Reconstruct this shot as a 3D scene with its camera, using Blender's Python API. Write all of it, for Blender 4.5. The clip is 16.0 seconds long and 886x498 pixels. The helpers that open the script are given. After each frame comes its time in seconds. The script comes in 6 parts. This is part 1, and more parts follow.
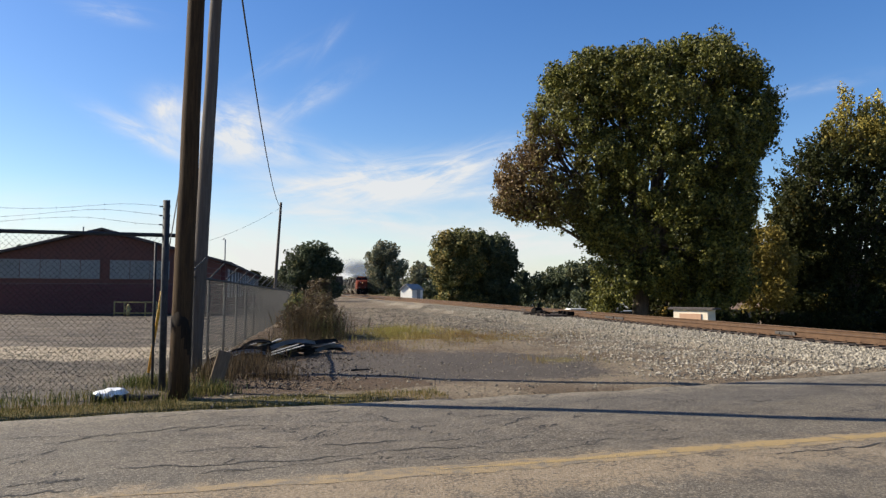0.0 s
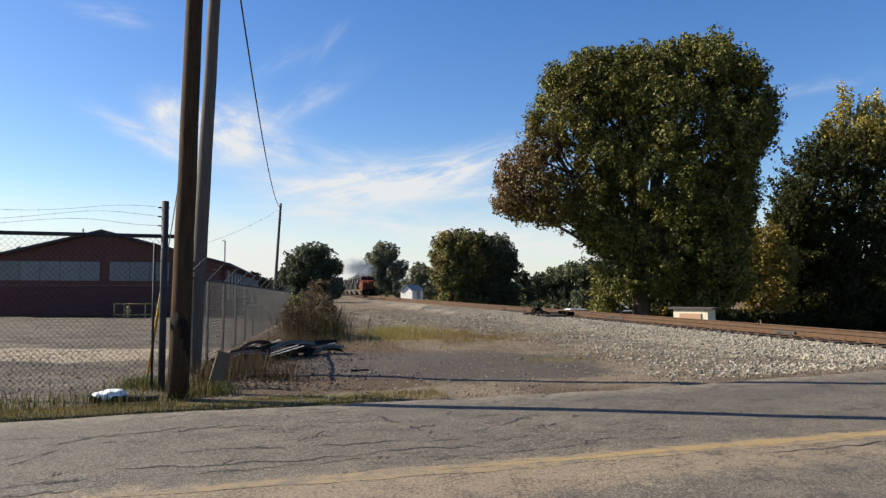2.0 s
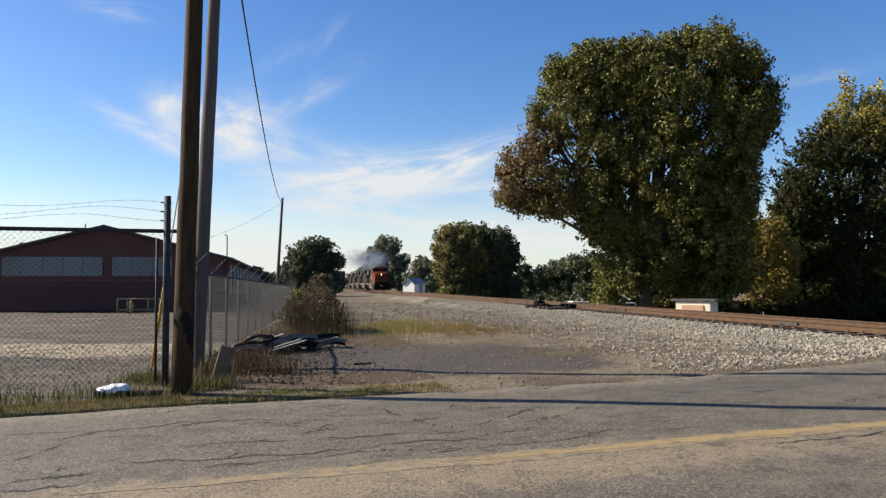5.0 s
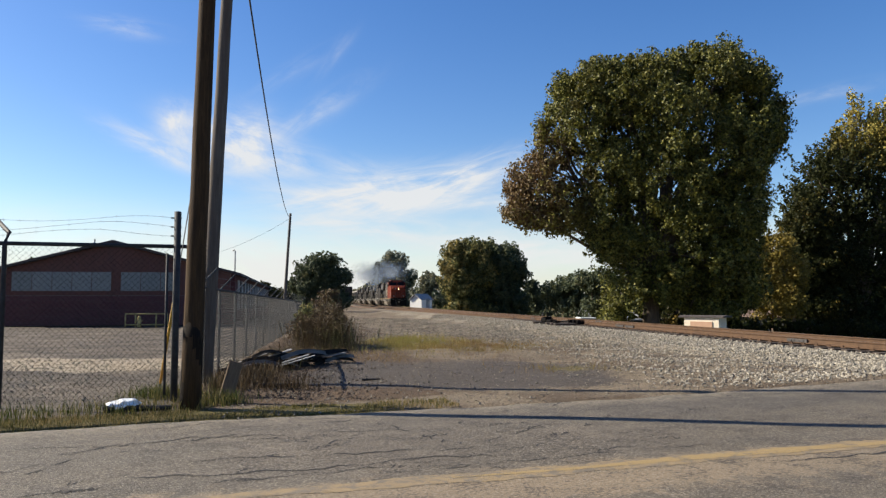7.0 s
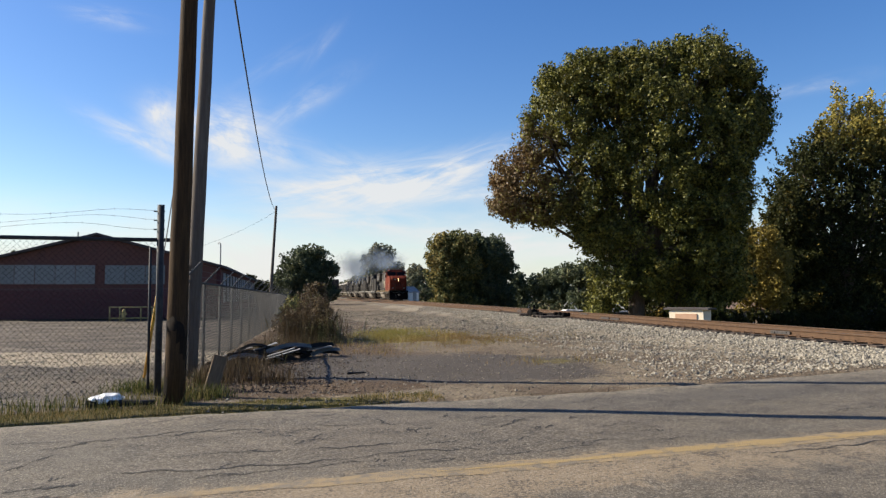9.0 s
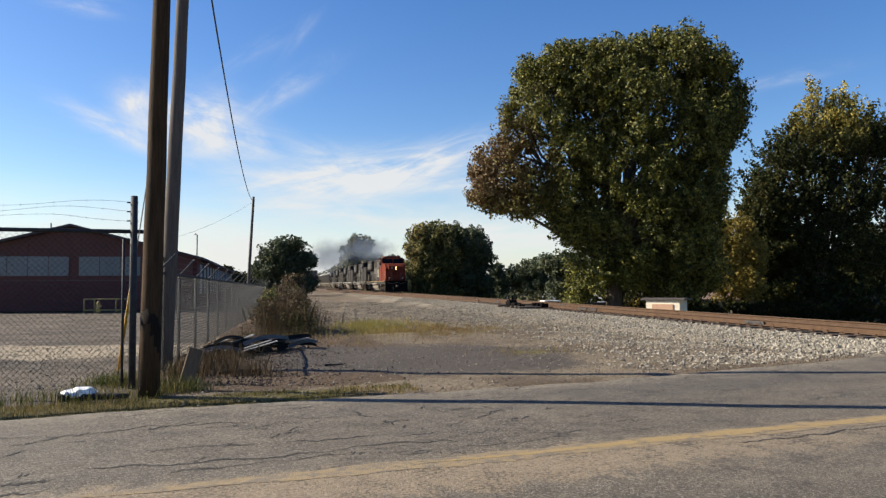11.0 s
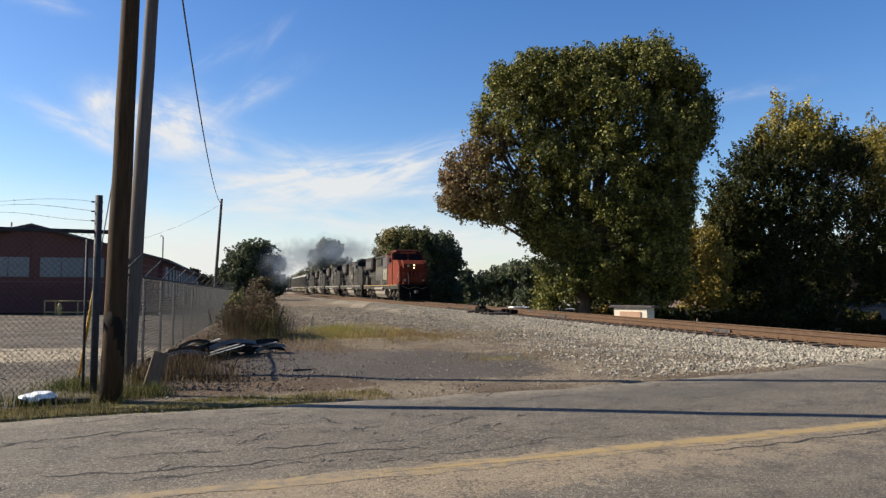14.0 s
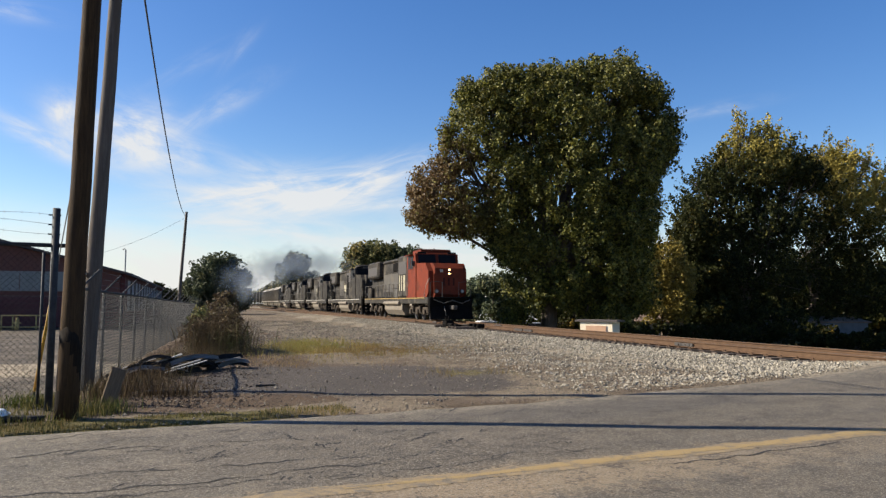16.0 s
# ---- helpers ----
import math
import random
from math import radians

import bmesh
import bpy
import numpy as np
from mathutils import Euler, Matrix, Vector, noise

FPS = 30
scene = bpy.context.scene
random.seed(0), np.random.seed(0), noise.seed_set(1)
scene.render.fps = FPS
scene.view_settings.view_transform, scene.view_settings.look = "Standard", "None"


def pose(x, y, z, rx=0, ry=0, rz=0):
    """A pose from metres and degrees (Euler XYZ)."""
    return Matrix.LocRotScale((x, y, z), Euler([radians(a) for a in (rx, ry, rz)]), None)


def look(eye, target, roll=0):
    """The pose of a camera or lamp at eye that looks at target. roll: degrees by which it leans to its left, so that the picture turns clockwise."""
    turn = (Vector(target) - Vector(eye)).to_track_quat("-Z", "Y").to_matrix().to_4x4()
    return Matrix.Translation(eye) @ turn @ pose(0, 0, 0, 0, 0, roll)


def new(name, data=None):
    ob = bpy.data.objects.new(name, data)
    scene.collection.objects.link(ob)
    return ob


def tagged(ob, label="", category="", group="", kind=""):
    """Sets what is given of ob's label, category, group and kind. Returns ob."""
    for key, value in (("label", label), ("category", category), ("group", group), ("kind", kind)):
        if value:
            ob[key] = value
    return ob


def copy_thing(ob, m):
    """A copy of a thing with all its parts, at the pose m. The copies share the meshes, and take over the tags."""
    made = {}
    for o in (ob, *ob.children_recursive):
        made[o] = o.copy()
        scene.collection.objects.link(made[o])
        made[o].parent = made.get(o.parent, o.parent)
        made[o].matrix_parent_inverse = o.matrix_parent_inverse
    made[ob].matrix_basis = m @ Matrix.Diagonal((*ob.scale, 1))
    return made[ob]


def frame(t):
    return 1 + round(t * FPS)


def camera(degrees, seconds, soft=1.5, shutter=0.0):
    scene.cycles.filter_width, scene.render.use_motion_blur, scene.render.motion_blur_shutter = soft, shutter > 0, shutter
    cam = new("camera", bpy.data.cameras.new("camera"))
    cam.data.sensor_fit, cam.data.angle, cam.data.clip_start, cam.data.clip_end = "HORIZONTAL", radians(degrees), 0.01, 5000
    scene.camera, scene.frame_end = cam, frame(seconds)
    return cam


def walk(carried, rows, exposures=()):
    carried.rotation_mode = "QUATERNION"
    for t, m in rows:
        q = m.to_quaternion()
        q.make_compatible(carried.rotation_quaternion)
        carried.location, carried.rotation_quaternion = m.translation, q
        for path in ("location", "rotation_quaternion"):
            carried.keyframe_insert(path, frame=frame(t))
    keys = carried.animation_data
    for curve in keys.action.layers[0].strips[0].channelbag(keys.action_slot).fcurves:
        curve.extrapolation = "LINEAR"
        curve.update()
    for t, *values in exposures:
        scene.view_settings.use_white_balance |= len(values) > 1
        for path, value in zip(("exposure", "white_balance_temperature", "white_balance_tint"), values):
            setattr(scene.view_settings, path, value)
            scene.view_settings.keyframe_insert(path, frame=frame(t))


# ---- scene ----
cam = camera(61.4, 16.0, soft=1.35)
PATH = [
    (0, (0.101, -0.324, 1.525), (0.015, 1.671, 1.637), 0.3),
    (0.5, (0.104, -0.323, 1.522), (0.016, 1.672, 1.634), 0.3),
    (1, (0.118, -0.331, 1.521), (0.033, 1.664, 1.631), 0.3),
    (1.5, (0.116, -0.326, 1.52), (0.034, 1.669, 1.634), 0.2),
    (2, (0.117, -0.323, 1.515), (0.031, 1.672, 1.629), 0.1),
    (2.5, (0.119, -0.322, 1.511), (0.034, 1.673, 1.62), 0.1),
    (3, (0.125, -0.324, 1.509), (0.045, 1.672, 1.612), 0.1),
    (3.5, (0.117, -0.312, 1.515), (0.03, 1.684, 1.606), -0.1),
    (4, (0.118, -0.321, 1.518), (0.028, 1.675, 1.61), -0.2),
    (6.5, (0.098, -0.337, 1.509), (0.0, 1.656, 1.634), -0.3),
    (7, (0.093, -0.352, 1.513), (-0.017, 1.64, 1.651), -0.1),
    (7.5, (0.099, -0.339, 1.512), (-0.013, 1.653, 1.648), -0.0),
    (8, (0.102, -0.34, 1.515), (-0.005, 1.653, 1.647), -0.1),
    (8.5, (0.111, -0.338, 1.517), (0.015, 1.655, 1.649), -0.2),
    (9, (0.117, -0.34, 1.526), (0.042, 1.655, 1.644), -0.2),
    (9.5, (0.131, -0.338, 1.53), (0.057, 1.658, 1.633), -0.3),
    (10, (0.144, -0.343, 1.54), (0.099, 1.654, 1.63), -0.2),
    (12.5, (0.11, -0.234, 1.538), (0.1, 1.764, 1.637), -0.3),
    (13, (0.08, -0.216, 1.536), (0.077, 1.782, 1.625), -0.1),
    (13.5, (0.078, -0.225, 1.531), (0.105, 1.772, 1.624), 0.2),
    (14, (0.097, -0.225, 1.534), (0.16, 1.771, 1.642), 0.3),
    (14.5, (0.129, -0.252, 1.545), (0.208, 1.744, 1.656), 0.4),
    (15, (0.154, -0.267, 1.525), (0.259, 1.726, 1.646), 0.2),
    (15.5, (0.154, -0.238, 1.539), (0.267, 1.755, 1.655), 0.5),
    (16, (0.161, -0.247, 1.544), (0.308, 1.742, 1.69), 0.3),
]
walk(cam, [(t, look(eye, target, roll)) for t, eye, target, roll in PATH])

# ---- light ----
scene.view_settings.exposure = 1.2
SUN_EL, SUN_AZ = radians(33), math.atan2(-0.99, 0.14)
sun_data = bpy.data.lights.new("sun", "SUN")
sun_data.energy, sun_data.angle, sun_data.color = 4.7, radians(0.53), (1.0, 0.91, 0.76)
sun = new("sun", sun_data)
sun_way = Vector((math.sin(SUN_AZ) * math.cos(SUN_EL), math.cos(SUN_AZ) * math.cos(SUN_EL), math.sin(SUN_EL)))
sun.matrix_world = look(sun_way * 60, (0, 0, 0))

world = bpy.data.worlds.new("sky")
scene.world = world
world.use_nodes = True


class Nodes:
    """A short way to write node trees."""

    def __init__(self, tree):
        self.tree = tree
        self.tree.nodes.clear()

    def add(self, kind):
        return self.tree.nodes.new(kind)

    def link(self, a, b):
        self.tree.links.new(a, b)

    def put(self, socket, value):
        if isinstance(value, bpy.types.NodeSocket):
            self.link(value, socket)
        else:
            socket.default_value = value

    def math(self, op, a, b=0.0, c=0.0, clamp=False):
        node = self.add("ShaderNodeMath")
        node.operation, node.use_clamp = op, clamp
        for i, v in enumerate((a, b, c)):
            self.put(node.inputs[i], v)
        return node.outputs[0]

    def mix(self, fac, a, b, blend="MIX"):
        node = self.add("ShaderNodeMix")
        node.data_type, node.blend_type = "RGBA", blend
        for i, v in ((0, fac), (6, a), (7, b)):
            self.put(node.inputs[i], v if isinstance(v, bpy.types.NodeSocket) or i == 0 else (*v, 1.0) if len(v) == 3 else v)
        return node.outputs[2]

    def noise(self, vector, scale, detail=4.0, rough=0.55, distortion=0.0):
        node = self.add("ShaderNodeTexNoise")
        if vector is not None:
            self.link(vector, node.inputs["Vector"])
        for key, v in (("Scale", scale), ("Detail", detail), ("Roughness", rough), ("Distortion", distortion)):
            node.inputs[key].default_value = v
        return node.outputs["Fac"]

    def ramp(self, fac, low, high):
        node = self.add("ShaderNodeMapRange")
        node.clamp, node.interpolation_type = True, "SMOOTHSTEP"
        self.put(node.inputs[0], fac)
        self.put(node.inputs[1], low)
        self.put(node.inputs[2], high)
        return node.outputs[0]

    def scaled(self, vector, sx, sy, sz):
        node = self.add("ShaderNodeMapping")
        self.link(vector, node.inputs[0])
        node.inputs["Scale"].default_value = (sx, sy, sz)
        return node.outputs[0]


def build_sky():
    n = Nodes(world.node_tree)
    sky = n.add("ShaderNodeTexSky")
    sky.sky_type, sky.sun_disc, sky.sun_elevation, sky.sun_rotation = "NISHITA", False, SUN_EL, SUN_AZ
    sky.altitude, sky.air_density, sky.dust_density, sky.ozone_density = 200, 1.0, 0.6, 2.2
    way = n.add("ShaderNodeTexCoord").outputs["Generated"]
    sep = n.add("ShaderNodeSeparateXYZ")
    n.link(way, sep.inputs[0])
    depth = n.math("MAXIMUM", n.math("ABSOLUTE", sep.outputs[1]), 0.06)
    a, b = n.math("DIVIDE", sep.outputs[0], depth), n.math("DIVIDE", sep.outputs[2], depth)
    flat = n.add("ShaderNodeCombineXYZ")
    n.link(a, flat.inputs[0]), n.link(b, flat.inputs[1])

    def wisp(ca, cb, ra, rb, turn, strength, stretch=5.0, grain=9.0, low=0.3, high=0.75):
        c, s = math.cos(radians(turn)), math.sin(radians(turn))
        da, db = n.math("SUBTRACT", a, ca), n.math("SUBTRACT", b, cb)
        u = n.math("ADD", n.math("MULTIPLY", da, c), n.math("MULTIPLY", db, s))
        v = n.math("SUBTRACT", n.math("MULTIPLY", db, c), n.math("MULTIPLY", da, s))
        r = n.math("ADD", n.math("POWER", n.math("ABSOLUTE", n.math("DIVIDE", u, ra)), 2.0), n.math("POWER", n.math("ABSOLUTE", n.math("DIVIDE", v, rb)), 2.0))
        body = n.math("POWER", 2.718, n.math("MULTIPLY", r, -1.0))
        at = n.add("ShaderNodeCombineXYZ")
        n.link(u, at.inputs[0]), n.link(n.math("MULTIPLY", v, stretch), at.inputs[1])
        streak = n.ramp(n.noise(at.outputs[0], grain, 6.0, 0.62, 0.6), low, high)
        return n.math("MULTIPLY", n.math("MULTIPLY", body, streak), strength)

    clouds = [wisp(-0.44, 0.208, 0.075, 0.014, -24, 1.2, 4.0), wisp(-0.425, 0.252, 0.024, 0.021, -30, 1.8, 1.6), wisp(-0.405, 0.225, 0.05, 0.028, -30, 0.8, 2.0),
              wisp(-0.335, 0.215, 0.06, 0.036, -18, 1.8, 2.4), wisp(-0.275, 0.195, 0.06, 0.020, -14, 0.9, 4.0), wisp(-0.31, 0.235, 0.03, 0.025, 10, 0.8, 2.0),
              wisp(-0.225, 0.262, 0.065, 0.014, 33, 0.65, 3.0), wisp(-0.20, 0.345, 0.035, 0.008, 55, 0.3), wisp(-0.26, 0.32, 0.06, 0.012, 30, 0.2), wisp(-0.12, 0.150, 0.15, 0.026, 6, 1.5, 5.0, 7.0),
              wisp(-0.03, 0.165, 0.10, 0.018, 20, 1.35, 6.0), wisp(-0.15, 0.16, 0.06, 0.022, -20, 0.9, 3.0), wisp(0.0, 0.135, 0.09, 0.010, 8, 0.9), wisp(-0.2, 0.135, 0.1, 0.02, -10, 0.6), wisp(-0.5, 0.385, 0.05, 0.012, -10, 0.5),
              wisp(0.46, 0.275, 0.07, 0.008, 12, 0.4), wisp(-0.14, 0.098, 0.14, 0.014, -4, 0.9), wisp(0.1, 0.07, 0.2, 0.02, 2, 0.6)]
    total = clouds[0]
    for cloud in clouds[1:]:
        total = n.math("ADD", total, cloud)
    broad = n.ramp(n.noise(n.scaled(flat.outputs[0], 1.0, 3.2, 1.0), 3.2, 6.0, 0.6, 0.4), 0.35, 0.72)
    low = n.math("MULTIPLY", n.ramp(b, 0.17, 0.05), n.math("ADD", n.math("MULTIPLY", broad, 0.75), 0.20))
    veil = n.math("MULTIPLY", n.ramp(b, 0.11, -0.01), 0.45)
    total = n.math("ADD", n.math("ADD", total, low), veil, clamp=True)
    deep = n.add("ShaderNodeHueSaturation")
    deep.inputs["Saturation"].default_value, deep.inputs["Hue"].default_value = 1.32, 0.511
    n.link(sky.outputs[0], deep.inputs["Color"])
    white = n.mix(1.0, (SKY_CLOUD, SKY_CLOUD * 1.0, SKY_CLOUD * 0.99), (1, 1, 1), "MULTIPLY")
    colour = n.mix(n.math("MULTIPLY", total, 0.9), deep.outputs[0], white)
    back = n.add("ShaderNodeBackground")
    n.link(colour, back.inputs[0])
    back.inputs[1].default_value = SKY_STRENGTH
    out = n.add("ShaderNodeOutputWorld")
    n.link(back.outputs[0], out.inputs[0])


SKY_CLOUD, SKY_STRENGTH = 5.3, 0.069
build_sky()


# ---- materials ----
def material(name, low, high, scale=4.0, rough=0.7, bump=0.3, fine=40.0, metal=0.0, stain=None, stain_scale=0.8, stain_low=0.5, stretch=(1, 1, 1), island=0.0, each=0.0, spec=0.5, depth=0.01):
    """A surface of two tones with grain at two scales, a wide stain, and relief."""
    m = bpy.data.materials.new(name)
    m.use_nodes = True
    n = Nodes(m.node_tree)
    at = n.scaled(n.add("ShaderNodeTexCoord").outputs["Object"], *stretch)
    coarse, grain = n.noise(at, scale, 5.0, 0.6), n.noise(at, fine, 3.0, 0.6)
    tone = n.math("ADD", n.math("MULTIPLY", n.ramp(coarse, 0.3, 0.7), 0.6), n.math("MULTIPLY", n.ramp(grain, 0.25, 0.75), 0.4))
    if island:
        tone = n.math("ADD", n.math("MULTIPLY", tone, 1 - island), n.math("MULTIPLY", n.add("ShaderNodeNewGeometry").outputs["Random Per Island"], island))
    if each:
        tone = n.math("ADD", n.math("MULTIPLY", tone, 1 - each), n.math("MULTIPLY", n.add("ShaderNodeObjectInfo").outputs["Random"], each))
    colour = n.mix(tone, low, high)
    if stain:
        colour = n.mix(n.math("MULTIPLY", n.ramp(n.noise(at, stain_scale, 6.0, 0.65), stain_low, stain_low + 0.22), 0.85), colour, stain)
    shade = n.add("ShaderNodeBsdfPrincipled")
    n.link(colour, shade.inputs["Base Color"])
    n.put(shade.inputs["Roughness"], n.math("ADD", n.math("MULTIPLY", coarse, 0.25), rough - 0.12, clamp=True))
    shade.inputs["Metallic"].default_value = metal
    shade.inputs["Specular IOR Level"].default_value = spec
    if bump:
        b = n.add("ShaderNodeBump")
        b.inputs["Strength"].default_value, b.inputs["Distance"].default_value = bump, depth
        n.link(n.math("ADD", n.math("MULTIPLY", coarse, 0.6), n.math("MULTIPLY", grain, 0.5)), b.inputs["Height"])
        n.link(b.outputs[0], shade.inputs["Normal"])
    out = n.add("ShaderNodeOutputMaterial")
    n.link(shade.outputs[0], out.inputs[0])
    return m


def leaf_material(name, low, high, turned_or_lit=None, amount=0.5, centre=None, radius=1.0, gloss=0.18):
    """Leaves: each its own tone, with autumn or sunlit colour drifting through the crown."""
    m = bpy.data.materials.new(name)
    m.use_nodes = True
    n = Nodes(m.node_tree)
    at = n.add("ShaderNodeTexCoord").outputs["Object"]
    own = n.add("ShaderNodeNewGeometry").outputs["Random Per Island"]
    colour = n.mix(n.math("POWER", own, 1.5), low, high)
    if turned_or_lit:
        drift = n.ramp(n.math("ADD", n.noise(at, 0.35, 3.0), n.math("MULTIPLY", n.math("SUBTRACT", own, 0.5), 0.25)), amount, amount + 0.18)
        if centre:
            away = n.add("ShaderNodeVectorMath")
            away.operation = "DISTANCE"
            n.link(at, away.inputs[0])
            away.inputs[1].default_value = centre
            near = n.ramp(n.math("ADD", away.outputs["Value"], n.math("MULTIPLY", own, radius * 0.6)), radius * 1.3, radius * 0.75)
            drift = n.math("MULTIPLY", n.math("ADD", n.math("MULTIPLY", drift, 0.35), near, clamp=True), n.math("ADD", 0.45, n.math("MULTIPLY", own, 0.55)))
        colour = n.mix(drift, colour, turned_or_lit)
    shade = n.add("ShaderNodeBsdfPrincipled")
    n.link(colour, shade.inputs["Base Color"])
    shade.inputs["Roughness"].default_value = 0.6 - 0.4 * (gloss - 0.18)
    shade.inputs["Specular IOR Level"].default_value = gloss
    trans = n.add("ShaderNodeBsdfTranslucent")
    n.link(colour, trans.inputs[0])
    both = n.add("ShaderNodeMixShader")
    both.inputs[0].default_value = 0.22
    n.link(shade.outputs[0], both.inputs[1]), n.link(trans.outputs[0], both.inputs[2])
    out = n.add("ShaderNodeOutputMaterial")
    n.link(both.outputs[0], out.inputs[0])
    return m


def ground_material():
    """Gravel, dirt, dry grass and pale concrete by the weights stored on the sheet."""
    m = bpy.data.materials.new("ground_gravel")
    m.use_nodes = True
    n = Nodes(m.node_tree)
    at = n.add("ShaderNodeTexCoord").outputs["Object"]
    za, zb = n.add("ShaderNodeVertexColor"), n.add("ShaderNodeVertexColor")
    za.layer_name, zb.layer_name = "zone_a", "zone_b"
    sa, sb = n.add("ShaderNodeSeparateColor"), n.add("ShaderNodeSeparateColor")
    n.link(za.outputs[0], sa.inputs[0]), n.link(zb.outputs[0], sb.inputs[0])
    wide, mid, fine = n.noise(at, 0.5, 6.0, 0.65), n.noise(at, 4.0, 6.0, 0.7), n.noise(at, 38.0, 3.0, 0.7)
    cell = n.add("ShaderNodeTexVoronoi")
    cell.inputs["Scale"].default_value = 26.0
    n.link(at, cell.inputs["Vector"])
    pebble = n.add("ShaderNodeSeparateColor")
    n.link(cell.outputs["Color"], pebble.inputs[0])
    stone = pebble.outputs[0]
    edge = n.math("MULTIPLY", n.math("SUBTRACT", n.math("ADD", n.math("MULTIPLY", mid, 0.6), n.math("MULTIPLY", wide, 0.5)), 0.55), 1.6)

    def zone(w):
        return n.ramp(n.math("ADD", w, n.math("MULTIPLY", edge, 0.9)), 0.35, 0.65)

    tone = n.math("ADD", n.math("MULTIPLY", fine, 0.5), n.math("MULTIPLY", stone, 0.5))
    dirt = n.mix(tone, (0.070, 0.052, 0.034), (0.225, 0.178, 0.120))
    dirt = n.mix(n.ramp(wide, 0.42, 0.6), dirt, n.mix(tone, (0.045, 0.031, 0.019), (0.135, 0.098, 0.062)))
    streak = n.ramp(n.noise(n.scaled(at, 0.3, 1.1, 1.0), 0.9, 7.0, 0.7, 0.4), 0.42, 0.62)
    lot = n.mix(streak, n.mix(tone, (0.030, 0.024, 0.018), (0.100, 0.082, 0.062)), n.mix(tone, (0.075, 0.060, 0.044), (0.190, 0.155, 0.115)))
    colour = n.mix(zone(sb.outputs[2]), dirt, lot)
    colour = n.mix(zone(sb.outputs[1]), colour, n.mix(tone, (0.022, 0.014, 0.008), (0.120, 0.077, 0.042)))
    colour = n.mix(zone(sa.outputs[1]), colour, n.mix(tone, (0.109, 0.090, 0.065), (0.323, 0.274, 0.200)))
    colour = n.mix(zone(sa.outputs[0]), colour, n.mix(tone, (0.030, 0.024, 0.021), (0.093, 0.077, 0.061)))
    colour = n.mix(zone(sb.outputs[0]), colour, n.mix(tone, (0.207, 0.168, 0.116), (0.346, 0.286, 0.203)))
    colour = n.mix(zone(sa.outputs[2]), colour, n.mix(tone, (0.052, 0.044, 0.013), (0.139, 0.108, 0.032)))
    shade = n.add("ShaderNodeBsdfPrincipled")
    n.link(colour, shade.inputs["Base Color"])
    shade.inputs["Roughness"].default_value = 0.9
    shade.inputs["Specular IOR Level"].default_value = 0.25
    b = n.add("ShaderNodeBump")
    b.inputs["Strength"].default_value, b.inputs["Distance"].default_value = 0.9, 0.03
    n.link(n.math("ADD", n.math("ADD", n.math("MULTIPLY", mid, 1.2), fine), n.math("MULTIPLY", cell.outputs["Distance"], -0.8)), b.inputs["Height"])
    n.link(b.outputs[0], shade.inputs["Normal"])
    out = n.add("ShaderNodeOutputMaterial")
    n.link(shade.outputs[0], out.inputs[0])
    return m


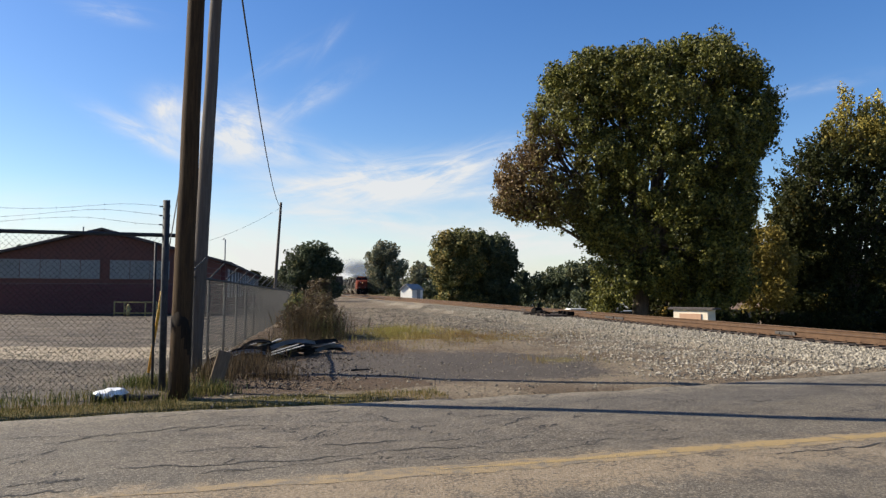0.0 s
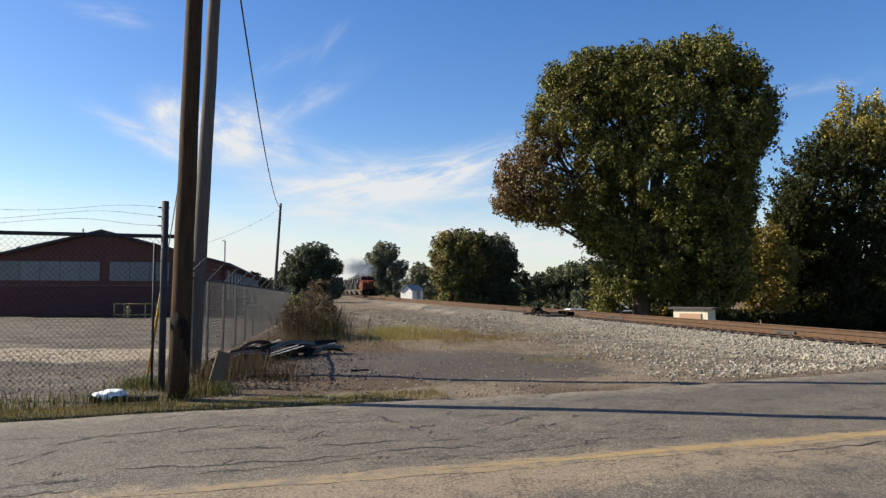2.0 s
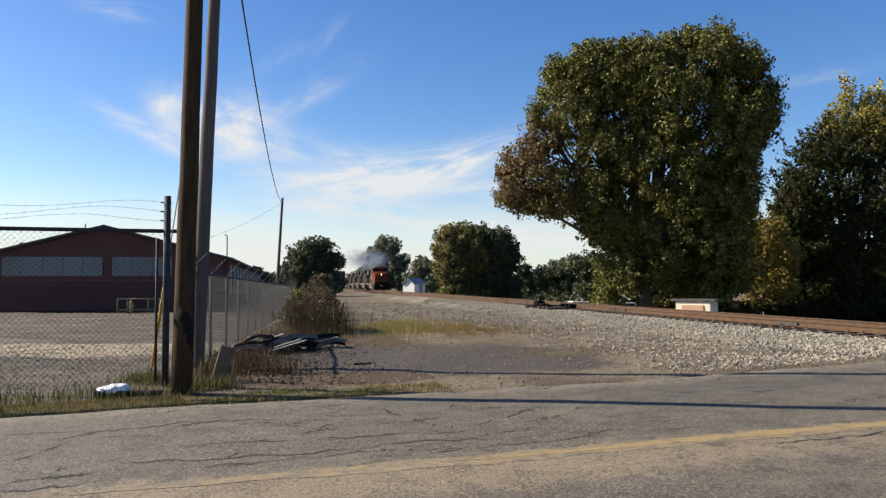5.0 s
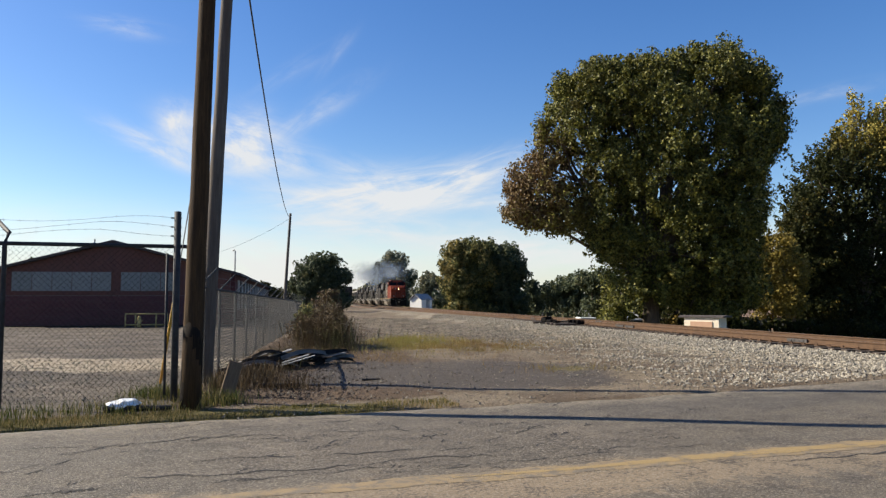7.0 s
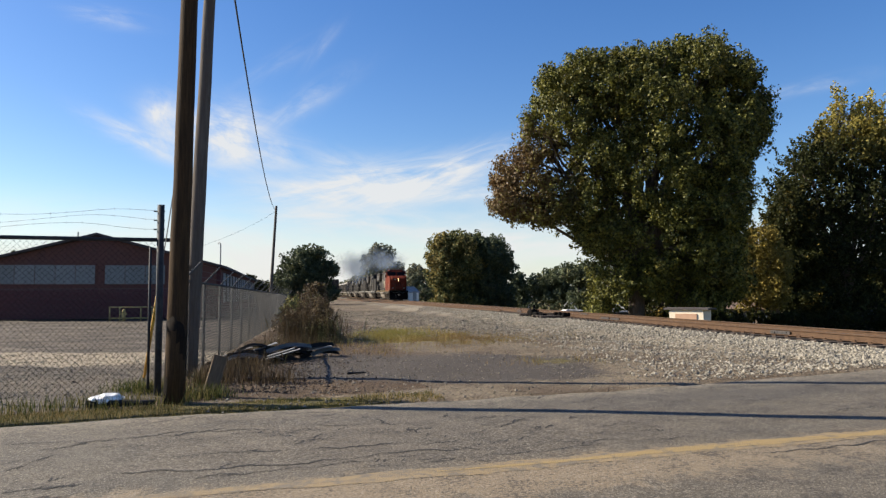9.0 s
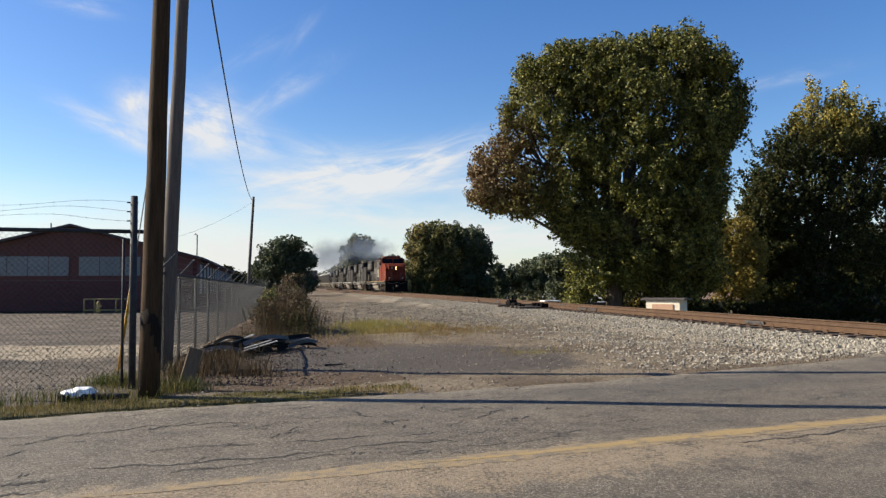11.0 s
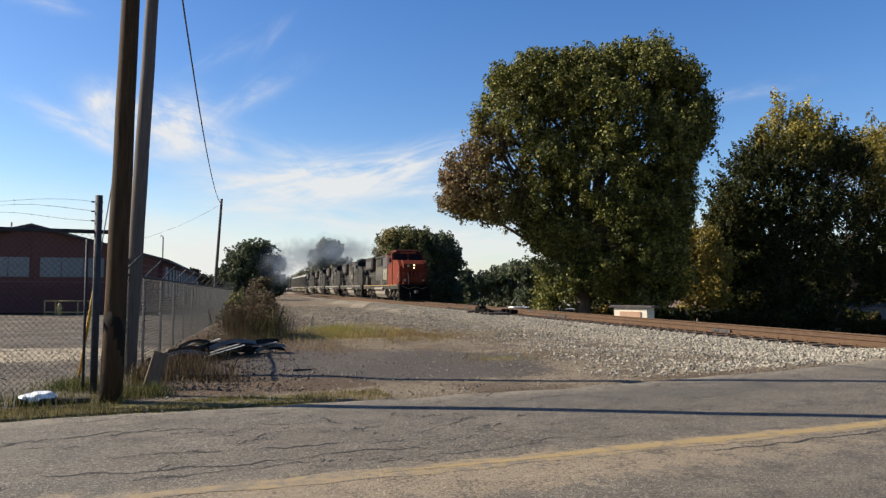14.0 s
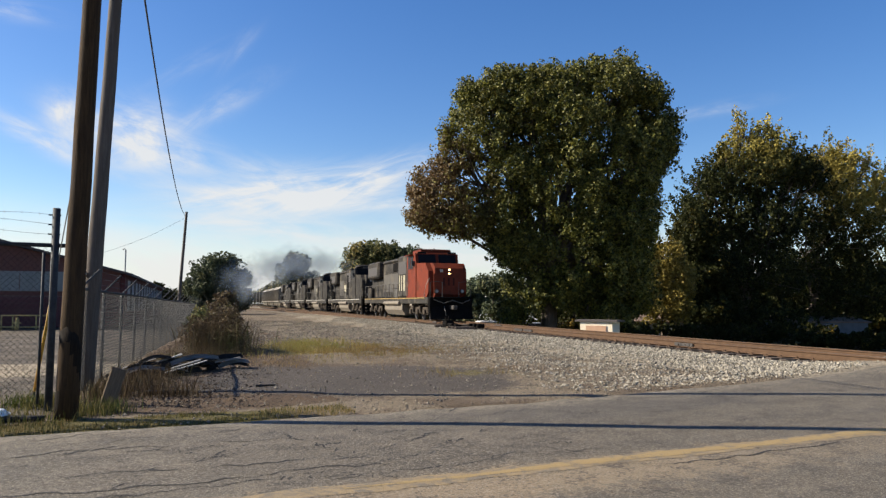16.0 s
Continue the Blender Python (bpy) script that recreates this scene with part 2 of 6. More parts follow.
def asphalt_material():
    """Old grey road: worn bands along its length, tan chips beyond the middle, dark patches."""
    m = bpy.data.materials.new("old_asphalt")
    m.use_nodes = True
    n = Nodes(m.node_tree)
    at = n.add("ShaderNodeTexCoord").outputs["Object"]
    sep = n.add("ShaderNodeSeparateXYZ")
    n.link(at, sep.inputs[0])
    fine, mid, wide = n.noise(at, 60.0, 3.0, 0.75), n.noise(at, 6.0, 6.0, 0.7), n.noise(n.scaled(at, 0.35, 1.4, 1), 0.9, 6.0, 0.65)
    cell = n.add("ShaderNodeTexVoronoi")
    cell.inputs["Scale"].default_value = 55.0
    n.link(at, cell.inputs["Vector"])
    chip = n.add("ShaderNodeSeparateColor")
    n.link(cell.outputs["Color"], chip.inputs[0])
    tone = n.math("ADD", n.math("MULTIPLY", fine, 0.45), n.math("MULTIPLY", chip.outputs[0], 0.55))
    grey = n.mix(tone, (0.024, 0.020, 0.014), (0.134, 0.110, 0.079))
    grey = n.mix(n.math("MULTIPLY", n.ramp(wide, 0.42, 0.62), 0.85), grey, n.mix(tone, (0.030, 0.025, 0.019), (0.098, 0.083, 0.061)))
    spill = n.math("ADD", n.math("POWER", n.math("DIVIDE", n.math("SUBTRACT", sep.outputs[0], 4.6), 3.4), 2.0), n.math("POWER", n.math("DIVIDE", n.math("SUBTRACT", sep.outputs[1], 3.0), 0.85), 2.0))
    oily = n.ramp(n.math("ADD", spill, n.math("MULTIPLY", n.math("SUBTRACT", n.noise(at, 1.6, 5.0, 0.65), 0.5), 1.6)), 1.1, 0.4)
    grey = n.mix(n.math("MULTIPLY", oily, 0.6), grey, (0.045, 0.039, 0.033))
    pale = n.mix(tone, (0.074, 0.061, 0.045), (0.200, 0.166, 0.122))
    grey = n.mix(n.math("MULTIPLY", n.ramp(n.noise(n.scaled(at, 0.5, 1.0, 1), 1.7, 7.0, 0.7, 0.5), 0.5, 0.66), 0.4), grey, pale)
    tan = n.mix(tone, (0.105, 0.077, 0.047), (0.265, 0.200, 0.125))
    ragged = n.math("MULTIPLY", n.math("SUBTRACT", n.noise(at, 2.2, 7.0, 0.75, 0.4), 0.5), 2.2)
    band = n.ramp(n.math("ADD", n.math("ABSOLUTE", n.math("ADD", sep.outputs[1], 0.35)), ragged), 0.75, 0.25)
    left = n.ramp(n.math("ADD", sep.outputs[0], n.math("MULTIPLY", mid, 2.0)), 7.0, 2.0)
    colour = n.mix(n.math("MULTIPLY", band, n.math("ADD", 0.25, n.math("MULTIPLY", left, 0.6))), grey, tan)
    colour = n.mix(n.math("MULTIPLY", n.ramp(n.math("ADD", sep.outputs[1], n.math("MULTIPLY", ragged, 0.5)), 3.2, 4.0), n.ramp(mid, 0.35, 0.6)), colour, n.mix(tone, (0.092, 0.076, 0.054), (0.194, 0.163, 0.119)))
    speck = n.ramp(n.noise(at, 48.0, 3.0, 0.7), 0.53, 0.60)
    colour = n.mix(n.math("MULTIPLY", speck, 0.5), colour, (0.30, 0.265, 0.21))
    pit = n.ramp(n.math("ADD", n.noise(at, 26.0, 5.0, 0.75), n.math("MULTIPLY", n.noise(at, 2.4, 4.0), 0.5)), 0.74, 0.62)
    colour = n.mix(n.math("MULTIPLY", pit, 0.75), colour, (0.030, 0.025, 0.020))
    shade = n.add("ShaderNodeBsdfPrincipled")
    n.link(colour, shade.inputs["Base Color"])
    shade.inputs["Roughness"].default_value = 0.82
    shade.inputs["Specular IOR Level"].default_value = 0.35
    b = n.add("ShaderNodeBump")
    b.inputs["Strength"].default_value, b.inputs["Distance"].default_value = 0.55, 0.010
    n.link(n.math("ADD", n.math("MULTIPLY", mid, 0.8), n.math("ADD", fine, n.math("MULTIPLY", cell.outputs["Distance"], -0.6))), b.inputs["Height"])
    n.link(b.outputs[0], shade.inputs["Normal"])
    out = n.add("ShaderNodeOutputMaterial")
    n.link(shade.outputs[0], out.inputs[0])
    return m


def glow_material(name, colour, strength):
    m = bpy.data.materials.new(name)
    m.use_nodes = True
    n = Nodes(m.node_tree)
    e = n.add("ShaderNodeEmission")
    e.inputs[0].default_value, e.inputs[1].default_value = (*colour, 1), strength
    out = n.add("ShaderNodeOutputMaterial")
    n.link(e.outputs[0], out.inputs[0])
    return m


M_GROUND, M_ASPHALT = ground_material(), asphalt_material()


def worn_paint(name, low, high, bare_low, bare_high, worn):
    """Road paint rubbed through to the chips beneath it."""
    m = bpy.data.materials.new(name)
    m.use_nodes = True
    n = Nodes(m.node_tree)
    at = n.add("ShaderNodeTexCoord").outputs["Object"]
    fine, mid = n.noise(at, 60.0, 3.0, 0.75), n.noise(at, 5.0, 7.0, 0.75, 0.5)
    gone = n.ramp(n.math("ADD", n.math("MULTIPLY", mid, 0.7), n.math("MULTIPLY", fine, 0.3)), worn, worn + 0.07)
    colour = n.mix(gone, n.mix(fine, low, high), n.mix(fine, bare_low, bare_high))
    shade = n.add("ShaderNodeBsdfPrincipled")
    n.link(colour, shade.inputs["Base Color"])
    shade.inputs["Roughness"].default_value = 0.85
    b = n.add("ShaderNodeBump")
    b.inputs["Strength"].default_value, b.inputs["Distance"].default_value = 0.7, 0.012
    n.link(n.math("ADD", mid, fine), b.inputs["Height"])
    n.link(b.outputs[0], shade.inputs["Normal"])
    out = n.add("ShaderNodeOutputMaterial")
    n.link(shade.outputs[0], out.inputs[0])
    return m


M_CRACK = material("crack_tar", (0.008, 0.007, 0.006), (0.024, 0.020, 0.017), 9, 0.95, 0.3)
M_YELLOW_LINE = worn_paint("worn_yellow_paint", (0.17, 0.118, 0.046), (0.31, 0.215, 0.088), (0.06, 0.050, 0.037), (0.19, 0.15, 0.10), 0.53)
M_OCHRE = worn_paint("faded_ochre_paint", (0.15, 0.108, 0.055), (0.27, 0.195, 0.10), (0.07, 0.058, 0.042), (0.19, 0.152, 0.105), 0.47)
M_SILL = material("yellow_sill_paint", (0.19, 0.125, 0.035), (0.30, 0.20, 0.06), 5, 0.8, 0.1)
M_STONE = material("ballast_stone", (0.060, 0.052, 0.040), (0.350, 0.312, 0.242), 9, 0.85, 0.3, 50, island=0.8)
M_STONE_DIM = material("dusty_gravel", (0.058, 0.048, 0.035), (0.250, 0.214, 0.159), 9, 0.85, 0.3, 50, island=0.75)
M_RAIL = material("rusty_rail", (0.046, 0.026, 0.015), (0.100, 0.058, 0.032), 5, 0.75, 0.3, 60, spec=0.2)
M_RAIL_TOP = material("worn_rail_head", (0.075, 0.055, 0.040), (0.12, 0.09, 0.065), 3, 0.5, 0.1, 60, metal=0.3)
M_TIE = material("weathered_tie", (0.022, 0.016, 0.012), (0.085, 0.060, 0.042), 3, 0.9, 0.6, 30, stretch=(1, 8, 8), each=0.4)
M_DARK_IRON = material("dark_iron", (0.02, 0.018, 0.017), (0.06, 0.05, 0.043), 5, 0.7, 0.3)
M_POLE = material("creosoted_wood", (0.020, 0.012, 0.006), (0.077, 0.047, 0.023), 5, 0.85, 0.7, 26, stretch=(6, 6, 0.35), stain=(0.027, 0.018, 0.013), stain_scale=0.9, stain_low=0.52, spec=0.15)
M_POLE_DARK = material("tarred_wood", (0.006, 0.005, 0.0045), (0.026, 0.019, 0.013), 6, 0.85, 0.6, 30, stretch=(6, 6, 0.4), spec=0.08)
M_POLE_GREY = material("weathered_grey_wood", (0.068, 0.056, 0.047), (0.149, 0.128, 0.108), 5, 0.85, 0.6, 30, stretch=(6, 6, 0.3), stain=(0.090, 0.068, 0.054), stain_scale=0.7, spec=0.15)
M_WIRE = material("black_cable", (0.01, 0.01, 0.01), (0.025, 0.025, 0.025), 5, 0.6, 0.0)
M_GALV = material("galvanised_steel", (0.20, 0.20, 0.20), (0.36, 0.36, 0.35), 12, 0.5, 0.1, metal=0.6)
M_MESH = material("galvanised_wire", (0.028, 0.027, 0.025), (0.064, 0.062, 0.058), 12, 0.75, 0.0, spec=0.15)
M_GALV_OLD = material("dull_galvanised_steel", (0.05, 0.05, 0.05), (0.10, 0.10, 0.098), 12, 0.75, 0.1, spec=0.15)
M_POST = material("dark_painted_post", (0.018, 0.019, 0.021), (0.050, 0.052, 0.056), 8, 0.65, 0.1, spec=0.2)
M_WIRE_OLD = material("dark_old_wire", (0.007, 0.007, 0.007), (0.018, 0.017, 0.016), 12, 0.85, 0.0, spec=0.05)
M_PALE_YELLOW = material("faded_yellow_pipe", (0.32, 0.24, 0.095), (0.48, 0.37, 0.16), 6, 0.8, 0.1, spec=0.1)
M_YELLOW = material("yellow_paint", (0.42, 0.22, 0.02), (0.60, 0.34, 0.04), 6, 0.6, 0.1)
M_BRICK = material("dark_red_brick", (0.060, 0.017, 0.020), (0.119, 0.038, 0.041), 6, 0.9, 0.4, 30, each=0.35)
M_JOINT = material("mortar", (0.10, 0.075, 0.07), (0.16, 0.12, 0.11), 6, 0.95, 0.3)
M_SIDING = material("red_brown_siding", (0.070, 0.024, 0.018), (0.110, 0.037, 0.027), 2, 0.7, 0.1, 30, each=0.15)
M_PANEL = material("pale_fibreglass_panel", (0.125, 0.138, 0.132), (0.210, 0.220, 0.208), 2, 0.6, 0.1, 20, each=0.4)
M_CAB_DARK = material("dark_louvred_window", (0.010, 0.010, 0.011), (0.022, 0.021, 0.022), 2, 0.6, 0.1, spec=0.1)
M_PALE_PANEL = material("chalky_wall_panel", (0.26, 0.27, 0.27), (0.36, 0.37, 0.37), 2, 0.7, 0.1, 20)
M_ROOF = material("dark_roofing", (0.035, 0.03, 0.03), (0.08, 0.065, 0.06), 3, 0.85, 0.3, 30)
M_WHITE = material("white_paint", (0.528, 0.520, 0.496), (0.640, 0.632, 0.608), 3, 0.6, 0.1, 30)
M_CREAM = material("cream_siding", (0.56, 0.48, 0.36), (0.68, 0.60, 0.46), 3, 0.7, 0.1, 30)
M_TAN_DOOR = material("tan_door", (0.36, 0.21, 0.13), (0.44, 0.27, 0.17), 3, 0.6, 0.1)
M_GREY_WALL = material("grey_siding", (0.168, 0.174, 0.186), (0.228, 0.234, 0.246), 2, 0.7, 0.1)
# Pale siding darkened here for the shade under the trees.
M_SHADED_WALL = material("shaded_grey_siding", (0.07, 0.075, 0.082), (0.12, 0.125, 0.135), 2, 0.8, 0.1)
M_SHINGLE = material("brown_shingle", (0.09, 0.06, 0.045), (0.19, 0.13, 0.10), 3, 0.9, 0.3, 20)
M_GREY_ROOF = material("grey_shingle", (0.16, 0.165, 0.175), (0.28, 0.285, 0.30), 3, 0.85, 0.3, 20)
M_GLASS = material("dark_glass", (0.012, 0.014, 0.016), (0.02, 0.022, 0.025), 2, 0.15, 0.0, spec=0.6)
M_BARK = material("grey_brown_bark", (0.045, 0.033, 0.024), (0.13, 0.10, 0.075), 4, 0.95, 0.8, 20, stretch=(3, 3, 0.6), depth=0.04)
M_LEAF_BIG = leaf_material("cottonwood_leaf", (0.030, 0.036, 0.007), (0.225, 0.212, 0.042), (0.165, 0.092, 0.050), 0.6, (-8.2, 0.0, 11.0), 4.8, gloss=0.26)
# Near-black leaves: the shade of the yards is mixed into the colour.
M_LEAF_DARK = leaf_material("shade_dark_leaf", (0.012, 0.015, 0.004), (0.042, 0.044, 0.011), (0.187, 0.122, 0.022), 0.60, gloss=0.1)
# Sunlight on the spruce tips is put in as yellow near the top.
M_LEAF_FIR = leaf_material("spruce_leaf_lit_tips", (0.014, 0.018, 0.006), (0.058, 0.062, 0.018), (0.46, 0.37, 0.09), 0.64, (1.4, 0.0, 19.4), 5.2, gloss=0.1)
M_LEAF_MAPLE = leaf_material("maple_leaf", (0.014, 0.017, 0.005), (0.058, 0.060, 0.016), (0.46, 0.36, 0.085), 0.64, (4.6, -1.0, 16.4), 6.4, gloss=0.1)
# Lightened a little for haze over the trees beyond the track.
M_LEAF_DEEP = leaf_material("deep_green_leaf", (0.045, 0.058, 0.032), (0.115, 0.130, 0.064), (0.15, 0.14, 0.06), 0.60)
M_LEAF_GOLD = leaf_material("gold_leaf", (0.11, 0.088, 0.02), (0.34, 0.25, 0.05), (0.075, 0.08, 0.02), 0.55)
M_LEAF_GREEN = leaf_material("green_leaf", (0.046, 0.056, 0.021), (0.185, 0.180, 0.060), (0.28, 0.22, 0.075), 0.5)
# Paler, greyer leaves: the haze of distance is mixed into the colour.
M_LEAF_HAZED = leaf_material("hazed_far_leaf", (0.090, 0.100, 0.066), (0.190, 0.190, 0.115), (0.24, 0.20, 0.11), 0.52)
M_LEAF_DRY = leaf_material("dry_weed", (0.040, 0.028, 0.015), (0.150, 0.100, 0.050), (0.075, 0.078, 0.024), 0.52)
M_GRASS = leaf_material("grass_blade", (0.073, 0.073, 0.015), (0.232, 0.189, 0.052), (0.310, 0.224, 0.095), 0.48)
M_WEED = leaf_material("green_weed", (0.039, 0.056, 0.012), (0.138, 0.146, 0.034), (0.215, 0.172, 0.060), 0.52)
M_STRAW = leaf_material("straw_blade", (0.206, 0.163, 0.043), (0.413, 0.318, 0.112), (0.206, 0.215, 0.052), 0.5)
M_TAWNY = leaf_material("tawny_blade", (0.150, 0.098, 0.036), (0.330, 0.215, 0.090), (0.19, 0.15, 0.05), 0.5)
M_PLANK = material("brown_weathered_plank", (0.095, 0.062, 0.036), (0.19, 0.13, 0.078), 4, 0.9, 0.5, 30, stretch=(8, 8, 1))
M_DEBRIS = material("cinder_and_bark", (0.010, 0.007, 0.005), (0.085, 0.056, 0.034), 9, 0.9, 0.3, 50, island=0.85)
M_BAG = material("white_plastic_bag", (0.70, 0.70, 0.68), (0.82, 0.82, 0.80), 6, 0.45, 0.3)
M_SCRAP = material("tarred_sheet", (0.008, 0.008, 0.008), (0.030, 0.028, 0.027), 5, 0.7, 0.4, 30, spec=0.2)
M_SCRAP_PALE = material("weathered_board", (0.13, 0.125, 0.12), (0.29, 0.28, 0.27), 4, 0.8, 0.5, 30, stretch=(1, 8, 8))


# ---- helpers for meshes ----
def part(name, bm, mat, parent=None, label="", smooth=False):
    """Links a bmesh as one mesh object, under a thing or a part."""
    mesh = bpy.data.meshes.new(name)
    bm.to_mesh(mesh)
    bm.free()
    for m in mat if isinstance(mat, (list, tuple)) else (mat,):
        mesh.materials.append(m)
    if smooth:
        mesh.polygons.foreach_set("use_smooth", [True] * len(mesh.polygons))
    ob = new(name, mesh)
    if parent is not None:
        ob.parent = parent
    return tagged(ob, label)


def raw(name, verts, faces, mat, parent=None, label="", smooth=False):
    mesh = bpy.data.meshes.new(name)
    mesh.from_pydata([tuple(v) for v in verts], [], [tuple(f) for f in faces])
    for m in mat if isinstance(mat, (list, tuple)) else (mat,):
        mesh.materials.append(m)
    if smooth:
        mesh.polygons.foreach_set("use_smooth", [True] * len(mesh.polygons))
    mesh.update()
    ob = new(name, mesh)
    if parent is not None:
        ob.parent = parent
    return tagged(ob, label)


def thing(name, m, label, category, group="", kind=""):
    ob = new(name)
    ob.matrix_world = m
    return tagged(ob, label, category, group, kind)


def box(bm, x0, x1, y0, y1, z0, z1, bevel=0.0, index=0):
    made = bmesh.ops.create_cube(bm, size=1.0)["verts"]
    for v in made:
        v.co = Vector((x0 + (v.co.x + 0.5) * (x1 - x0), y0 + (v.co.y + 0.5) * (y1 - y0), z0 + (v.co.z + 0.5) * (z1 - z0)))
    if bevel:
        edges = list({e for v in made for e in v.link_edges})
        bmesh.ops.bevel(bm, geom=edges, offset=bevel, segments=1, affect="EDGES", profile=0.5)
    return bm


def slab(x0, x1, y0, y1, z0, z1, bevel=0.0):
    return box(bmesh.new(), x0, x1, y0, y1, z0, z1, bevel)


def tube(bm, points, radius, sides=6, end_radius=None):
    """A tube along points, open or tapering, with closed ends."""
    points = [Vector(p) for p in points]
    rings = []
    for i, p in enumerate(points):
        way = (points[min(i + 1, len(points) - 1)] - points[max(i - 1, 0)]).normalized()
        side = way.cross(Vector((0, 0, 1)) if abs(way.z) < 0.9 else Vector((1, 0, 0))).normalized()
        up = side.cross(way)
        r = radius if end_radius is None else radius + (end_radius - radius) * i / (len(points) - 1)
        rings.append([bm.verts.new(p + (side * math.cos(a) + up * math.sin(a)) * r) for a in (2 * math.pi * j / sides for j in range(sides))])
    for a, b in zip(rings, rings[1:]):
        for j in range(sides):
            bm.faces.new((a[j], a[(j + 1) % sides], b[(j + 1) % sides], b[j]))
    bm.faces.new(rings[0][::-1]), bm.faces.new(rings[-1])
    return bm


def prism(bm, outline, y0, y1):
    """An outline in x and z pushed through from y0 to y1."""
    a = [bm.verts.new((x, y0, z)) for x, z in outline]
    b = [bm.verts.new((x, y1, z)) for x, z in outline]
    bm.faces.new(a), bm.faces.new(b[::-1])
    for i in range(len(a)):
        j = (i + 1) % len(a)
        bm.faces.new((a[i], b[i], b[j], a[j]))
    bmesh.ops.recalc_face_normals(bm, faces=bm.faces[:])
    return bm


def smooth(a, b, v):
    s = np.clip((np.asarray(v, float) - a) / (b - a), 0, 1)
    return s * s * (3 - 2 * s)


# ---- the lie of the land ----
ROAD_AT, ROAD_U, ROAD_N = np.array((0.39, 6.29)), np.array((0.937, 0.350)), np.array((-0.350, 0.937))
ROAD_HALF = 4.2
ROAD_TURN = math.degrees(math.atan2(0.350, 0.937))
RAIL_TOP = 0.45


def track_x(y):
    return 14.9 - 0.228 * y


def road_height(k, s):
    """The road climbs to the crossing along its far edge and stays lower towards its near edge."""
    z = np.interp(k, (-40, -6, -3, 0, 4, 7, 10, 13.5, 16, 24, 40), (-0.12, -0.08, -0.03, -0.02, 0.02, 0.10, 0.19, 0.44, 0.45, 0.2, 0.0))
    return np.where(z > 0, z * np.clip((np.asarray(s) + 1.5) / 5.7, 0.05, 1), z)


def land(x, y):
    x, y = np.asarray(x, float), np.asarray(y, float)
    k = (x - ROAD_AT[0]) * ROAD_U[0] + (y - ROAD_AT[1]) * ROAD_U[1]
    s = (x - ROAD_AT[0]) * ROAD_N[0] + (y - ROAD_AT[1]) * ROAD_N[1]
    d = (x - track_x(y)) / 1.0257
    z = -0.18 * smooth(18, 50, y) * smooth(2, -6, x) - 1.6 * smooth(2.4, 10, d)
    z = z + (0.205 - z) * smooth(-5.2, -2.1, d) * smooth(7, 2.2, d)
    bumps = 0.03 * np.sin(x * 1.7 + 0.6 * y) * np.sin(y * 1.3 - 0.4 * x) + 0.015 * np.sin(x * 4.1) * np.sin(y * 3.7 + x)
    z = z + bumps * smooth(5.0, 7.5, s) * smooth(-1.5, -4, d)
    w = smooth(7.0, 4.2, np.abs(s))
    return z * (1 - w) + road_height(k, s) * w - 0.06 * smooth(4.35, 4.1, np.abs(s))


def at_ground(x, y):
    return float(land(x, y))


def build_ground():
    far = np.geomspace(1, 2500, 26) - 1
    xs = np.concatenate((-14 - far[::-1], np.arange(-13.8, 17, 0.2), 17 + far))
    ys = np.concatenate((1.8 - far[::-1], np.arange(2, 34, 0.2), 34 + far))
    gx, gy = np.meshgrid(xs, ys)
    gz = land(gx, gy)
    nx, ny = len(xs), len(ys)
    verts = np.stack((gx, gy, gz), -1).reshape(-1, 3)
    i = np.arange(nx * ny).reshape(ny, nx)
    faces = np.stack((i[:-1, :-1], i[:-1, 1:], i[1:, 1:], i[1:, :-1]), -1).reshape(-1, 4)
    ob = raw("ground", verts, faces.tolist(), M_GROUND, smooth=True)
    tagged(ob, "grey gravel and dirt ground with dry grass patches", "ground", kind="structure")
    x, y = verts[:, 0], verts[:, 1]
    s = (x - ROAD_AT[0]) * ROAD_N[0] + (y - ROAD_AT[1]) * ROAD_N[1]
    k = (x - ROAD_AT[0]) * ROAD_U[0] + (y - ROAD_AT[1]) * ROAD_U[1]
    d = (x - track_x(y)) / 1.0257
    fence_x = -4.57 - 0.2003 * (y - 10.9)
    inside = smooth(0.3, -0.3, x - fence_x) * smooth(4.8, 5.4, s)
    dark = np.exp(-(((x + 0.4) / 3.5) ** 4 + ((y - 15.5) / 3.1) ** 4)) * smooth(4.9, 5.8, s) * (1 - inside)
    ballast = smooth(-4.6, -3.2, d) * smooth(7, 4, d) + 0.4 * smooth(-9, -4, d) * smooth(-3, -4.5, d) * smooth(15, 18, y)
    grass = smooth(5.25, 4.9, s) * smooth(4.0, 4.25, s) * smooth(0.9, -1.2, k) + 0.9 * np.exp(-(((x + 2.1) / 2.2) ** 2 + ((y - 25) / 3.0) ** 2))
    grass = grass + 0.75 * smooth(2, 6, d) * smooth(6, 20, y) + 0.8 * np.exp(-(((x - 2.0) / 0.9) ** 2 + ((y - 16.4) / 1.1) ** 2)) * 0.7
    pale = 0.9 * inside * np.exp(-((y - 17.4 - 0.15 * (x + 8)) / 2.1) ** 4) * smooth(-40, -8, x)
    soil = 1.2 * np.exp(-(((x + 3.3 + 0.17 * (y - 14)) / 2.5) ** 4)) * smooth(5.0, 5.6, s) * smooth(60, 30, y) * (1 - 0.7 * inside)
    lot = inside
    mesh = ob.data
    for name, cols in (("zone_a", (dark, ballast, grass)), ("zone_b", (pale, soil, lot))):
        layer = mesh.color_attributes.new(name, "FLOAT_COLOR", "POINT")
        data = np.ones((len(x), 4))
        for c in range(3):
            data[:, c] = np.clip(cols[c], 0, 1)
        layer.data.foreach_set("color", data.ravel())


build_ground()


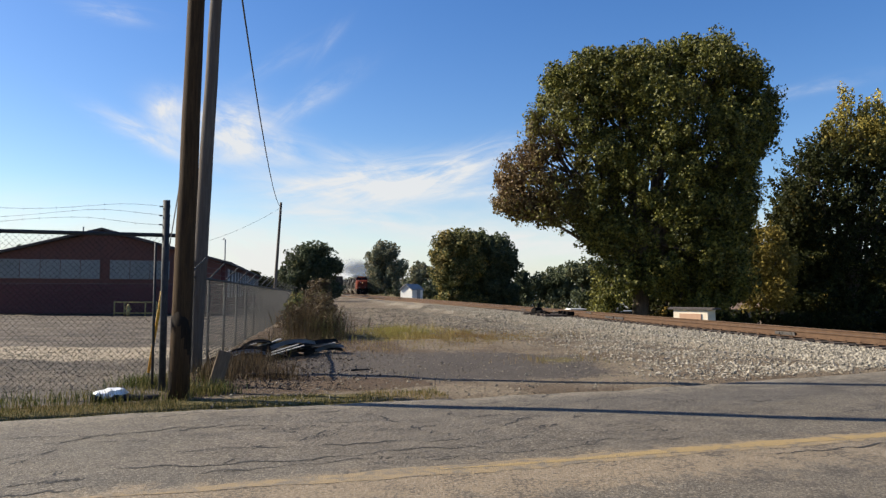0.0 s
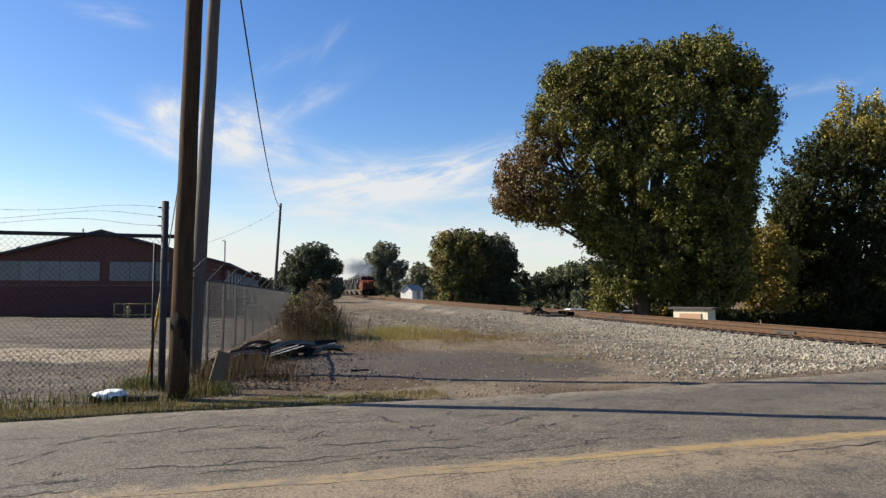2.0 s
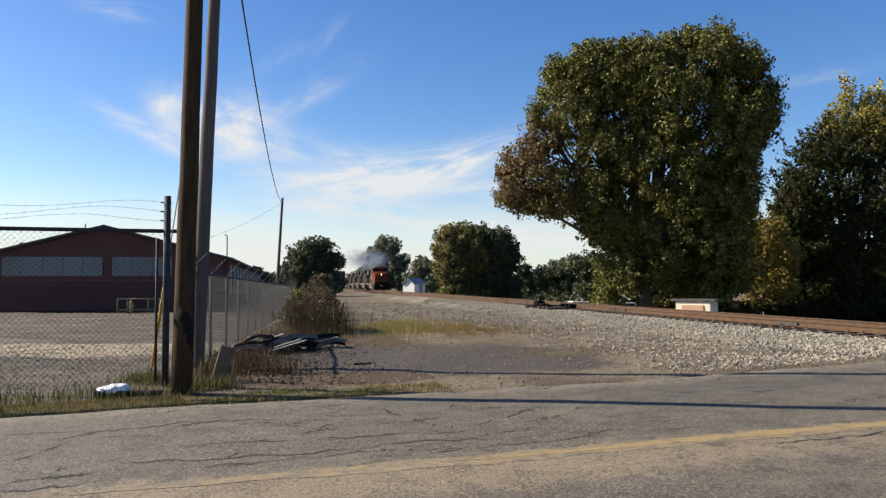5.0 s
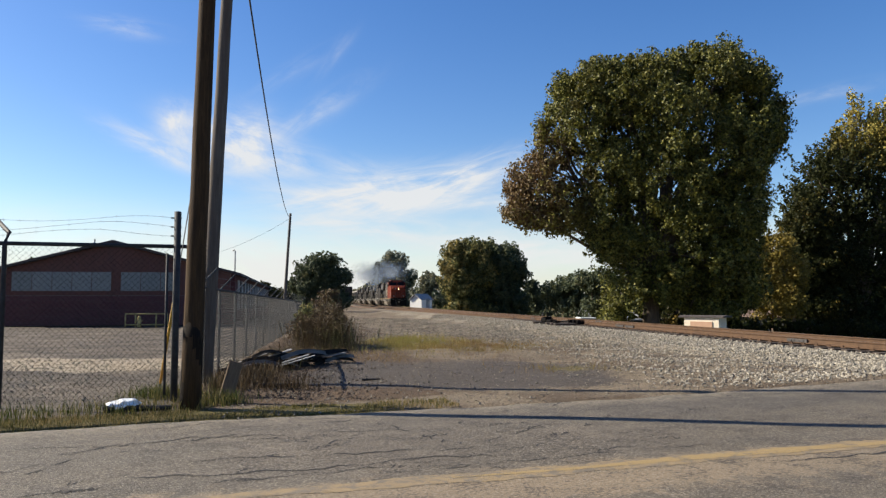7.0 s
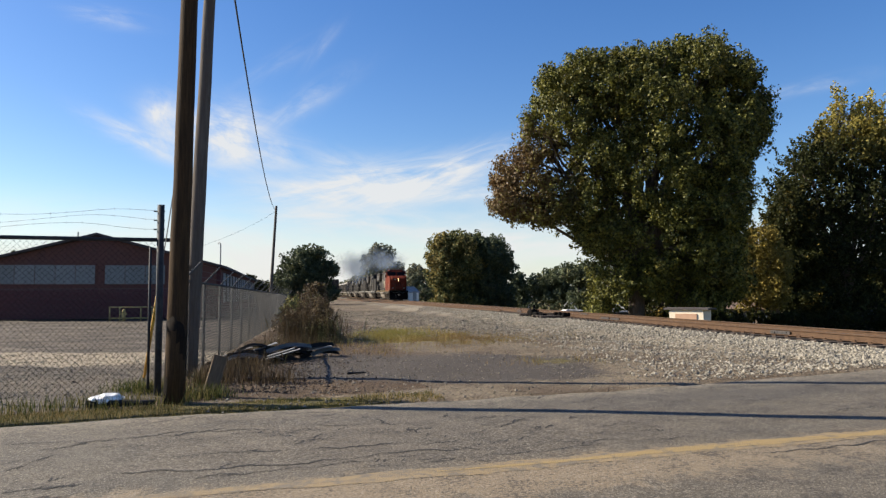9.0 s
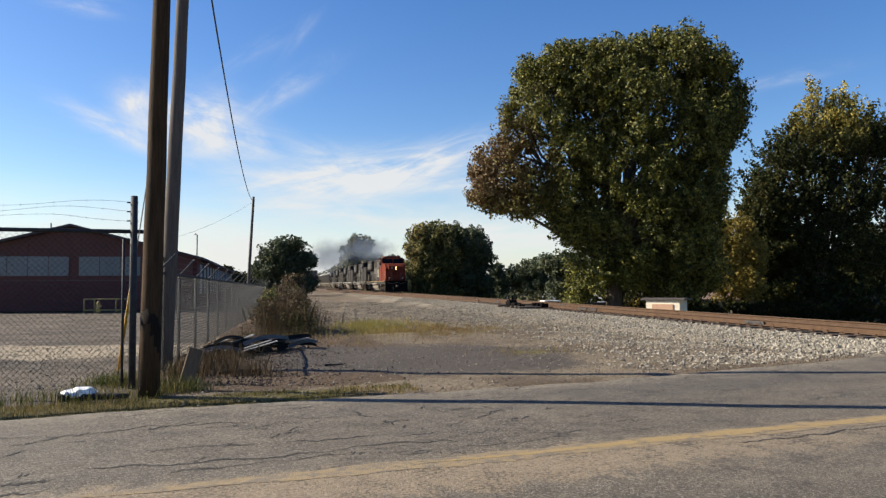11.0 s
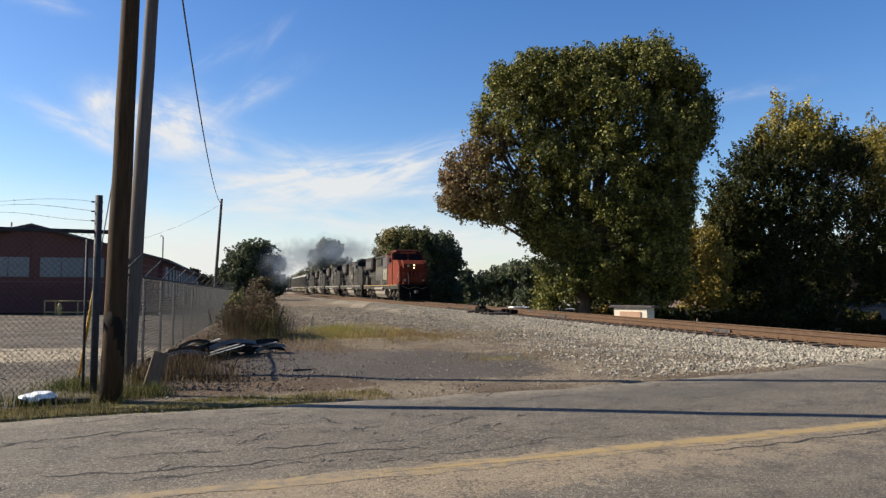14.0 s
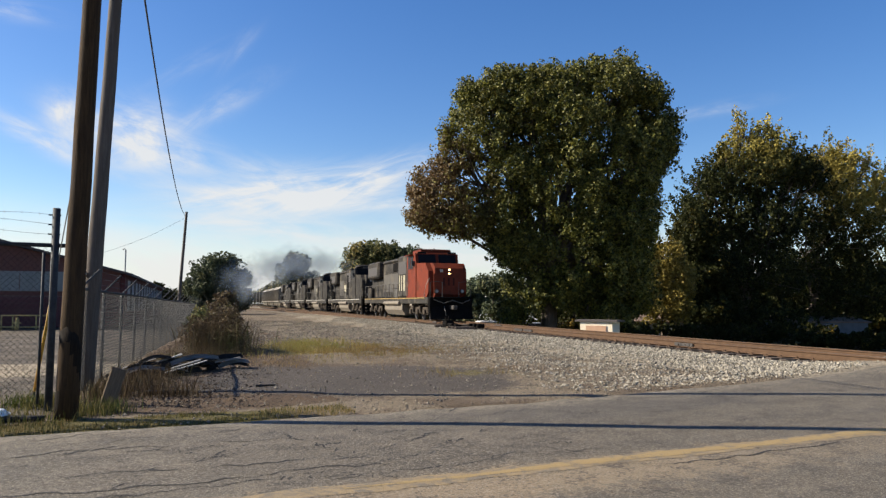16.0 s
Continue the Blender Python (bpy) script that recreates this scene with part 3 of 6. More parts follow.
def build_road():
    """The road in its own space: x along it, y across, the far lane at positive y."""
    rng = random.Random(3)
    ks = np.concatenate((np.linspace(-120, -14, 14), np.arange(-13, 17, 0.25), np.linspace(17, 120, 16)))
    ss = np.concatenate(([-4.2], np.linspace(-4.1, 4.0, 24), [4.2]))
    verts, faces = [], []
    for k in ks:
        for j, s in enumerate(ss):
            ragged = 0.0 if j < len(ss) - 2 else 0.16 * noise.noise(Vector((k * 1.3, 4.0, 0))) + 0.07 * noise.noise(Vector((k * 6, 9.0, 0)))
            crown = 0.012 * (1 - (s / 4.2) ** 2)
            drop = -0.05 if j in (0, len(ss) - 1) else 0.0
            verts.append((k, s + ragged, float(road_height(k, s)) + crown + 0.012 + drop + 0.008 * noise.noise(Vector((k * 0.6, s * 0.6, 1)))))
    w = len(ss)
    for i in range(len(ks) - 1):
        for j in range(w - 1):
            faces.append((i * w + j, (i + 1) * w + j, (i + 1) * w + j + 1, i * w + j + 1))
    ob = raw("road", verts, faces, M_ASPHALT, smooth=True)
    ob.matrix_world = pose(ROAD_AT[0], ROAD_AT[1], 0, 0, 0, ROAD_TURN)
    return tagged(ob, "cracked grey asphalt road with worn yellow centre line", "road", kind="structure")


road = build_road()


def road_surface(k, s):
    return float(road_height(k, s)) + 0.012 * (1 - (s / 4.2) ** 2) + 0.012 + 0.008 * noise.noise(Vector((k * 0.6, s * 0.6, 1)))


def ribbon(path, widths, lift, name, mat, label=""):
    """A thin strip lying on the road, with a little thickness at its edges."""
    verts, faces = [], []
    for i, (k, s) in enumerate(path):
        a, b = path[max(i - 1, 0)], path[min(i + 1, len(path) - 1)]
        dx, dy = b[0] - a[0], b[1] - a[1]
        l = math.hypot(dx, dy) or 1
        for side in (-1, 1):
            kk, s2 = k - dy / l * widths[i] * side * 0.5, s + dx / l * widths[i] * side * 0.5
            verts.append((kk, s2, road_surface(kk, s2) + lift))
    for i in range(len(path) - 1):
        faces.append((2 * i, 2 * i + 2, 2 * i + 3, 2 * i + 1))
    return raw(name, verts, faces, mat, road, label)


def build_markings():
    ks = np.arange(-3.5, 18, 0.08)
    ribbon([(k, 0.02 + 0.05 * noise.noise(Vector((k * 1.7, 6, 3)))) for k in ks], [(0.32 + 0.16 * noise.noise(Vector((k * 2.3, 2, 3))) + 0.10 * noise.noise(Vector((k * 11, 2, 5)))) * min(1, 0.15 + (k + 3.5) / 3) for k in ks], 0.003, "faded_line", M_OCHRE, "broad faded ochre trace of older paint")
    ks = np.arange(-0.6, 18, 0.08)
    ribbon([(k, 0.04 + 0.03 * noise.noise(Vector((k * 0.8, 9, 3)))) for k in ks], [(0.17 + 0.10 * noise.noise(Vector((k * 1.9, 4, 3))) + 0.07 * noise.noise(Vector((k * 13, 4, 6)))) * min(1, 0.25 + (k + 0.6) / 4) for k in ks], 0.005, "yellow_line", M_YELLOW_LINE, "worn yellow painted line")


def build_cracks():
    rng = random.Random(11)

    def crack(k0, s0, k1, s1, width, wander=0.15, steps=110):
        path, widths = [], []
        seed = rng.uniform(0, 90)
        kink = [rng.uniform(-1, 1) for _ in range(60)]
        rough = rng.uniform(0.6, 1.3)
        wander *= rng.uniform(0.6, 1.8)
        for i in range(steps + 1):
            f = i / steps
            n1 = noise.noise(Vector((f * 5, seed, 0))) + 0.5 * noise.noise(Vector((f * 17, seed, 4))) + 0.35 * noise.noise(Vector((f * 43, seed, 7))) + 0.30 * noise.noise(Vector((f * 110, seed, 9)))
            q = f * 36
            jag = kink[int(q)] * (1 - q % 1) + kink[int(q) + 1] * (q % 1)
            path.append((k0 + (k1 - k0) * f + 0.05 * jag, s0 + (s1 - s0) * f + wander * 0.75 * n1 + 0.075 * jag))
            widths.append(1.45 * rough * width * (0.25 + 1.1 * abs(noise.noise(Vector((f * 11, seed, 2))))) * (0.5 + 0.9 * abs(noise.noise(Vector((f * 70, seed, 3))))) * min(1, 6 * f, 6 * (1 - f)) * max(0.0, min(1, 0.35 + 2.6 * noise.noise(Vector((f * 6, seed, 12))))) + 0.0012)
        ribbon(path, widths, 0.004, "crack", M_CRACK)

    for c in ((-5.5, 3.55, 1.0, 3.75, 0.035), (-5.0, 2.75, -0.2, 2.65, 0.05), (-4.6, 1.0, 2.2, 0.75, 0.06), (-3.2, 0.5, 1.0, 0.85, 0.06),
              (-1.6, 1.7, -0.9, 2.4, 0.045), (-0.6, 3.2, -0.2, 1.7, 0.05), (-0.5, 2.4, 1.6, 1.9, 0.045), (0.2, 1.5, 1.8, 2.6, 0.04), (1.0, 1.5, 1.9, 2.1, 0.05),
              (-5.2, 1.9, -3.9, 1.4, 0.045), (-4.8, 1.3, -3.4, 0.9, 0.05), (2.4, 2.0, 4.4, 1.6, 0.03), (0.8, 3.0, 3.4, 3.3, 0.025), (3.6, 2.9, 5.0, 2.2, 0.05),
              (1.0, -0.28, 9.0, -0.24, 0.04), (5.0, 2.6, 8.0, 2.0, 0.03), (-2.8, 2.2, -1.0, 2.5, 0.03), (-0.2, 0.9, 1.4, 1.3, 0.035), (1.8, 1.2, 3.0, 1.0, 0.025), (-6, 0.2, -3, 0.35, 0.04), (-4.0, 3.1, 0.6, 3.3, 0.03), (-3.4, 1.6, 0.4, 1.25, 0.045), (-1.2, 0.45, 2.6, 0.55, 0.05), (0.4, 2.7, 0.9, 1.2, 0.035), (-2.4, 0.75, -1.9, 1.7, 0.035), (-5.4, 2.3, -4.4, 2.0, 0.04), (4.4, 1.1, 6.6, 1.5, 0.03), (6.2, 3.1, 7.6, 2.8, 0.05), (-4.6, 0.6, -3.8, 2.1, 0.035)):
        crack(*c)
    for _ in range(46):
        k, s = rng.uniform(-5.5, 8.5), rng.uniform(0.5, 3.7)
        a, l = rng.gauss(0.1, 0.5), rng.uniform(0.25, 0.9)
        crack(k, s, k + l * math.cos(a), s + l * math.sin(a), rng.uniform(0.02, 0.055), 0.06, 30)


build_markings()
build_cracks()


# ---- railway ----
TRACK_WAY = Vector((0.228, -1, 0)).normalized()
TRACK_TURN = math.degrees(math.atan2(-1, 0.228))


def track_pose(y, z=0.0, side=0.0):
    """A place on the track, x along it towards the crossing, y to its far side."""
    return pose(track_x(y) + side * 0.975, y + side * 0.222, z, 0, 0, TRACK_TURN)


RAIL_SHAPE = ((-0.07, 0), (0.07, 0), (0.07, 0.02), (0.012, 0.045), (0.012, 0.125), (0.036, 0.14), (0.036, 0.172), (-0.036, 0.172), (-0.036, 0.14), (-0.012, 0.125), (-0.012, 0.045), (-0.07, 0.02))


def rail_mesh(x0, x1, y, parent, base):
    bm = bmesh.new()
    a = [bm.verts.new((x0, y + u, base + v)) for u, v in RAIL_SHAPE]
    b = [bm.verts.new((x1, y + u, base + v)) for u, v in RAIL_SHAPE]
    for i in range(len(a)):
        j = (i + 1) % len(a)
        f = bm.faces.new((a[i], a[j], b[j], b[i]))
        f.material_index = 1 if i == 6 else 0
    bm.faces.new(a[::-1]), bm.faces.new(b)
    bmesh.ops.recalc_face_normals(bm, faces=bm.faces[:])
    return part("rail", bm, (M_RAIL, M_RAIL_TOP), parent)


def build_track():
    base = RAIL_TOP - 0.172
    track = thing("railway_track", track_pose(30), "railway track of rusty rails on weathered wooden ties", "railway", kind="structure")
    for side in (-0.7535, 0.7535):
        rail_mesh(-700, 40, side, track, base)
    rng = random.Random(5)
    tie = box(bmesh.new(), -0.115, 0.115, -1.3, 1.3, -0.17, 0.0, 0.012)
    first = part("tie", tie, M_TIE, track)
    plate = part("tie_plate", box(slab(-0.09, 0.09, -0.93, -0.58, -0.002, 0.018), -0.09, 0.09, 0.58, 0.93, -0.002, 0.018), M_RAIL, track)
    spikes = part("spike", box(box(slab(-0.07, -0.045, -0.86, -0.835, 0, 0.05), 0.045, 0.07, -0.68, -0.655, 0, 0.05), -0.07, -0.045, 0.655, 0.68, 0, 0.05), M_RAIL, track)
    first.location, plate.location, spikes.location = (24, 0, base - 0.02), (24, 0, base - 0.02), (24, 0, base - 0.02)
    for i in range(1, 130):
        x = 24 - i * 0.53
        turn = rng.uniform(-0.015, 0.015)
        for src, nm in ((first, "tie"), (plate, "tie_plate"), (spikes, "spike")):
            if nm != "tie" and i > 70:
                continue
            o = new(nm, src.data)
            o.parent = track
            o.location, o.rotation_euler = (x + (rng.uniform(-0.03, 0.03)), 0, base - 0.02 + rng.uniform(-0.008, 0.004)), (0, 0, turn)
    for x, side in ((-3.5, -1), (-4.6, -1), (-12.2, -1), (-18.4, -1), (-11.0, 1), (8.2, -1), (-30.5, -1), (-31.4, -1)):
        y = side * 0.7535
        joint = part("joint_bar", box(box(slab(x - 0.45, x + 0.45, y - 0.075, y - 0.035, base + 0.03, base + 0.12), x - 0.45, x + 0.45, y + 0.035, y + 0.075, base + 0.03, base + 0.12), x - 0.3, x - 0.22, y - 0.10, y + 0.10, base + 0.05, base + 0.09), M_DARK_IRON, track)
        for dx in (-0.32, -0.11, 0.11, 0.32):
            part("bolt", tube(bmesh.new(), [(x + dx, y - 0.10, base + 0.075), (x + dx, y + 0.10, base + 0.075)], 0.016, 6), M_DARK_IRON, joint)
    for i in range(26):
        x = -10.2 - i * 0.21
        part("rail_anchor", box(bmesh.new(), x - 0.03, x + 0.03, -0.92, -0.84, base - 0.01, base + 0.09, 0.01), M_DARK_IRON, track)
    bm = bmesh.new()
    for i in range(130, 420):
        x = 24 - i * 0.53
        box(bm, x - 0.115, x + 0.115, -1.3, 1.3, base - 0.19, base - 0.02)
    tagged(part("far_ties", bm, M_TIE, track), kind="stuff")
    siding = thing("railway_siding", pose(track_x(48), 48, 0, 0, 0, TRACK_TURN + 3.6), "rusty siding track leaving the main line", "railway", kind="structure")
    for side in (-0.7535, 0.7535):
        rail_mesh(-500, -4, side, siding, base - 0.02)
    return track


build_track()


def stones(name, count, place, low, high, mat, seed, label, category="gravel"):
    """Many rough stones on the ground, each an eight-faced lump."""
    rng = np.random.default_rng(seed)
    xy = place(rng, count)
    count = len(xy)
    size = rng.uniform(low, high, count) * rng.uniform(0.6, 1.0, count)
    shape = np.array(((1, 0, 0), (0, 1, 0), (-1, 0, 0), (0, -1, 0), (0, 0, 1), (0, 0, -1)), float)
    verts = shape[None] * rng.uniform(0.55, 1.15, (count, 6, 3)) + rng.uniform(-0.3, 0.3, (count, 6, 3))
    turn = rng.uniform(0, 6.28, count)
    c, s = np.cos(turn)[:, None], np.sin(turn)[:, None]
    vx, vy = verts[:, :, 0] * c - verts[:, :, 1] * s, verts[:, :, 0] * s + verts[:, :, 1] * c
    verts = np.stack((vx, vy, verts[:, :, 2] * 0.8), -1) * size[:, None, None] * 0.5
    z = land(xy[:, 0], xy[:, 1]) + size * 0.12
    verts += np.stack((xy[:, 0], xy[:, 1], z), -1)[:, None, :]
    tri = np.array(((0, 1, 4), (1, 2, 4), (2, 3, 4), (3, 0, 4), (1, 0, 5), (2, 1, 5), (3, 2, 5), (0, 3, 5)))
    faces = (tri[None] + (np.arange(count) * 6)[:, None, None]).reshape(-1, 3)
    return tagged(raw(name, verts.reshape(-1, 3).tolist(), faces.tolist(), mat), label, category, kind="stuff")


def ballast_place(rng, count):
    y = 12 + 58 * rng.random(count) ** 1.7
    d = -0.1 - 3.6 * rng.random(count) ** 0.75 - 5.0 * (rng.random(count) < 0.45) * rng.random(count) ** 1.6
    d = np.where(rng.random(count) < 0.22, rng.uniform(-0.7, 1.9, count), d)
    x = track_x(y) + d * 1.0257
    s = (x - ROAD_AT[0]) * ROAD_N[0] + (y - ROAD_AT[1]) * ROAD_N[1]
    keep = (s > 4.3 + 0.25 * rng.random(count)) & ((d < -1.4) | (d > -0.55) | (rng.random(count) < 0.12))
    return np.stack((x, y), -1)[keep]


def yard_place(rng, count):
    y = 9.5 + 30 * rng.random(count) ** 1.8
    x = rng.uniform(-4.0, 11, count) - 0.15 * (y - 12)
    s = (x - ROAD_AT[0]) * ROAD_N[0] + (y - ROAD_AT[1]) * ROAD_N[1]
    d = (x - track_x(y)) / 1.0257
    keep = (s > 4.25) & (d < -2.5) & (rng.random(count) < 0.25 + 0.75 * smooth(-11, -4, d))
    return np.stack((x, y), -1)[keep]


def lot_place(rng, count):
    y = 10.0 + 8.5 * rng.random(count)
    x = -4.9 - 0.2 * (y - 10.9) - 5.5 * rng.random(count)
    s = (x - ROAD_AT[0]) * ROAD_N[0] + (y - ROAD_AT[1]) * ROAD_N[1]
    return np.stack((x, y), -1)[s > 5.2]


stones("track_ballast", 52000, ballast_place, 0.05, 0.115, M_STONE, 21, "pale grey crushed stone ballast beside the track")
stones("loose_gravel", 30000, yard_place, 0.02, 0.07, M_STONE_DIM, 22, "loose pale gravel scattered over the dirt")
def far_place(rng, count):
    y = rng.uniform(24, 72, count)
    d = -2.4 - 13 * rng.random(count) ** 1.3
    x = track_x(y) + d * 1.0257
    return np.stack((x, y), -1)[x > -5.4 - 0.2 * (y - 11)]


stones("rough_gravel", 15000, far_place, 0.05, 0.15, M_STONE_DIM, 23, "coarse dusty gravel along the railway")
def debris_place(rng, count):
    y = 11.2 + 20 * rng.random(count) ** 1.5
    x = -3.4 - 0.2 * (y - 12) + rng.normal(size=count) * 0.95
    s = (x - ROAD_AT[0]) * ROAD_N[0] + (y - ROAD_AT[1]) * ROAD_N[1]
    return np.stack((x, y), -1)[(s > 4.9) & (x > -4.7 - 0.2 * (y - 11))]


stones("dark_debris", 3500, debris_place, 0.02, 0.08, M_DEBRIS, 25, "dark bark, cinders and litter along the fence", "debris")
stones("lot_gravel", 5000, lot_place, 0.02, 0.06, M_STONE_DIM, 24, "grey gravel inside the fenced lot")


# ---- poles and wires ----
def utility_pole(base, top, r0, r1, mats, label, tar=0.0):
    p = thing("utility_pole", pose(*base), label, "utility pole")
    way = Vector(top) - Vector(base)
    steps = 14
    pts = [way * (i / steps) + Vector((0.012 * noise.noise(Vector((i * 0.6, base[0], 0))), 0.012 * noise.noise(Vector((i * 0.6, base[0], 5))), -0.3 if i == 0 else 0)) for i in range(steps + 1)]
    part("shaft", tube(bmesh.new(), pts, r0, 18, r1), mats[0], p, smooth=True)
    if tar:
        n = 6
        bm = tube(bmesh.new(), [way * (i / n * tar / way.length) for i in range(n + 1)], r0 + 0.003, 18, r0 + (r1 - r0) * tar / way.length + 0.0015)
        for v in bm.verts:
            if v.co.z > tar * 0.97:
                v.co += way.normalized() * (0.4 * noise.noise(Vector((v.co.x * 9, v.co.y * 9, 2))) + 0.15 * noise.noise(Vector((v.co.x * 60, v.co.y * 60, 7))))
        part("tarred_butt", bm, mats[1], p, "tar-blackened lower end of the pole", smooth=True)
    return p


pole_near = utility_pole((-4.10, 10.19, -0.02), (-3.69, 9.75, 11.0), 0.148, 0.088, (M_POLE, M_POLE_DARK), "brown creosoted wooden utility pole with blackened base", 1.15)
pole_back = utility_pole((-5.13, 13.43, -0.02), (-4.62, 13.1, 9.6), 0.148, 0.092, (M_POLE_GREY,), "weathered grey wooden utility pole beside the fence")
part("insulator", tube(tube(bmesh.new(), [(0.0, -0.15, 2.05), (0.0, -0.24, 2.05)], 0.035, 8), [(0, -0.22, 2.02), (0, -0.22, 2.09)], 0.045, 8), M_WHITE, pole_back, "small white porcelain insulator", True)
pole_far = utility_pole((-16.85, 62, -0.2), (-16.35, 62, 8.95), 0.14, 0.10, (M_POLE_GREY,), "grey wooden utility pole far along the fence")


def cable(name, a, b, sag, radius, label, steps=36):
    a, b = Vector(a), Vector(b)
    pts = [a.lerp(b, i / steps) - Vector((0, 0, sag * 4 * (i / steps) * (1 - i / steps))) for i in range(steps + 1)]
    return tagged(part(name, tube(bmesh.new(), pts, radius, 6), M_WIRE, smooth=True), label, "cable")


cable("power_cable", (-4.56, 13.1, 8.9), (-16.4, 62, 8.6), 1.3, 0.022, "black overhead cable hung between the poles")
cable("service_wire", (-16.4, 62, 8.5), (-20.6, 52.5, 4.6), 0.35, 0.008, "thin wire from the pole to the building")

guy = thing("guy_wire", pose(-5.57, 12.5, 0), "steel guy wire with a yellow plastic guard", "guy wire")
gw = Vector((-4.08, 10.1, 3.3)) - Vector((-5.57, 12.5, 0))
part("strand", tube(bmesh.new(), [gw * -0.01, gw], 0.008, 6), M_GALV, guy)
part("guard", tube(bmesh.new(), [gw * 0.03, gw * 0.45], 0.024, 10), M_YELLOW, guy, "yellow plastic sleeve", True)
part("anchor_eye", tube(bmesh.new(), [gw * -0.005, gw * 0.03], 0.016, 8), M_DARK_IRON, guy)


# ---- fences ----
def mesh_wires(length, height, step, radius, base=0.04):
    """Woven diamond wires on a panel of that length and height, as thin four-sided strands."""
    verts, faces = [], []

    def strand(x0, z0, x1, z1, y):
        w = Vector((x1 - x0, 0, z1 - z0)).normalized()
        side = Vector((-w.z, 0, w.x)) * radius
        o = len(verts)
        for x, z in ((x0, z0), (x1, z1)):
            for u, v in ((side, 0.0), (side * 0, 1.0), (-side, 0.0), (side * 0, -1.0)):
                verts.append((x + u.x, y + v * radius, z + u.z))
        for i in range(4):
            j = (i + 1) % 4
            faces.append((o + i, o + j, o + 4 + j, o + 4 + i))

    rise = height - base
    for sign, y in ((1, 0.0), (-1, 0.006)):
        c = -rise
        while c < length:
            x0, z0, x1, z1 = c, base, c + rise, height
            if x0 < 0:
                z0, x0 = base - x0, 0.0
            if x1 > length:
                z1, x1 = height - (x1 - length), length
            if sign < 0:
                x0, x1 = length - x0, length - x1
            strand(x0, z0, x1, z1, y)
            c += step
    return verts, faces


FRONT_TURN = ROAD_TURN + 180


def front_fence():
    f = thing("chain_link_fence", pose(-4.64, 10.9, at_ground(-4.6, 10.9), 0, 0, FRONT_TURN), "chain-link front fence with dark top rail and barbed wire", "fence")
    h = 2.36
    part("corner_post", tube(bmesh.new(), [(0, 0, -0.2), (0, 0, 2.90)], 0.052, 12), M_POST, f, "dark painted corner post", True)
    part("gate_stile", tube(bmesh.new(), [(0.14, 0, 0.1), (0.14, 0, 2.25)], 0.02, 8), M_POST, f, smooth=True)
    part("top_rail", tube(bmesh.new(), [(-0.25, 0, h), (9.2, 0, h)], 0.03, 8), M_POST, f, smooth=True)
    for x in (2.36, 4.8, 7.2):
        part("line_post", tube(bmesh.new(), [(x, 0, -0.2), (x, 0, h), (x - 0.04, -0.05, h + 0.16), (x + 0.16, -0.2, h + 0.36)], 0.034, 10), M_POST, f, smooth=True)
    v, fc = mesh_wires(9.0, h, 0.085, 0.0017)
    tagged(raw("wire_mesh", v, fc, M_WIRE_OLD, f), kind="stuff")
    for i, z in enumerate((2.52, 2.66, 2.80)):
        pts = [(x, -0.02 * x, z + 0.10 * math.sin(x * 1.3 + i) * min(1, x) - 0.03 * x * (2 - i) * 0.3) for x in np.linspace(0, 8.5, 40)]
        bm = tube(bmesh.new(), pts, 0.0022, 4)
        for x, y, zz in pts[1:-1]:
            tube(bm, [(x, y, zz - 0.02), (x + 0.008, y, zz + 0.02)], 0.0025, 3)
        part("barbed_wire", bm, M_GALV, f)
        part("wire_clip", tube(bmesh.new(), [(-0.06, 0, z), (0.1, 0, z)], 0.012, 6), M_POST, f)
    return f


def side_fence():
    a, b = Vector((-4.95, 12.65, 0)), Vector((-13.2, 53.8, 0))
    turn = math.degrees(math.atan2(b.y - a.y, b.x - a.x))
    slope = -math.degrees(math.atan2(0.35, (b - a).length))
    f = thing("slatted_fence", pose(a.x, a.y, 0, 0, -slope, turn), "long grey chain-link fence with barbed wire arms", "fence")
    length, h = (b - a).length, 1.76
    v, fc = mesh_wires(length, h, 0.125, 0.0036)
    tagged(raw("wire_mesh", v, fc, M_MESH, f), kind="stuff")
    part("top_rail", tube(bmesh.new(), [(0, 0, h), (length, 0, h)], 0.024, 8), M_GALV_OLD, f, smooth=True)
    for i in range(18):
        x = 0.05 + i * 2.45
        if x > length:
            break
        part("line_post", tube(bmesh.new(), [(x, 0.03, -0.3), (x, 0.03, h)], 0.03, 8), M_GALV_OLD, f, smooth=True)
        part("wire_arm", tube(bmesh.new(), [(x, 0.03, h), (x + 0.14, -0.26, h + 0.34)], 0.018, 6), M_GALV_OLD, f)
    for j in (0.35, 0.65, 0.95):
        pts = [(x, 0.03 - 0.29 * j, h + 0.34 * j - 0.02 * abs(math.sin(x * 1.28))) for x in np.linspace(0.5, length, 60)]
        part("barbed_wire", tube(bmesh.new(), pts, 0.004, 3), M_GALV_OLD, f)
    return f


front_fence()
side_fence()


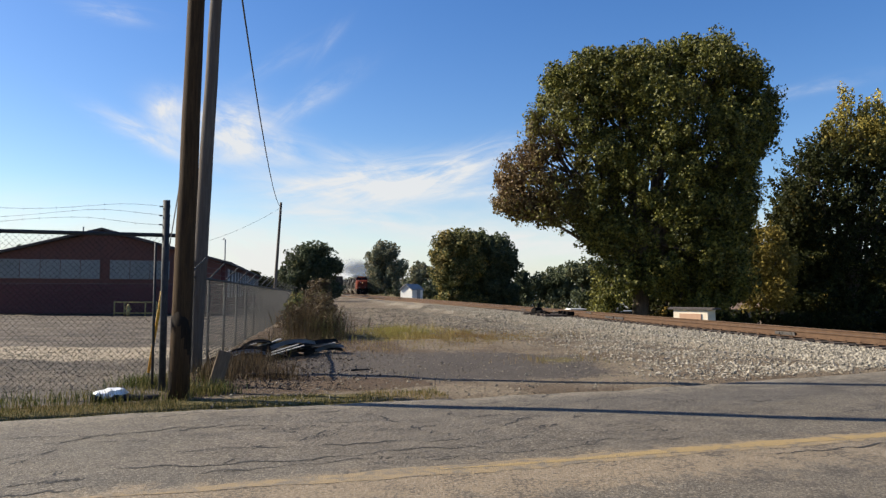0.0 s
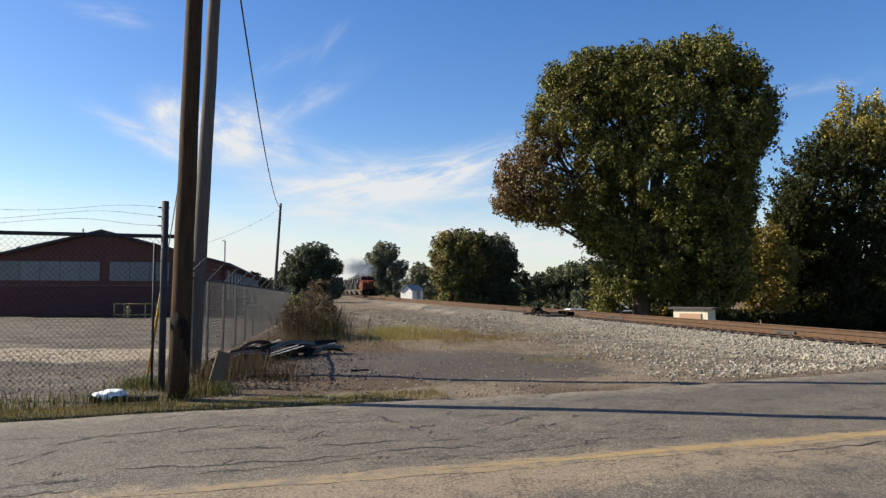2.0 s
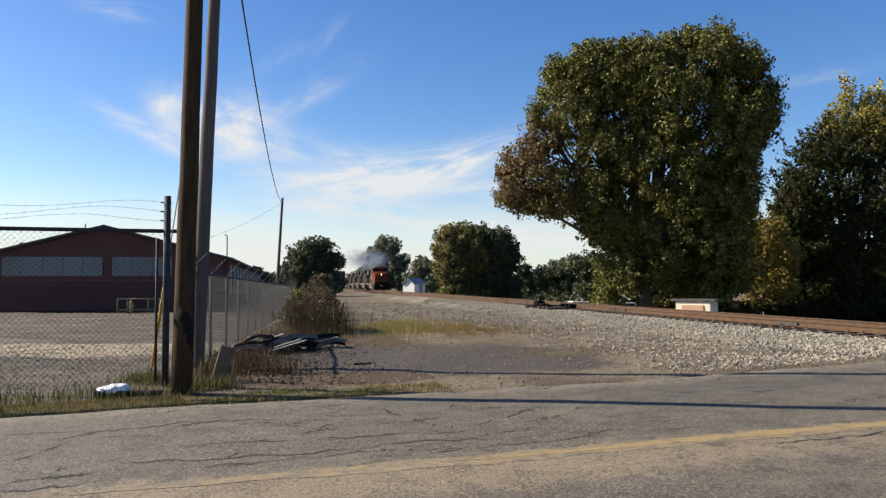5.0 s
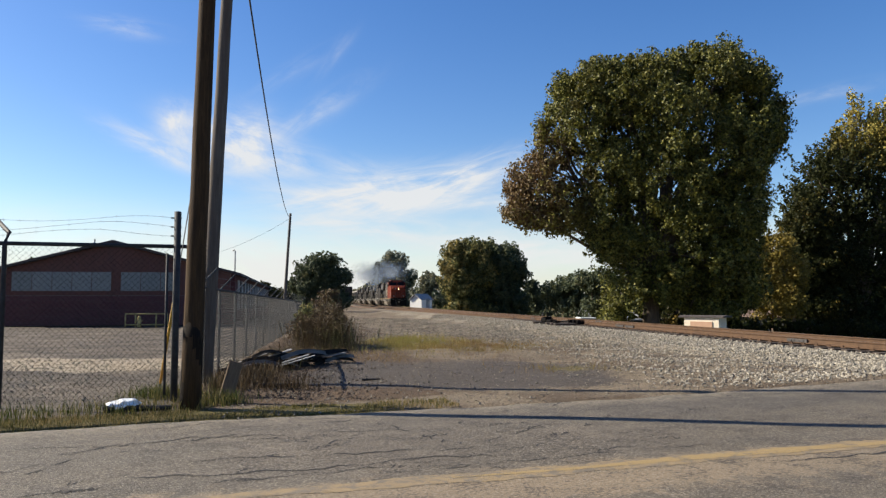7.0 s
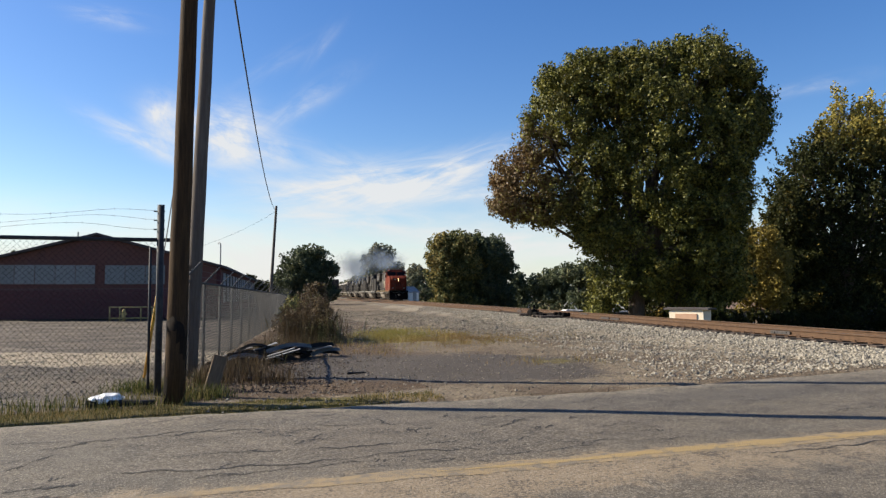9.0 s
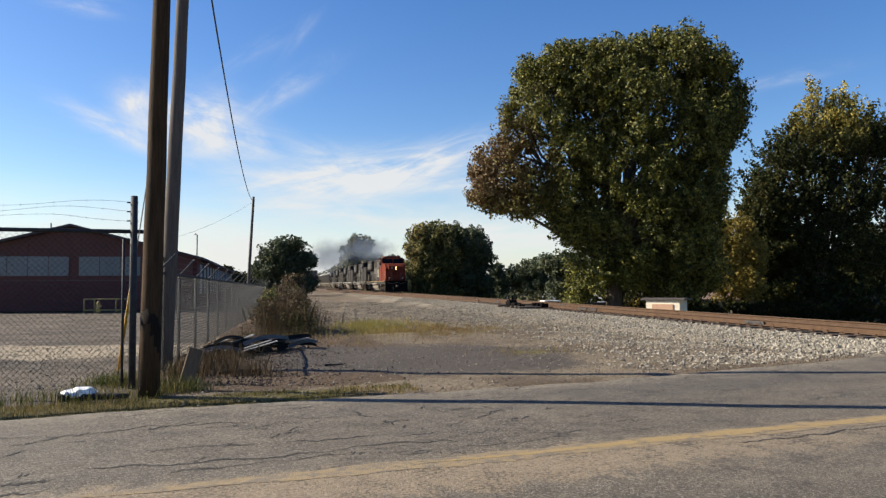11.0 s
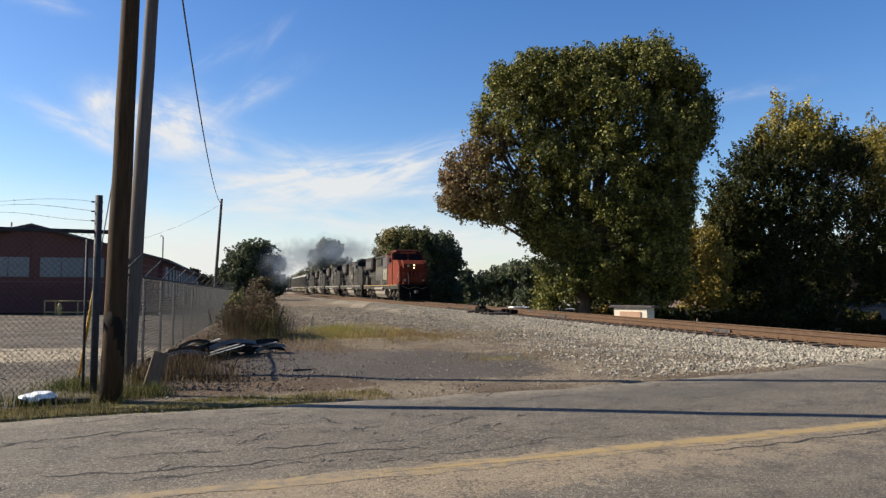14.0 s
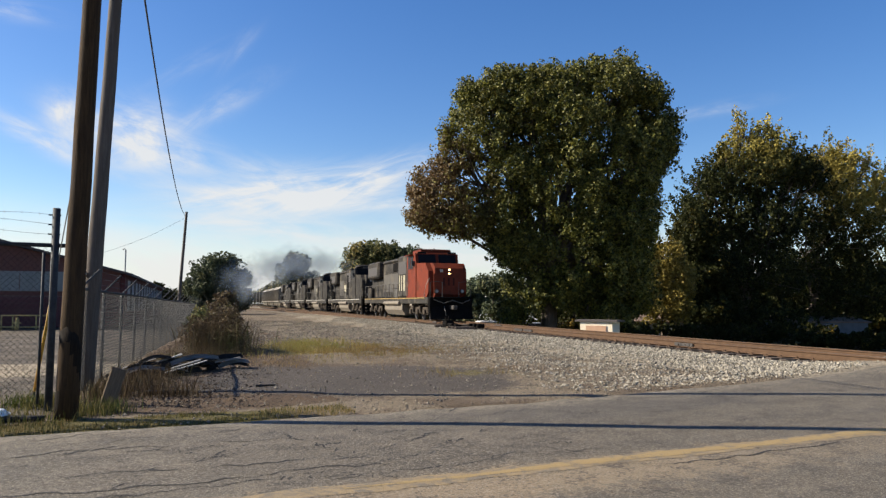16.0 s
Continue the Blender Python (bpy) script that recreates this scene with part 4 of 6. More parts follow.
# ---- the brick building behind the lot ----
def building():
    """A long low hall: gable end towards the road, long side along the fence. Local x runs left along the gable, y back along the side."""
    w, length, eave, peak = 15.2, 56.0, 3.35, 5.35
    b = thing("brick_building", pose(-17.4, 50.3, -0.1, 0, 0, 180 + 14.0), "long low dark red brick hall with pale window panels", "building")

    def wall(name, outline, mat, y0, y1, label=""):
        return part(name, prism(bmesh.new(), outline, y0, y1), mat, b, label)

    front = wall("gable_wall", ((0, 0), (w, 0), (w, eave + 0.2), (w / 2, peak + 0.15), (0, eave + 0.2)), M_SIDING, -0.3, 0.0, "red-brown gable end over dark brick")
    part("brick_base", slab(-0.02, w + 0.02, 0.003, 0.06, 0.0, 2.0), M_JOINT, b, "dark brick lower wall")
    gap = ((3.3, 7.12), (7.71, 13.85))
    for x0, x1 in gap:
        n = max(2, round((x1 - x0) / 1.3))
        fr = part("window_frame", slab(x0 - 0.06, x1 + 0.06, 0.003, 0.05, 2.22, 3.62), M_SIDING, b)
        for i in range(n):
            u = x0 + (x1 - x0) * i / n
            part("window_panel", slab(u + 0.02, u + (x1 - x0) / n - 0.02, 0.03, 0.075, 2.3, 3.56), M_PANEL, b)
    bm = bmesh.new()
    rows = 26
    for r in range(rows):
        z = 0.02 + r * 0.075
        x = 0.0 if r % 2 else -0.1
        while x < w:
            box(bm, max(x, 0), min(x + 0.2, w), 0.06, 0.072, z, z + 0.063)
            x += 0.212
    tagged(part("brickwork", bm, M_BRICK, b), kind="stuff")
    for i in range(24):
        x = w * (i + 0.5) / 24
        top = eave + 0.1 + (peak - eave) * (1 - abs(x - w / 2) / (w / 2))
        if top > 3.7:
            part("siding_board", slab(x - 0.3, x + 0.3, 0.003, 0.022, 3.52, top), M_SIDING, b)
    side = part("side_wall", slab(-0.3, 0.0, -length, -0.3, 0, eave + 0.15), M_BRICK, b, "brick side wall")
    for i in range(16):
        y = -2.2 - i * 3.3
        part("side_panel", slab(-0.36, -0.303, y - 1.5, y, 1.0, 3.1), M_PALE_PANEL, b)
        part("side_window", slab(-0.37, -0.303, y - 2.9, y - 1.75, 1.0, 3.1), M_CAB_DARK, b)
    part("far_wall", slab(w - 0.3, w, -length, -0.3, 0, eave), M_BRICK, b)
    part("rear_wall", slab(0.0, w - 0.3, -length, -length + 0.3, 0, eave), M_BRICK, b)
    for sgn in (0, 1):
        x0, x1 = (-0.75, w / 2) if sgn == 0 else (w / 2, w + 0.75)
        z0, z1 = (eave, peak + 0.2) if sgn == 0 else (peak + 0.2, eave)
        part("roof_slope", prism(bmesh.new(), ((x0, z0), (x1, z1), (x1, z1 + 0.16), (x0, z0 + 0.16)), -length - 0.4, 0.45), M_ROOF, b, "dark roof slope")
    part("vent_pipe", tube(bmesh.new(), [(9.6, -3, 4.6), (9.6, -3, 6.0)], 0.05, 8), M_GALV, b)
    mast = tube(bmesh.new(), [(-0.1, -2.2, 3.4), (-0.1, -2.2, 5.2), (-0.02, -2.2, 5.32), (0.08, -2.2, 5.2)], 0.045, 8)
    part("service_mast", mast, M_GALV, b)
    return b


building()


def pipe_rail():
    r = thing("pipe_railing", pose(-22.95, 46.6, at_ground(-23, 46.6), 0, 0, 10), "yellow steel pipe railing beside the brick hall", "railing")
    for z in (0.15, 0.85):
        part("bar", tube(bmesh.new(), [(0, 0, z), (2.6, 0, z)], 0.042, 8), M_PALE_YELLOW, r, smooth=True)
    for x in (0, 0.62, 1.9, 2.6):
        part("post", tube(bmesh.new(), [(x, 0, -0.1), (x, 0, 0.88)], 0.045, 8), M_PALE_YELLOW, r, smooth=True)
    h = thing("fire_hydrant", pose(-21.9, 46.3, at_ground(-21.9, 46.3)), "yellow cast-iron fire hydrant by the railing", "hydrant")
    part("barrel", tube(bmesh.new(), [(0, 0, 0), (0, 0, 0.55)], 0.12, 10), M_PALE_YELLOW, h, smooth=True)
    part("bonnet", tube(bmesh.new(), [(0, 0, 0.55), (0, 0, 0.66), (0, 0, 0.74)], 0.14, 10, 0.05), M_PALE_YELLOW, h, smooth=True)
    part("nozzle", tube(bmesh.new(), [(-0.2, 0, 0.42), (0.2, 0, 0.42)], 0.045, 8), M_PALE_YELLOW, h, smooth=True)


pipe_rail()


# ---- trees ----
def unit(v):
    return v / (np.linalg.norm(v, axis=1)[:, None] + 1e-9)


def leaf_cloud(lobes, count, size, seed, tuft=0.9, per=60, shell=0.5, reach=1.5, rise=0.7):
    """Leaves on tapering sprays that point outwards and up, set through the outer part of a crown of ellipsoids (x, y, z, rx, ry, rz)."""
    rng = np.random.default_rng(seed)
    lobes = np.asarray(lobes, float)
    share = (lobes[:, 3] * lobes[:, 4] * lobes[:, 5]) ** 0.64
    tufts = max(1, count // per)
    pick = rng.choice(len(lobes), tufts, p=share / share.sum())
    way = unit(rng.normal(size=(tufts, 3)))
    r = (shell + (1 - shell) * rng.random(tufts) ** 0.5) * (1 + 0.12 * rng.normal(size=tufts))
    centres = lobes[pick, :3] + way * np.maximum(lobes[pick, 3:] - tuft * 0.55, 0.05) * r[:, None]
    radius = tuft * rng.uniform(0.35, 1.1, tufts)
    lead = unit(way * 0.75 + rng.normal(size=(tufts, 3)) * 0.3 + np.array((0, 0, rise)))
    idx = np.repeat(np.arange(tufts), per)
    n = len(idx)
    along = rng.random(n) ** 1.15
    around = unit(np.cross(lead[idx], rng.normal(size=(n, 3))))
    girth = radius[idx] * (0.12 + 0.75 * np.sin(np.pi * np.clip(along * 0.8 + 0.2, 0, 1)) ** 0.8) * rng.uniform(0.3, 1.0, n)
    c = centres[idx] + lead[idx] * (radius[idx] * reach * (along - 0.35))[:, None] + around * girth[:, None]
    s = size * rng.uniform(0.55, 1.3, n)
    normal = unit(around + lead[idx] * 0.5 + rng.normal(size=(n, 3)) * 0.6)
    u = unit(np.cross(normal, rng.normal(size=(n, 3))))
    v = np.cross(normal, u)
    u, v = u * s[:, None] * 0.5, v * s[:, None] * 0.38
    lift = normal * s[:, None] * 0.1
    verts = np.stack((c - u, c + v + lift, c + u, c - v + lift), 1)
    return verts.reshape(-1, 3), np.arange(n * 4).reshape(-1, 4)


def limb(bm, a, b, r0, r1, seed, bend=0.5, steps=6):
    a, b = Vector(a), Vector(b)
    pts = [a.lerp(b, i / steps) + Vector((noise.noise(Vector((i * 0.7, seed, 0))), noise.noise(Vector((i * 0.7, seed, 5))), 0)) * bend * math.sin(math.pi * i / steps) for i in range(steps + 1)]
    return tube(bm, pts, r0, 8, r1)


def tree(x, y, lobes, count, size, seed, mat, label, trunk=0.4, fork=3.0, lean=(0, 0), tuft=0.9, per=60, shell=0.5, sink=0.1, reach=1.5, rise=0.7):
    z = at_ground(x, y) - sink
    lobes = [(l[0], l[1], l[2] - z, *l[3:]) for l in lobes]
    t = thing("tree", pose(x, y, z), label, "tree")
    bm = bmesh.new()
    limb(bm, (0, 0, -0.2), (lean[0], lean[1], fork), trunk, trunk * 0.8, seed, 0.2)
    part("trunk", bm, M_BARK, t, smooth=True)
    for i, l in enumerate(lobes):
        bm = bmesh.new()
        limb(bm, (lean[0], lean[1], fork * (0.7 + 0.3 * ((i * 37) % 10) / 10)), (l[0], l[1], l[2] + l[5] * 0.3), trunk * 0.32, 0.03, seed + i * 3.3, 0.8)
        mid = Vector((lean[0], lean[1], fork)).lerp(Vector(l[:3]), 0.75)
        for j in range(3):
            a = 2.1 * j + i
            limb(bm, mid, (l[0] + l[3] * 0.8 * math.cos(a), l[1] + l[4] * 0.8 * math.sin(a), l[2] + l[5] * 0.5 * math.sin(a * 1.7)), trunk * 0.18, 0.02, seed + j + i * 5.1, 0.5, 4)
        part("limb", bm, M_BARK, t, smooth=True)
    v, f = leaf_cloud(lobes, count, size, seed, tuft, per, shell, reach, rise)
    v[:, 2] = np.maximum(v[:, 2], 0.05)
    tagged(raw("crown", v.tolist(), f.tolist(), mat, t), kind="stuff")
    return t


def lobe_at(px, py, rx, ry, dist, x0, deep=None):
    """An ellipsoid of a crown from its bearing (hundredths right, hundredths up) and radii at a distance."""
    k = dist / 1320.0
    return ((px - 784) * k + 0.08 - x0, 0.0, (500 - py) * k + 1.54, rx * k, (deep or rx) * k, ry * k)


# the great cottonwood beyond the track
D = 52.0
TX = (1075 - 784) * D / 1320
big = [lobe_at(px, py + 6, rx * 1.04, ry * 1.04, D, TX, dp) for px, py, rx, ry, dp in (
    (960, 112, 48, 44, 70), (1100, 105, 55, 42, 90), (985, 345, 48, 50, 80), (1000, 395, 40, 40, 60), (1290, 170, 30, 40, 60), (885, 310, 62, 70, 80), (930, 340, 60, 58, 70), (870, 345, 40, 30, 50), (955, 185, 68, 75, 100), (1030, 130, 70, 65, 110), (1100, 170, 85, 85, 140), (1180, 110, 85, 62, 120),
    (1245, 130, 55, 52, 90), (1260, 210, 55, 60, 90), (1200, 240, 80, 85, 140), (1100, 290, 90, 90, 150), (1010, 270, 65, 70, 110), (1200, 350, 75, 75, 120), (1105, 400, 80, 80, 130),
    (1035, 400, 45, 50, 80), (1190, 440, 70, 65, 110), (1030, 480, 45, 50, 80), (1100, 470, 60, 45, 90), (1010, 520, 28, 30, 50), (1245, 380, 30, 40, 50), (1230, 490, 45, 35, 70), (1085, 90, 36, 30, 60), (1058, 100, 30, 30, 60), (905, 232, 42, 45, 60), (850, 292, 38, 42, 50), (846, 330, 32, 34, 50), (1270, 205, 42, 55, 80), (1238, 300, 48, 50, 80), (1228, 370, 46, 55, 90), (1212, 450, 50, 60, 90), (1180, 510, 60, 40, 90), (938, 128, 34, 34, 60), (988, 92, 30, 28, 60), (1150, 75, 50, 25, 60), (1210, 62, 40, 22, 60), (1040, 85, 35, 25, 60),
    (920, 118, 7, 14, 25), (961, 105, 9, 18, 25), (986, 119, 12, 15, 25), (1015, 81, 7, 19, 25), (1056, 79, 9, 16, 25), (1086, 84, 12, 20, 25), (1122, 91, 7, 16, 25), (1152, 69, 9, 20, 25), (1193, 65, 12, 17, 25), (1230, 76, 7, 14, 25), (1252, 88, 9, 18, 25), (1274, 98, 12, 15, 25), (1281, 126, 7, 19, 25), (1306, 173, 9, 16, 25), (1301, 218, 12, 20, 25), (1281, 250, 7, 16, 25), (1251, 272, 9, 20, 25), (892, 178, 12, 17, 25), (888, 204, 7, 14, 25), (1044, 104, 9, 18, 25), (1170, 82, 12, 15, 25), (905, 149, 7, 19, 25))]
tree(TX, D, big, 320000, 0.19, 7, M_LEAF_BIG, "great cottonwood with dense green and browning leaves", 0.62, 5.5, (0.3, 0.2), 0.85, 80, 0.40, reach=2.0)

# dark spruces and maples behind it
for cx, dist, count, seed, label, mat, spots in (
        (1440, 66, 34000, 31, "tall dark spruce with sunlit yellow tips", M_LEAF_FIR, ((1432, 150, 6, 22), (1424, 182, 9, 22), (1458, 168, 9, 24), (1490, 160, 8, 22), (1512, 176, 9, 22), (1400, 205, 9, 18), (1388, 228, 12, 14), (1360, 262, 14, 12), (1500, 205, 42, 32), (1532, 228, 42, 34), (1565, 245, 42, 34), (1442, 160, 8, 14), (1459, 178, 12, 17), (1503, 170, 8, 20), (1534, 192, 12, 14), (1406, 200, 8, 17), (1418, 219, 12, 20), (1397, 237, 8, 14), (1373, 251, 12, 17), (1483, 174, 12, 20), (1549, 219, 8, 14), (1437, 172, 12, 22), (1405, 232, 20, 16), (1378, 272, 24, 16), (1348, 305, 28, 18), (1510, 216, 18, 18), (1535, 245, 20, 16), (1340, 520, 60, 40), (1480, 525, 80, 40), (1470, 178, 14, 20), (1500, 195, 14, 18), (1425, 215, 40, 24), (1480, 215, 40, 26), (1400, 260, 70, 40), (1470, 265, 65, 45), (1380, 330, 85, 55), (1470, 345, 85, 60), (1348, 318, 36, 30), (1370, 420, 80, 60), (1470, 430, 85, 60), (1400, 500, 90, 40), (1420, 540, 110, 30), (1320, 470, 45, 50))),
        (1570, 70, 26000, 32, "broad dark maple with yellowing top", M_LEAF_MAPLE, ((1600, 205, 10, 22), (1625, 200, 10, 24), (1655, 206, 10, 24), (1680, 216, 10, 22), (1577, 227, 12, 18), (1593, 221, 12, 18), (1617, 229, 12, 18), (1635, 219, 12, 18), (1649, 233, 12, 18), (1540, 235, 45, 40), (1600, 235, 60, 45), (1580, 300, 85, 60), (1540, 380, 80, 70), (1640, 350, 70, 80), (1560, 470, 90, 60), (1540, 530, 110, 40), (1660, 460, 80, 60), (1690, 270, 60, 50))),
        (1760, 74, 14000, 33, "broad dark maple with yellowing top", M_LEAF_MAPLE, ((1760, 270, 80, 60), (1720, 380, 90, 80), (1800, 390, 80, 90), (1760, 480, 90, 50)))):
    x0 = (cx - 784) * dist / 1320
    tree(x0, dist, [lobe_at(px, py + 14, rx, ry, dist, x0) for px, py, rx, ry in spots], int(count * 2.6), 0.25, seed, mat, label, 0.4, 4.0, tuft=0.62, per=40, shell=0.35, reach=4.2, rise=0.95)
x0 = (1285 - 784) * 58 / 1320
tree(x0, 58, [lobe_at(px, py, rx, ry, 58, x0) for px, py, rx, ry in ((1290, 410, 40, 35), (1265, 450, 40, 40), (1310, 460, 45, 40), (1285, 500, 60, 40))], 26000, 0.18, 41, M_LEAF_GOLD, "small maple in orange autumn leaf", 0.16, 2.0, tuft=0.6)
# Added crown: fills the dark gap and casts shade on the yard.
x0 = (1345 - 784) * 63 / 1320
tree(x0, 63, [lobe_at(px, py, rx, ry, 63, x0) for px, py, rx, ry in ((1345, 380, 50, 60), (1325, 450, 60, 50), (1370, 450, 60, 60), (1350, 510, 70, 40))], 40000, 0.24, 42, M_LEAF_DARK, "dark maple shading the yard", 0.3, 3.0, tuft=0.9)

# Added dark crowns stand in for the shade deep in the yards.
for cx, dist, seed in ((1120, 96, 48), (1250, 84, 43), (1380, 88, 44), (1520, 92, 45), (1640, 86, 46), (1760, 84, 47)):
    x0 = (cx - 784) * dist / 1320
    tree(x0, dist, [lobe_at(cx + dx, py, rx, ry, dist, x0) for dx, py, rx, ry in ((0, 440, 60, 50), (-50, 485, 60, 50), (50, 485, 60, 50), (-40, 535, 70, 35), (45, 535, 70, 35))], 13000, 0.5, seed, M_LEAF_DARK, "dark tree added for the shade deep in the yards", 0.3, 2.5, tuft=1.3, per=50, shell=0.3)

# round trees by the far bend
for cx, dist, count, size, seed, label, mat, spots in (
        (780, 108, 26000, 0.55, 51, "round dense green tree beside the track", M_LEAF_GREEN, ((735, 430, 38, 35), (760, 415, 45, 25), (740, 470, 40, 35), (775, 450, 40, 45), (750, 505, 40, 22), (738, 521, 36, 16), (775, 522, 36, 16))),
        (815, 110, 26000, 0.55, 52, "round dense dark green tree beside the track", M_LEAF_DEEP, ((815, 430, 42, 35), (835, 455, 32, 40), (800, 470, 42, 42), (825, 500, 40, 25), (790, 420, 28, 25), (805, 522, 36, 16), (840, 522, 28, 16))),
        (492, 112, 16000, 0.6, 53, "broad dark green tree by the siding", M_LEAF_DEEP, ((485, 450, 45, 28), (500, 430, 32, 18), (470, 475, 42, 25), (525, 460, 25, 22), (500, 480, 40, 25), (480, 502, 45, 18), (520, 502, 30, 18))),
        (627, 210, 9000, 1.0, 54, "distant yellowing tree beyond the railway", M_LEAF_HAZED, ((622, 435, 32, 22), (610, 455, 26, 25), (645, 455, 28, 25), (625, 475, 42, 20), (610, 496, 40, 14), (645, 497, 35, 14))),
        (690, 190, 5000, 0.9, 55, "distant low tree beyond the railway", M_LEAF_HAZED, ((690, 470, 25, 22), (712, 480, 25, 22), (675, 485, 22, 18), (690, 502, 36, 12), (715, 500, 25, 14))),
        (575, 330, 6000, 1.5, 56, "distant hazy trees along the line", M_LEAF_HAZED, ((590, 480, 22, 14), (572, 490, 20, 10), (610, 488, 30, 12))),
        (930, 105, 9000, 0.55, 57, "low spreading tree beyond the track", M_LEAF_DEEP, ((925, 480, 40, 22), (955, 470, 40, 18), (900, 490, 28, 22), (985, 475, 35, 20), (925, 506, 40, 18), (970, 506, 40, 18))),
        (865, 118, 5000, 0.6, 58, "low yellow-green tree beyond the track", M_LEAF_DEEP, ((868, 480, 16, 20), (860, 500, 20, 20), (882, 500, 20, 15), (868, 516, 28, 14))),
        (985, 85, 6000, 0.5, 59, "leafy tree behind the cottonwood", M_LEAF_DEEP, ((985, 470, 35, 25), (960, 465, 20, 15), (1010, 490, 35, 30), (985, 515, 35, 20))),
        (395, 135, 5000, 0.8, 60, "distant trees behind the brick hall", M_LEAF_DARK, ((385, 482, 18, 11), (405, 490, 22, 10), (430, 492, 22, 10), (360, 482, 16, 10))),
        (15, 95, 2500, 0.7, 61, "tree behind the brick hall", M_LEAF_DARK, ((12, 440, 20, 12), (-30, 445, 30, 16), (20, 455, 25, 15)))):
    x0 = (cx - 784) * dist / 1320
    tree(x0, dist, [lobe_at(px, py, rx, ry, dist, x0) for px, py, rx, ry in spots], int(count * 2.3), size * 0.58, seed, mat, label, 0.3, 2.2, tuft=size * 1.9, per=60, shell=0.3, reach=1.7)


# a wooded horizon all round, so far off that single leaves are lost
def far_woods():
    rng = np.random.default_rng(77)
    lobes = []
    for i in range(230):
        a = i / 230 * 2 * math.pi
        r = 520 + 120 * rng.random()
        lobes.append((r * math.sin(a), r * math.cos(a), 2 + 4 * rng.random(), 14 + 8 * rng.random(), 9, 5 + 5 * rng.random()))
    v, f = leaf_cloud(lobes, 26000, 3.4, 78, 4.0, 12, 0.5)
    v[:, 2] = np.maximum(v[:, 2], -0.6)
    tagged(raw("distant_woods", v.tolist(), f.tolist(), M_LEAF_HAZED), "hazy line of distant woods on the horizon", "woods", kind="stuff")


far_woods()


# ---- grass and weeds ----
def blades(name, places, height, width, mat, seed, label, category="grass", spread=0.35):
    rng = np.random.default_rng(seed)
    n = len(places)
    z = land(places[:, 0], places[:, 1])
    base = np.stack((places[:, 0], places[:, 1], z - 0.01), -1)
    h = height * rng.uniform(0.35, 1.15, n) * (places[:, 2] if places.shape[1] > 2 else 1)
    a = rng.uniform(0, 6.28, n)
    side = np.stack((np.cos(a), np.sin(a), np.zeros(n)), -1) * (width * rng.uniform(0.6, 1.3, n))[:, None]
    b = rng.uniform(0, 6.28, n)
    tip = np.stack((np.cos(b) * spread * rng.random(n), np.sin(b) * spread * rng.random(n), np.ones(n)), -1) * h[:, None]
    verts = np.stack((base - side, base + side, base + side * 0.6 + tip * 0.55, base + tip * np.array((1.5, 1.5, 1.0)), base - side * 0.6 + tip * 0.55), 1)
    faces = np.arange(n * 5).reshape(-1, 5)
    return tagged(raw(name, verts.reshape(-1, 3).tolist(), faces.tolist(), mat), label, category, kind="stuff")


def road_strip(rng, n, k0, k1, s0, s1):
    k, s = rng.uniform(k0, k1, n), rng.uniform(s0, s1, n)
    keep = np.array([noise.noise(Vector((a * 1.1, b * 1.6, 2))) > -0.18 - 0.5 * (a < -3) for a, b in zip(k, s)])
    k, s = k[keep], s[keep]
    return np.stack((ROAD_AT[0] + k * ROAD_U[0] + s * ROAD_N[0], ROAD_AT[1] + k * ROAD_U[1] + s * ROAD_N[1]), -1)


def spot(rng, n, x, y, rx, ry):
    return np.stack((x + rng.normal(size=n) * rx, y + rng.normal(size=n) * ry), -1)


G = np.random.default_rng(91)
blades("verge_grass", road_strip(G, 14000, -10, 0.9, 4.25, 5.05), 0.075, 0.004, M_GRASS, 92, "short dry green grass along the road edge")
blades("fence_weeds", np.concatenate((road_strip(G, 1500, -9, -2.6, 4.9, 5.6), spot(G, 700, -5.0, 11.3, 0.3, 0.25), spot(G, 500, -3.9, 10.75, 0.22, 0.2))), 0.21, 0.006, M_WEED, 93, "green weeds at the foot of the fence", "weeds")
def patchy(places, scale, low):
    keep = [noise.noise(Vector((x * scale, y * scale, 8))) + 0.4 * noise.noise(Vector((x * scale * 3, y * scale * 3, 3))) > low for x, y in places]
    return places[np.array(keep)]


blades("dry_grass", patchy(np.concatenate((spot(G, 6000, -2.9, 26.8, 0.8, 2.2), spot(G, 2000, -1.7, 25.2, 0.8, 1.9))), 1.2, -0.05), 0.25, 0.0045, M_STRAW, 94, "patch of yellow-green dry grass on the gravel")
blades("tawny_grass", patchy(np.concatenate((spot(G, 5200, -1.0, 25.0, 1.0, 1.8), spot(G, 3000, 0.5, 24, 0.8, 1.3), spot(G, 500, 2.0, 16.4, 0.7, 0.5), spot(G, 500, 2.6, 26, 0.8, 1.0), spot(G, 700, -2.6, 19.5, 1.4, 1.2))), 1.2, -0.05), 0.17, 0.0045, M_TAWNY, 97, "tawny dry grass thinning out over the gravel")
blades("brown_weeds", np.concatenate((spot(G, 500, -4.35, 12.3, 0.22, 0.5), spot(G, 500, -4.2, 13.6, 0.35, 0.5), spot(G, 700, -4.95, 16.5, 0.2, 1.2), spot(G, 300, -3.4, 12.6, 0.35, 0.2), spot(G, 500, -5.1, 19.2, 0.35, 1.2), spot(G, 350, -4.5, 15.1, 0.3, 0.5), spot(G, 350, -4.5, 21.5, 0.5, 0.8))), 0.34, 0.005, M_LEAF_DRY, 95, "dry brown weeds along the fence", "weeds")

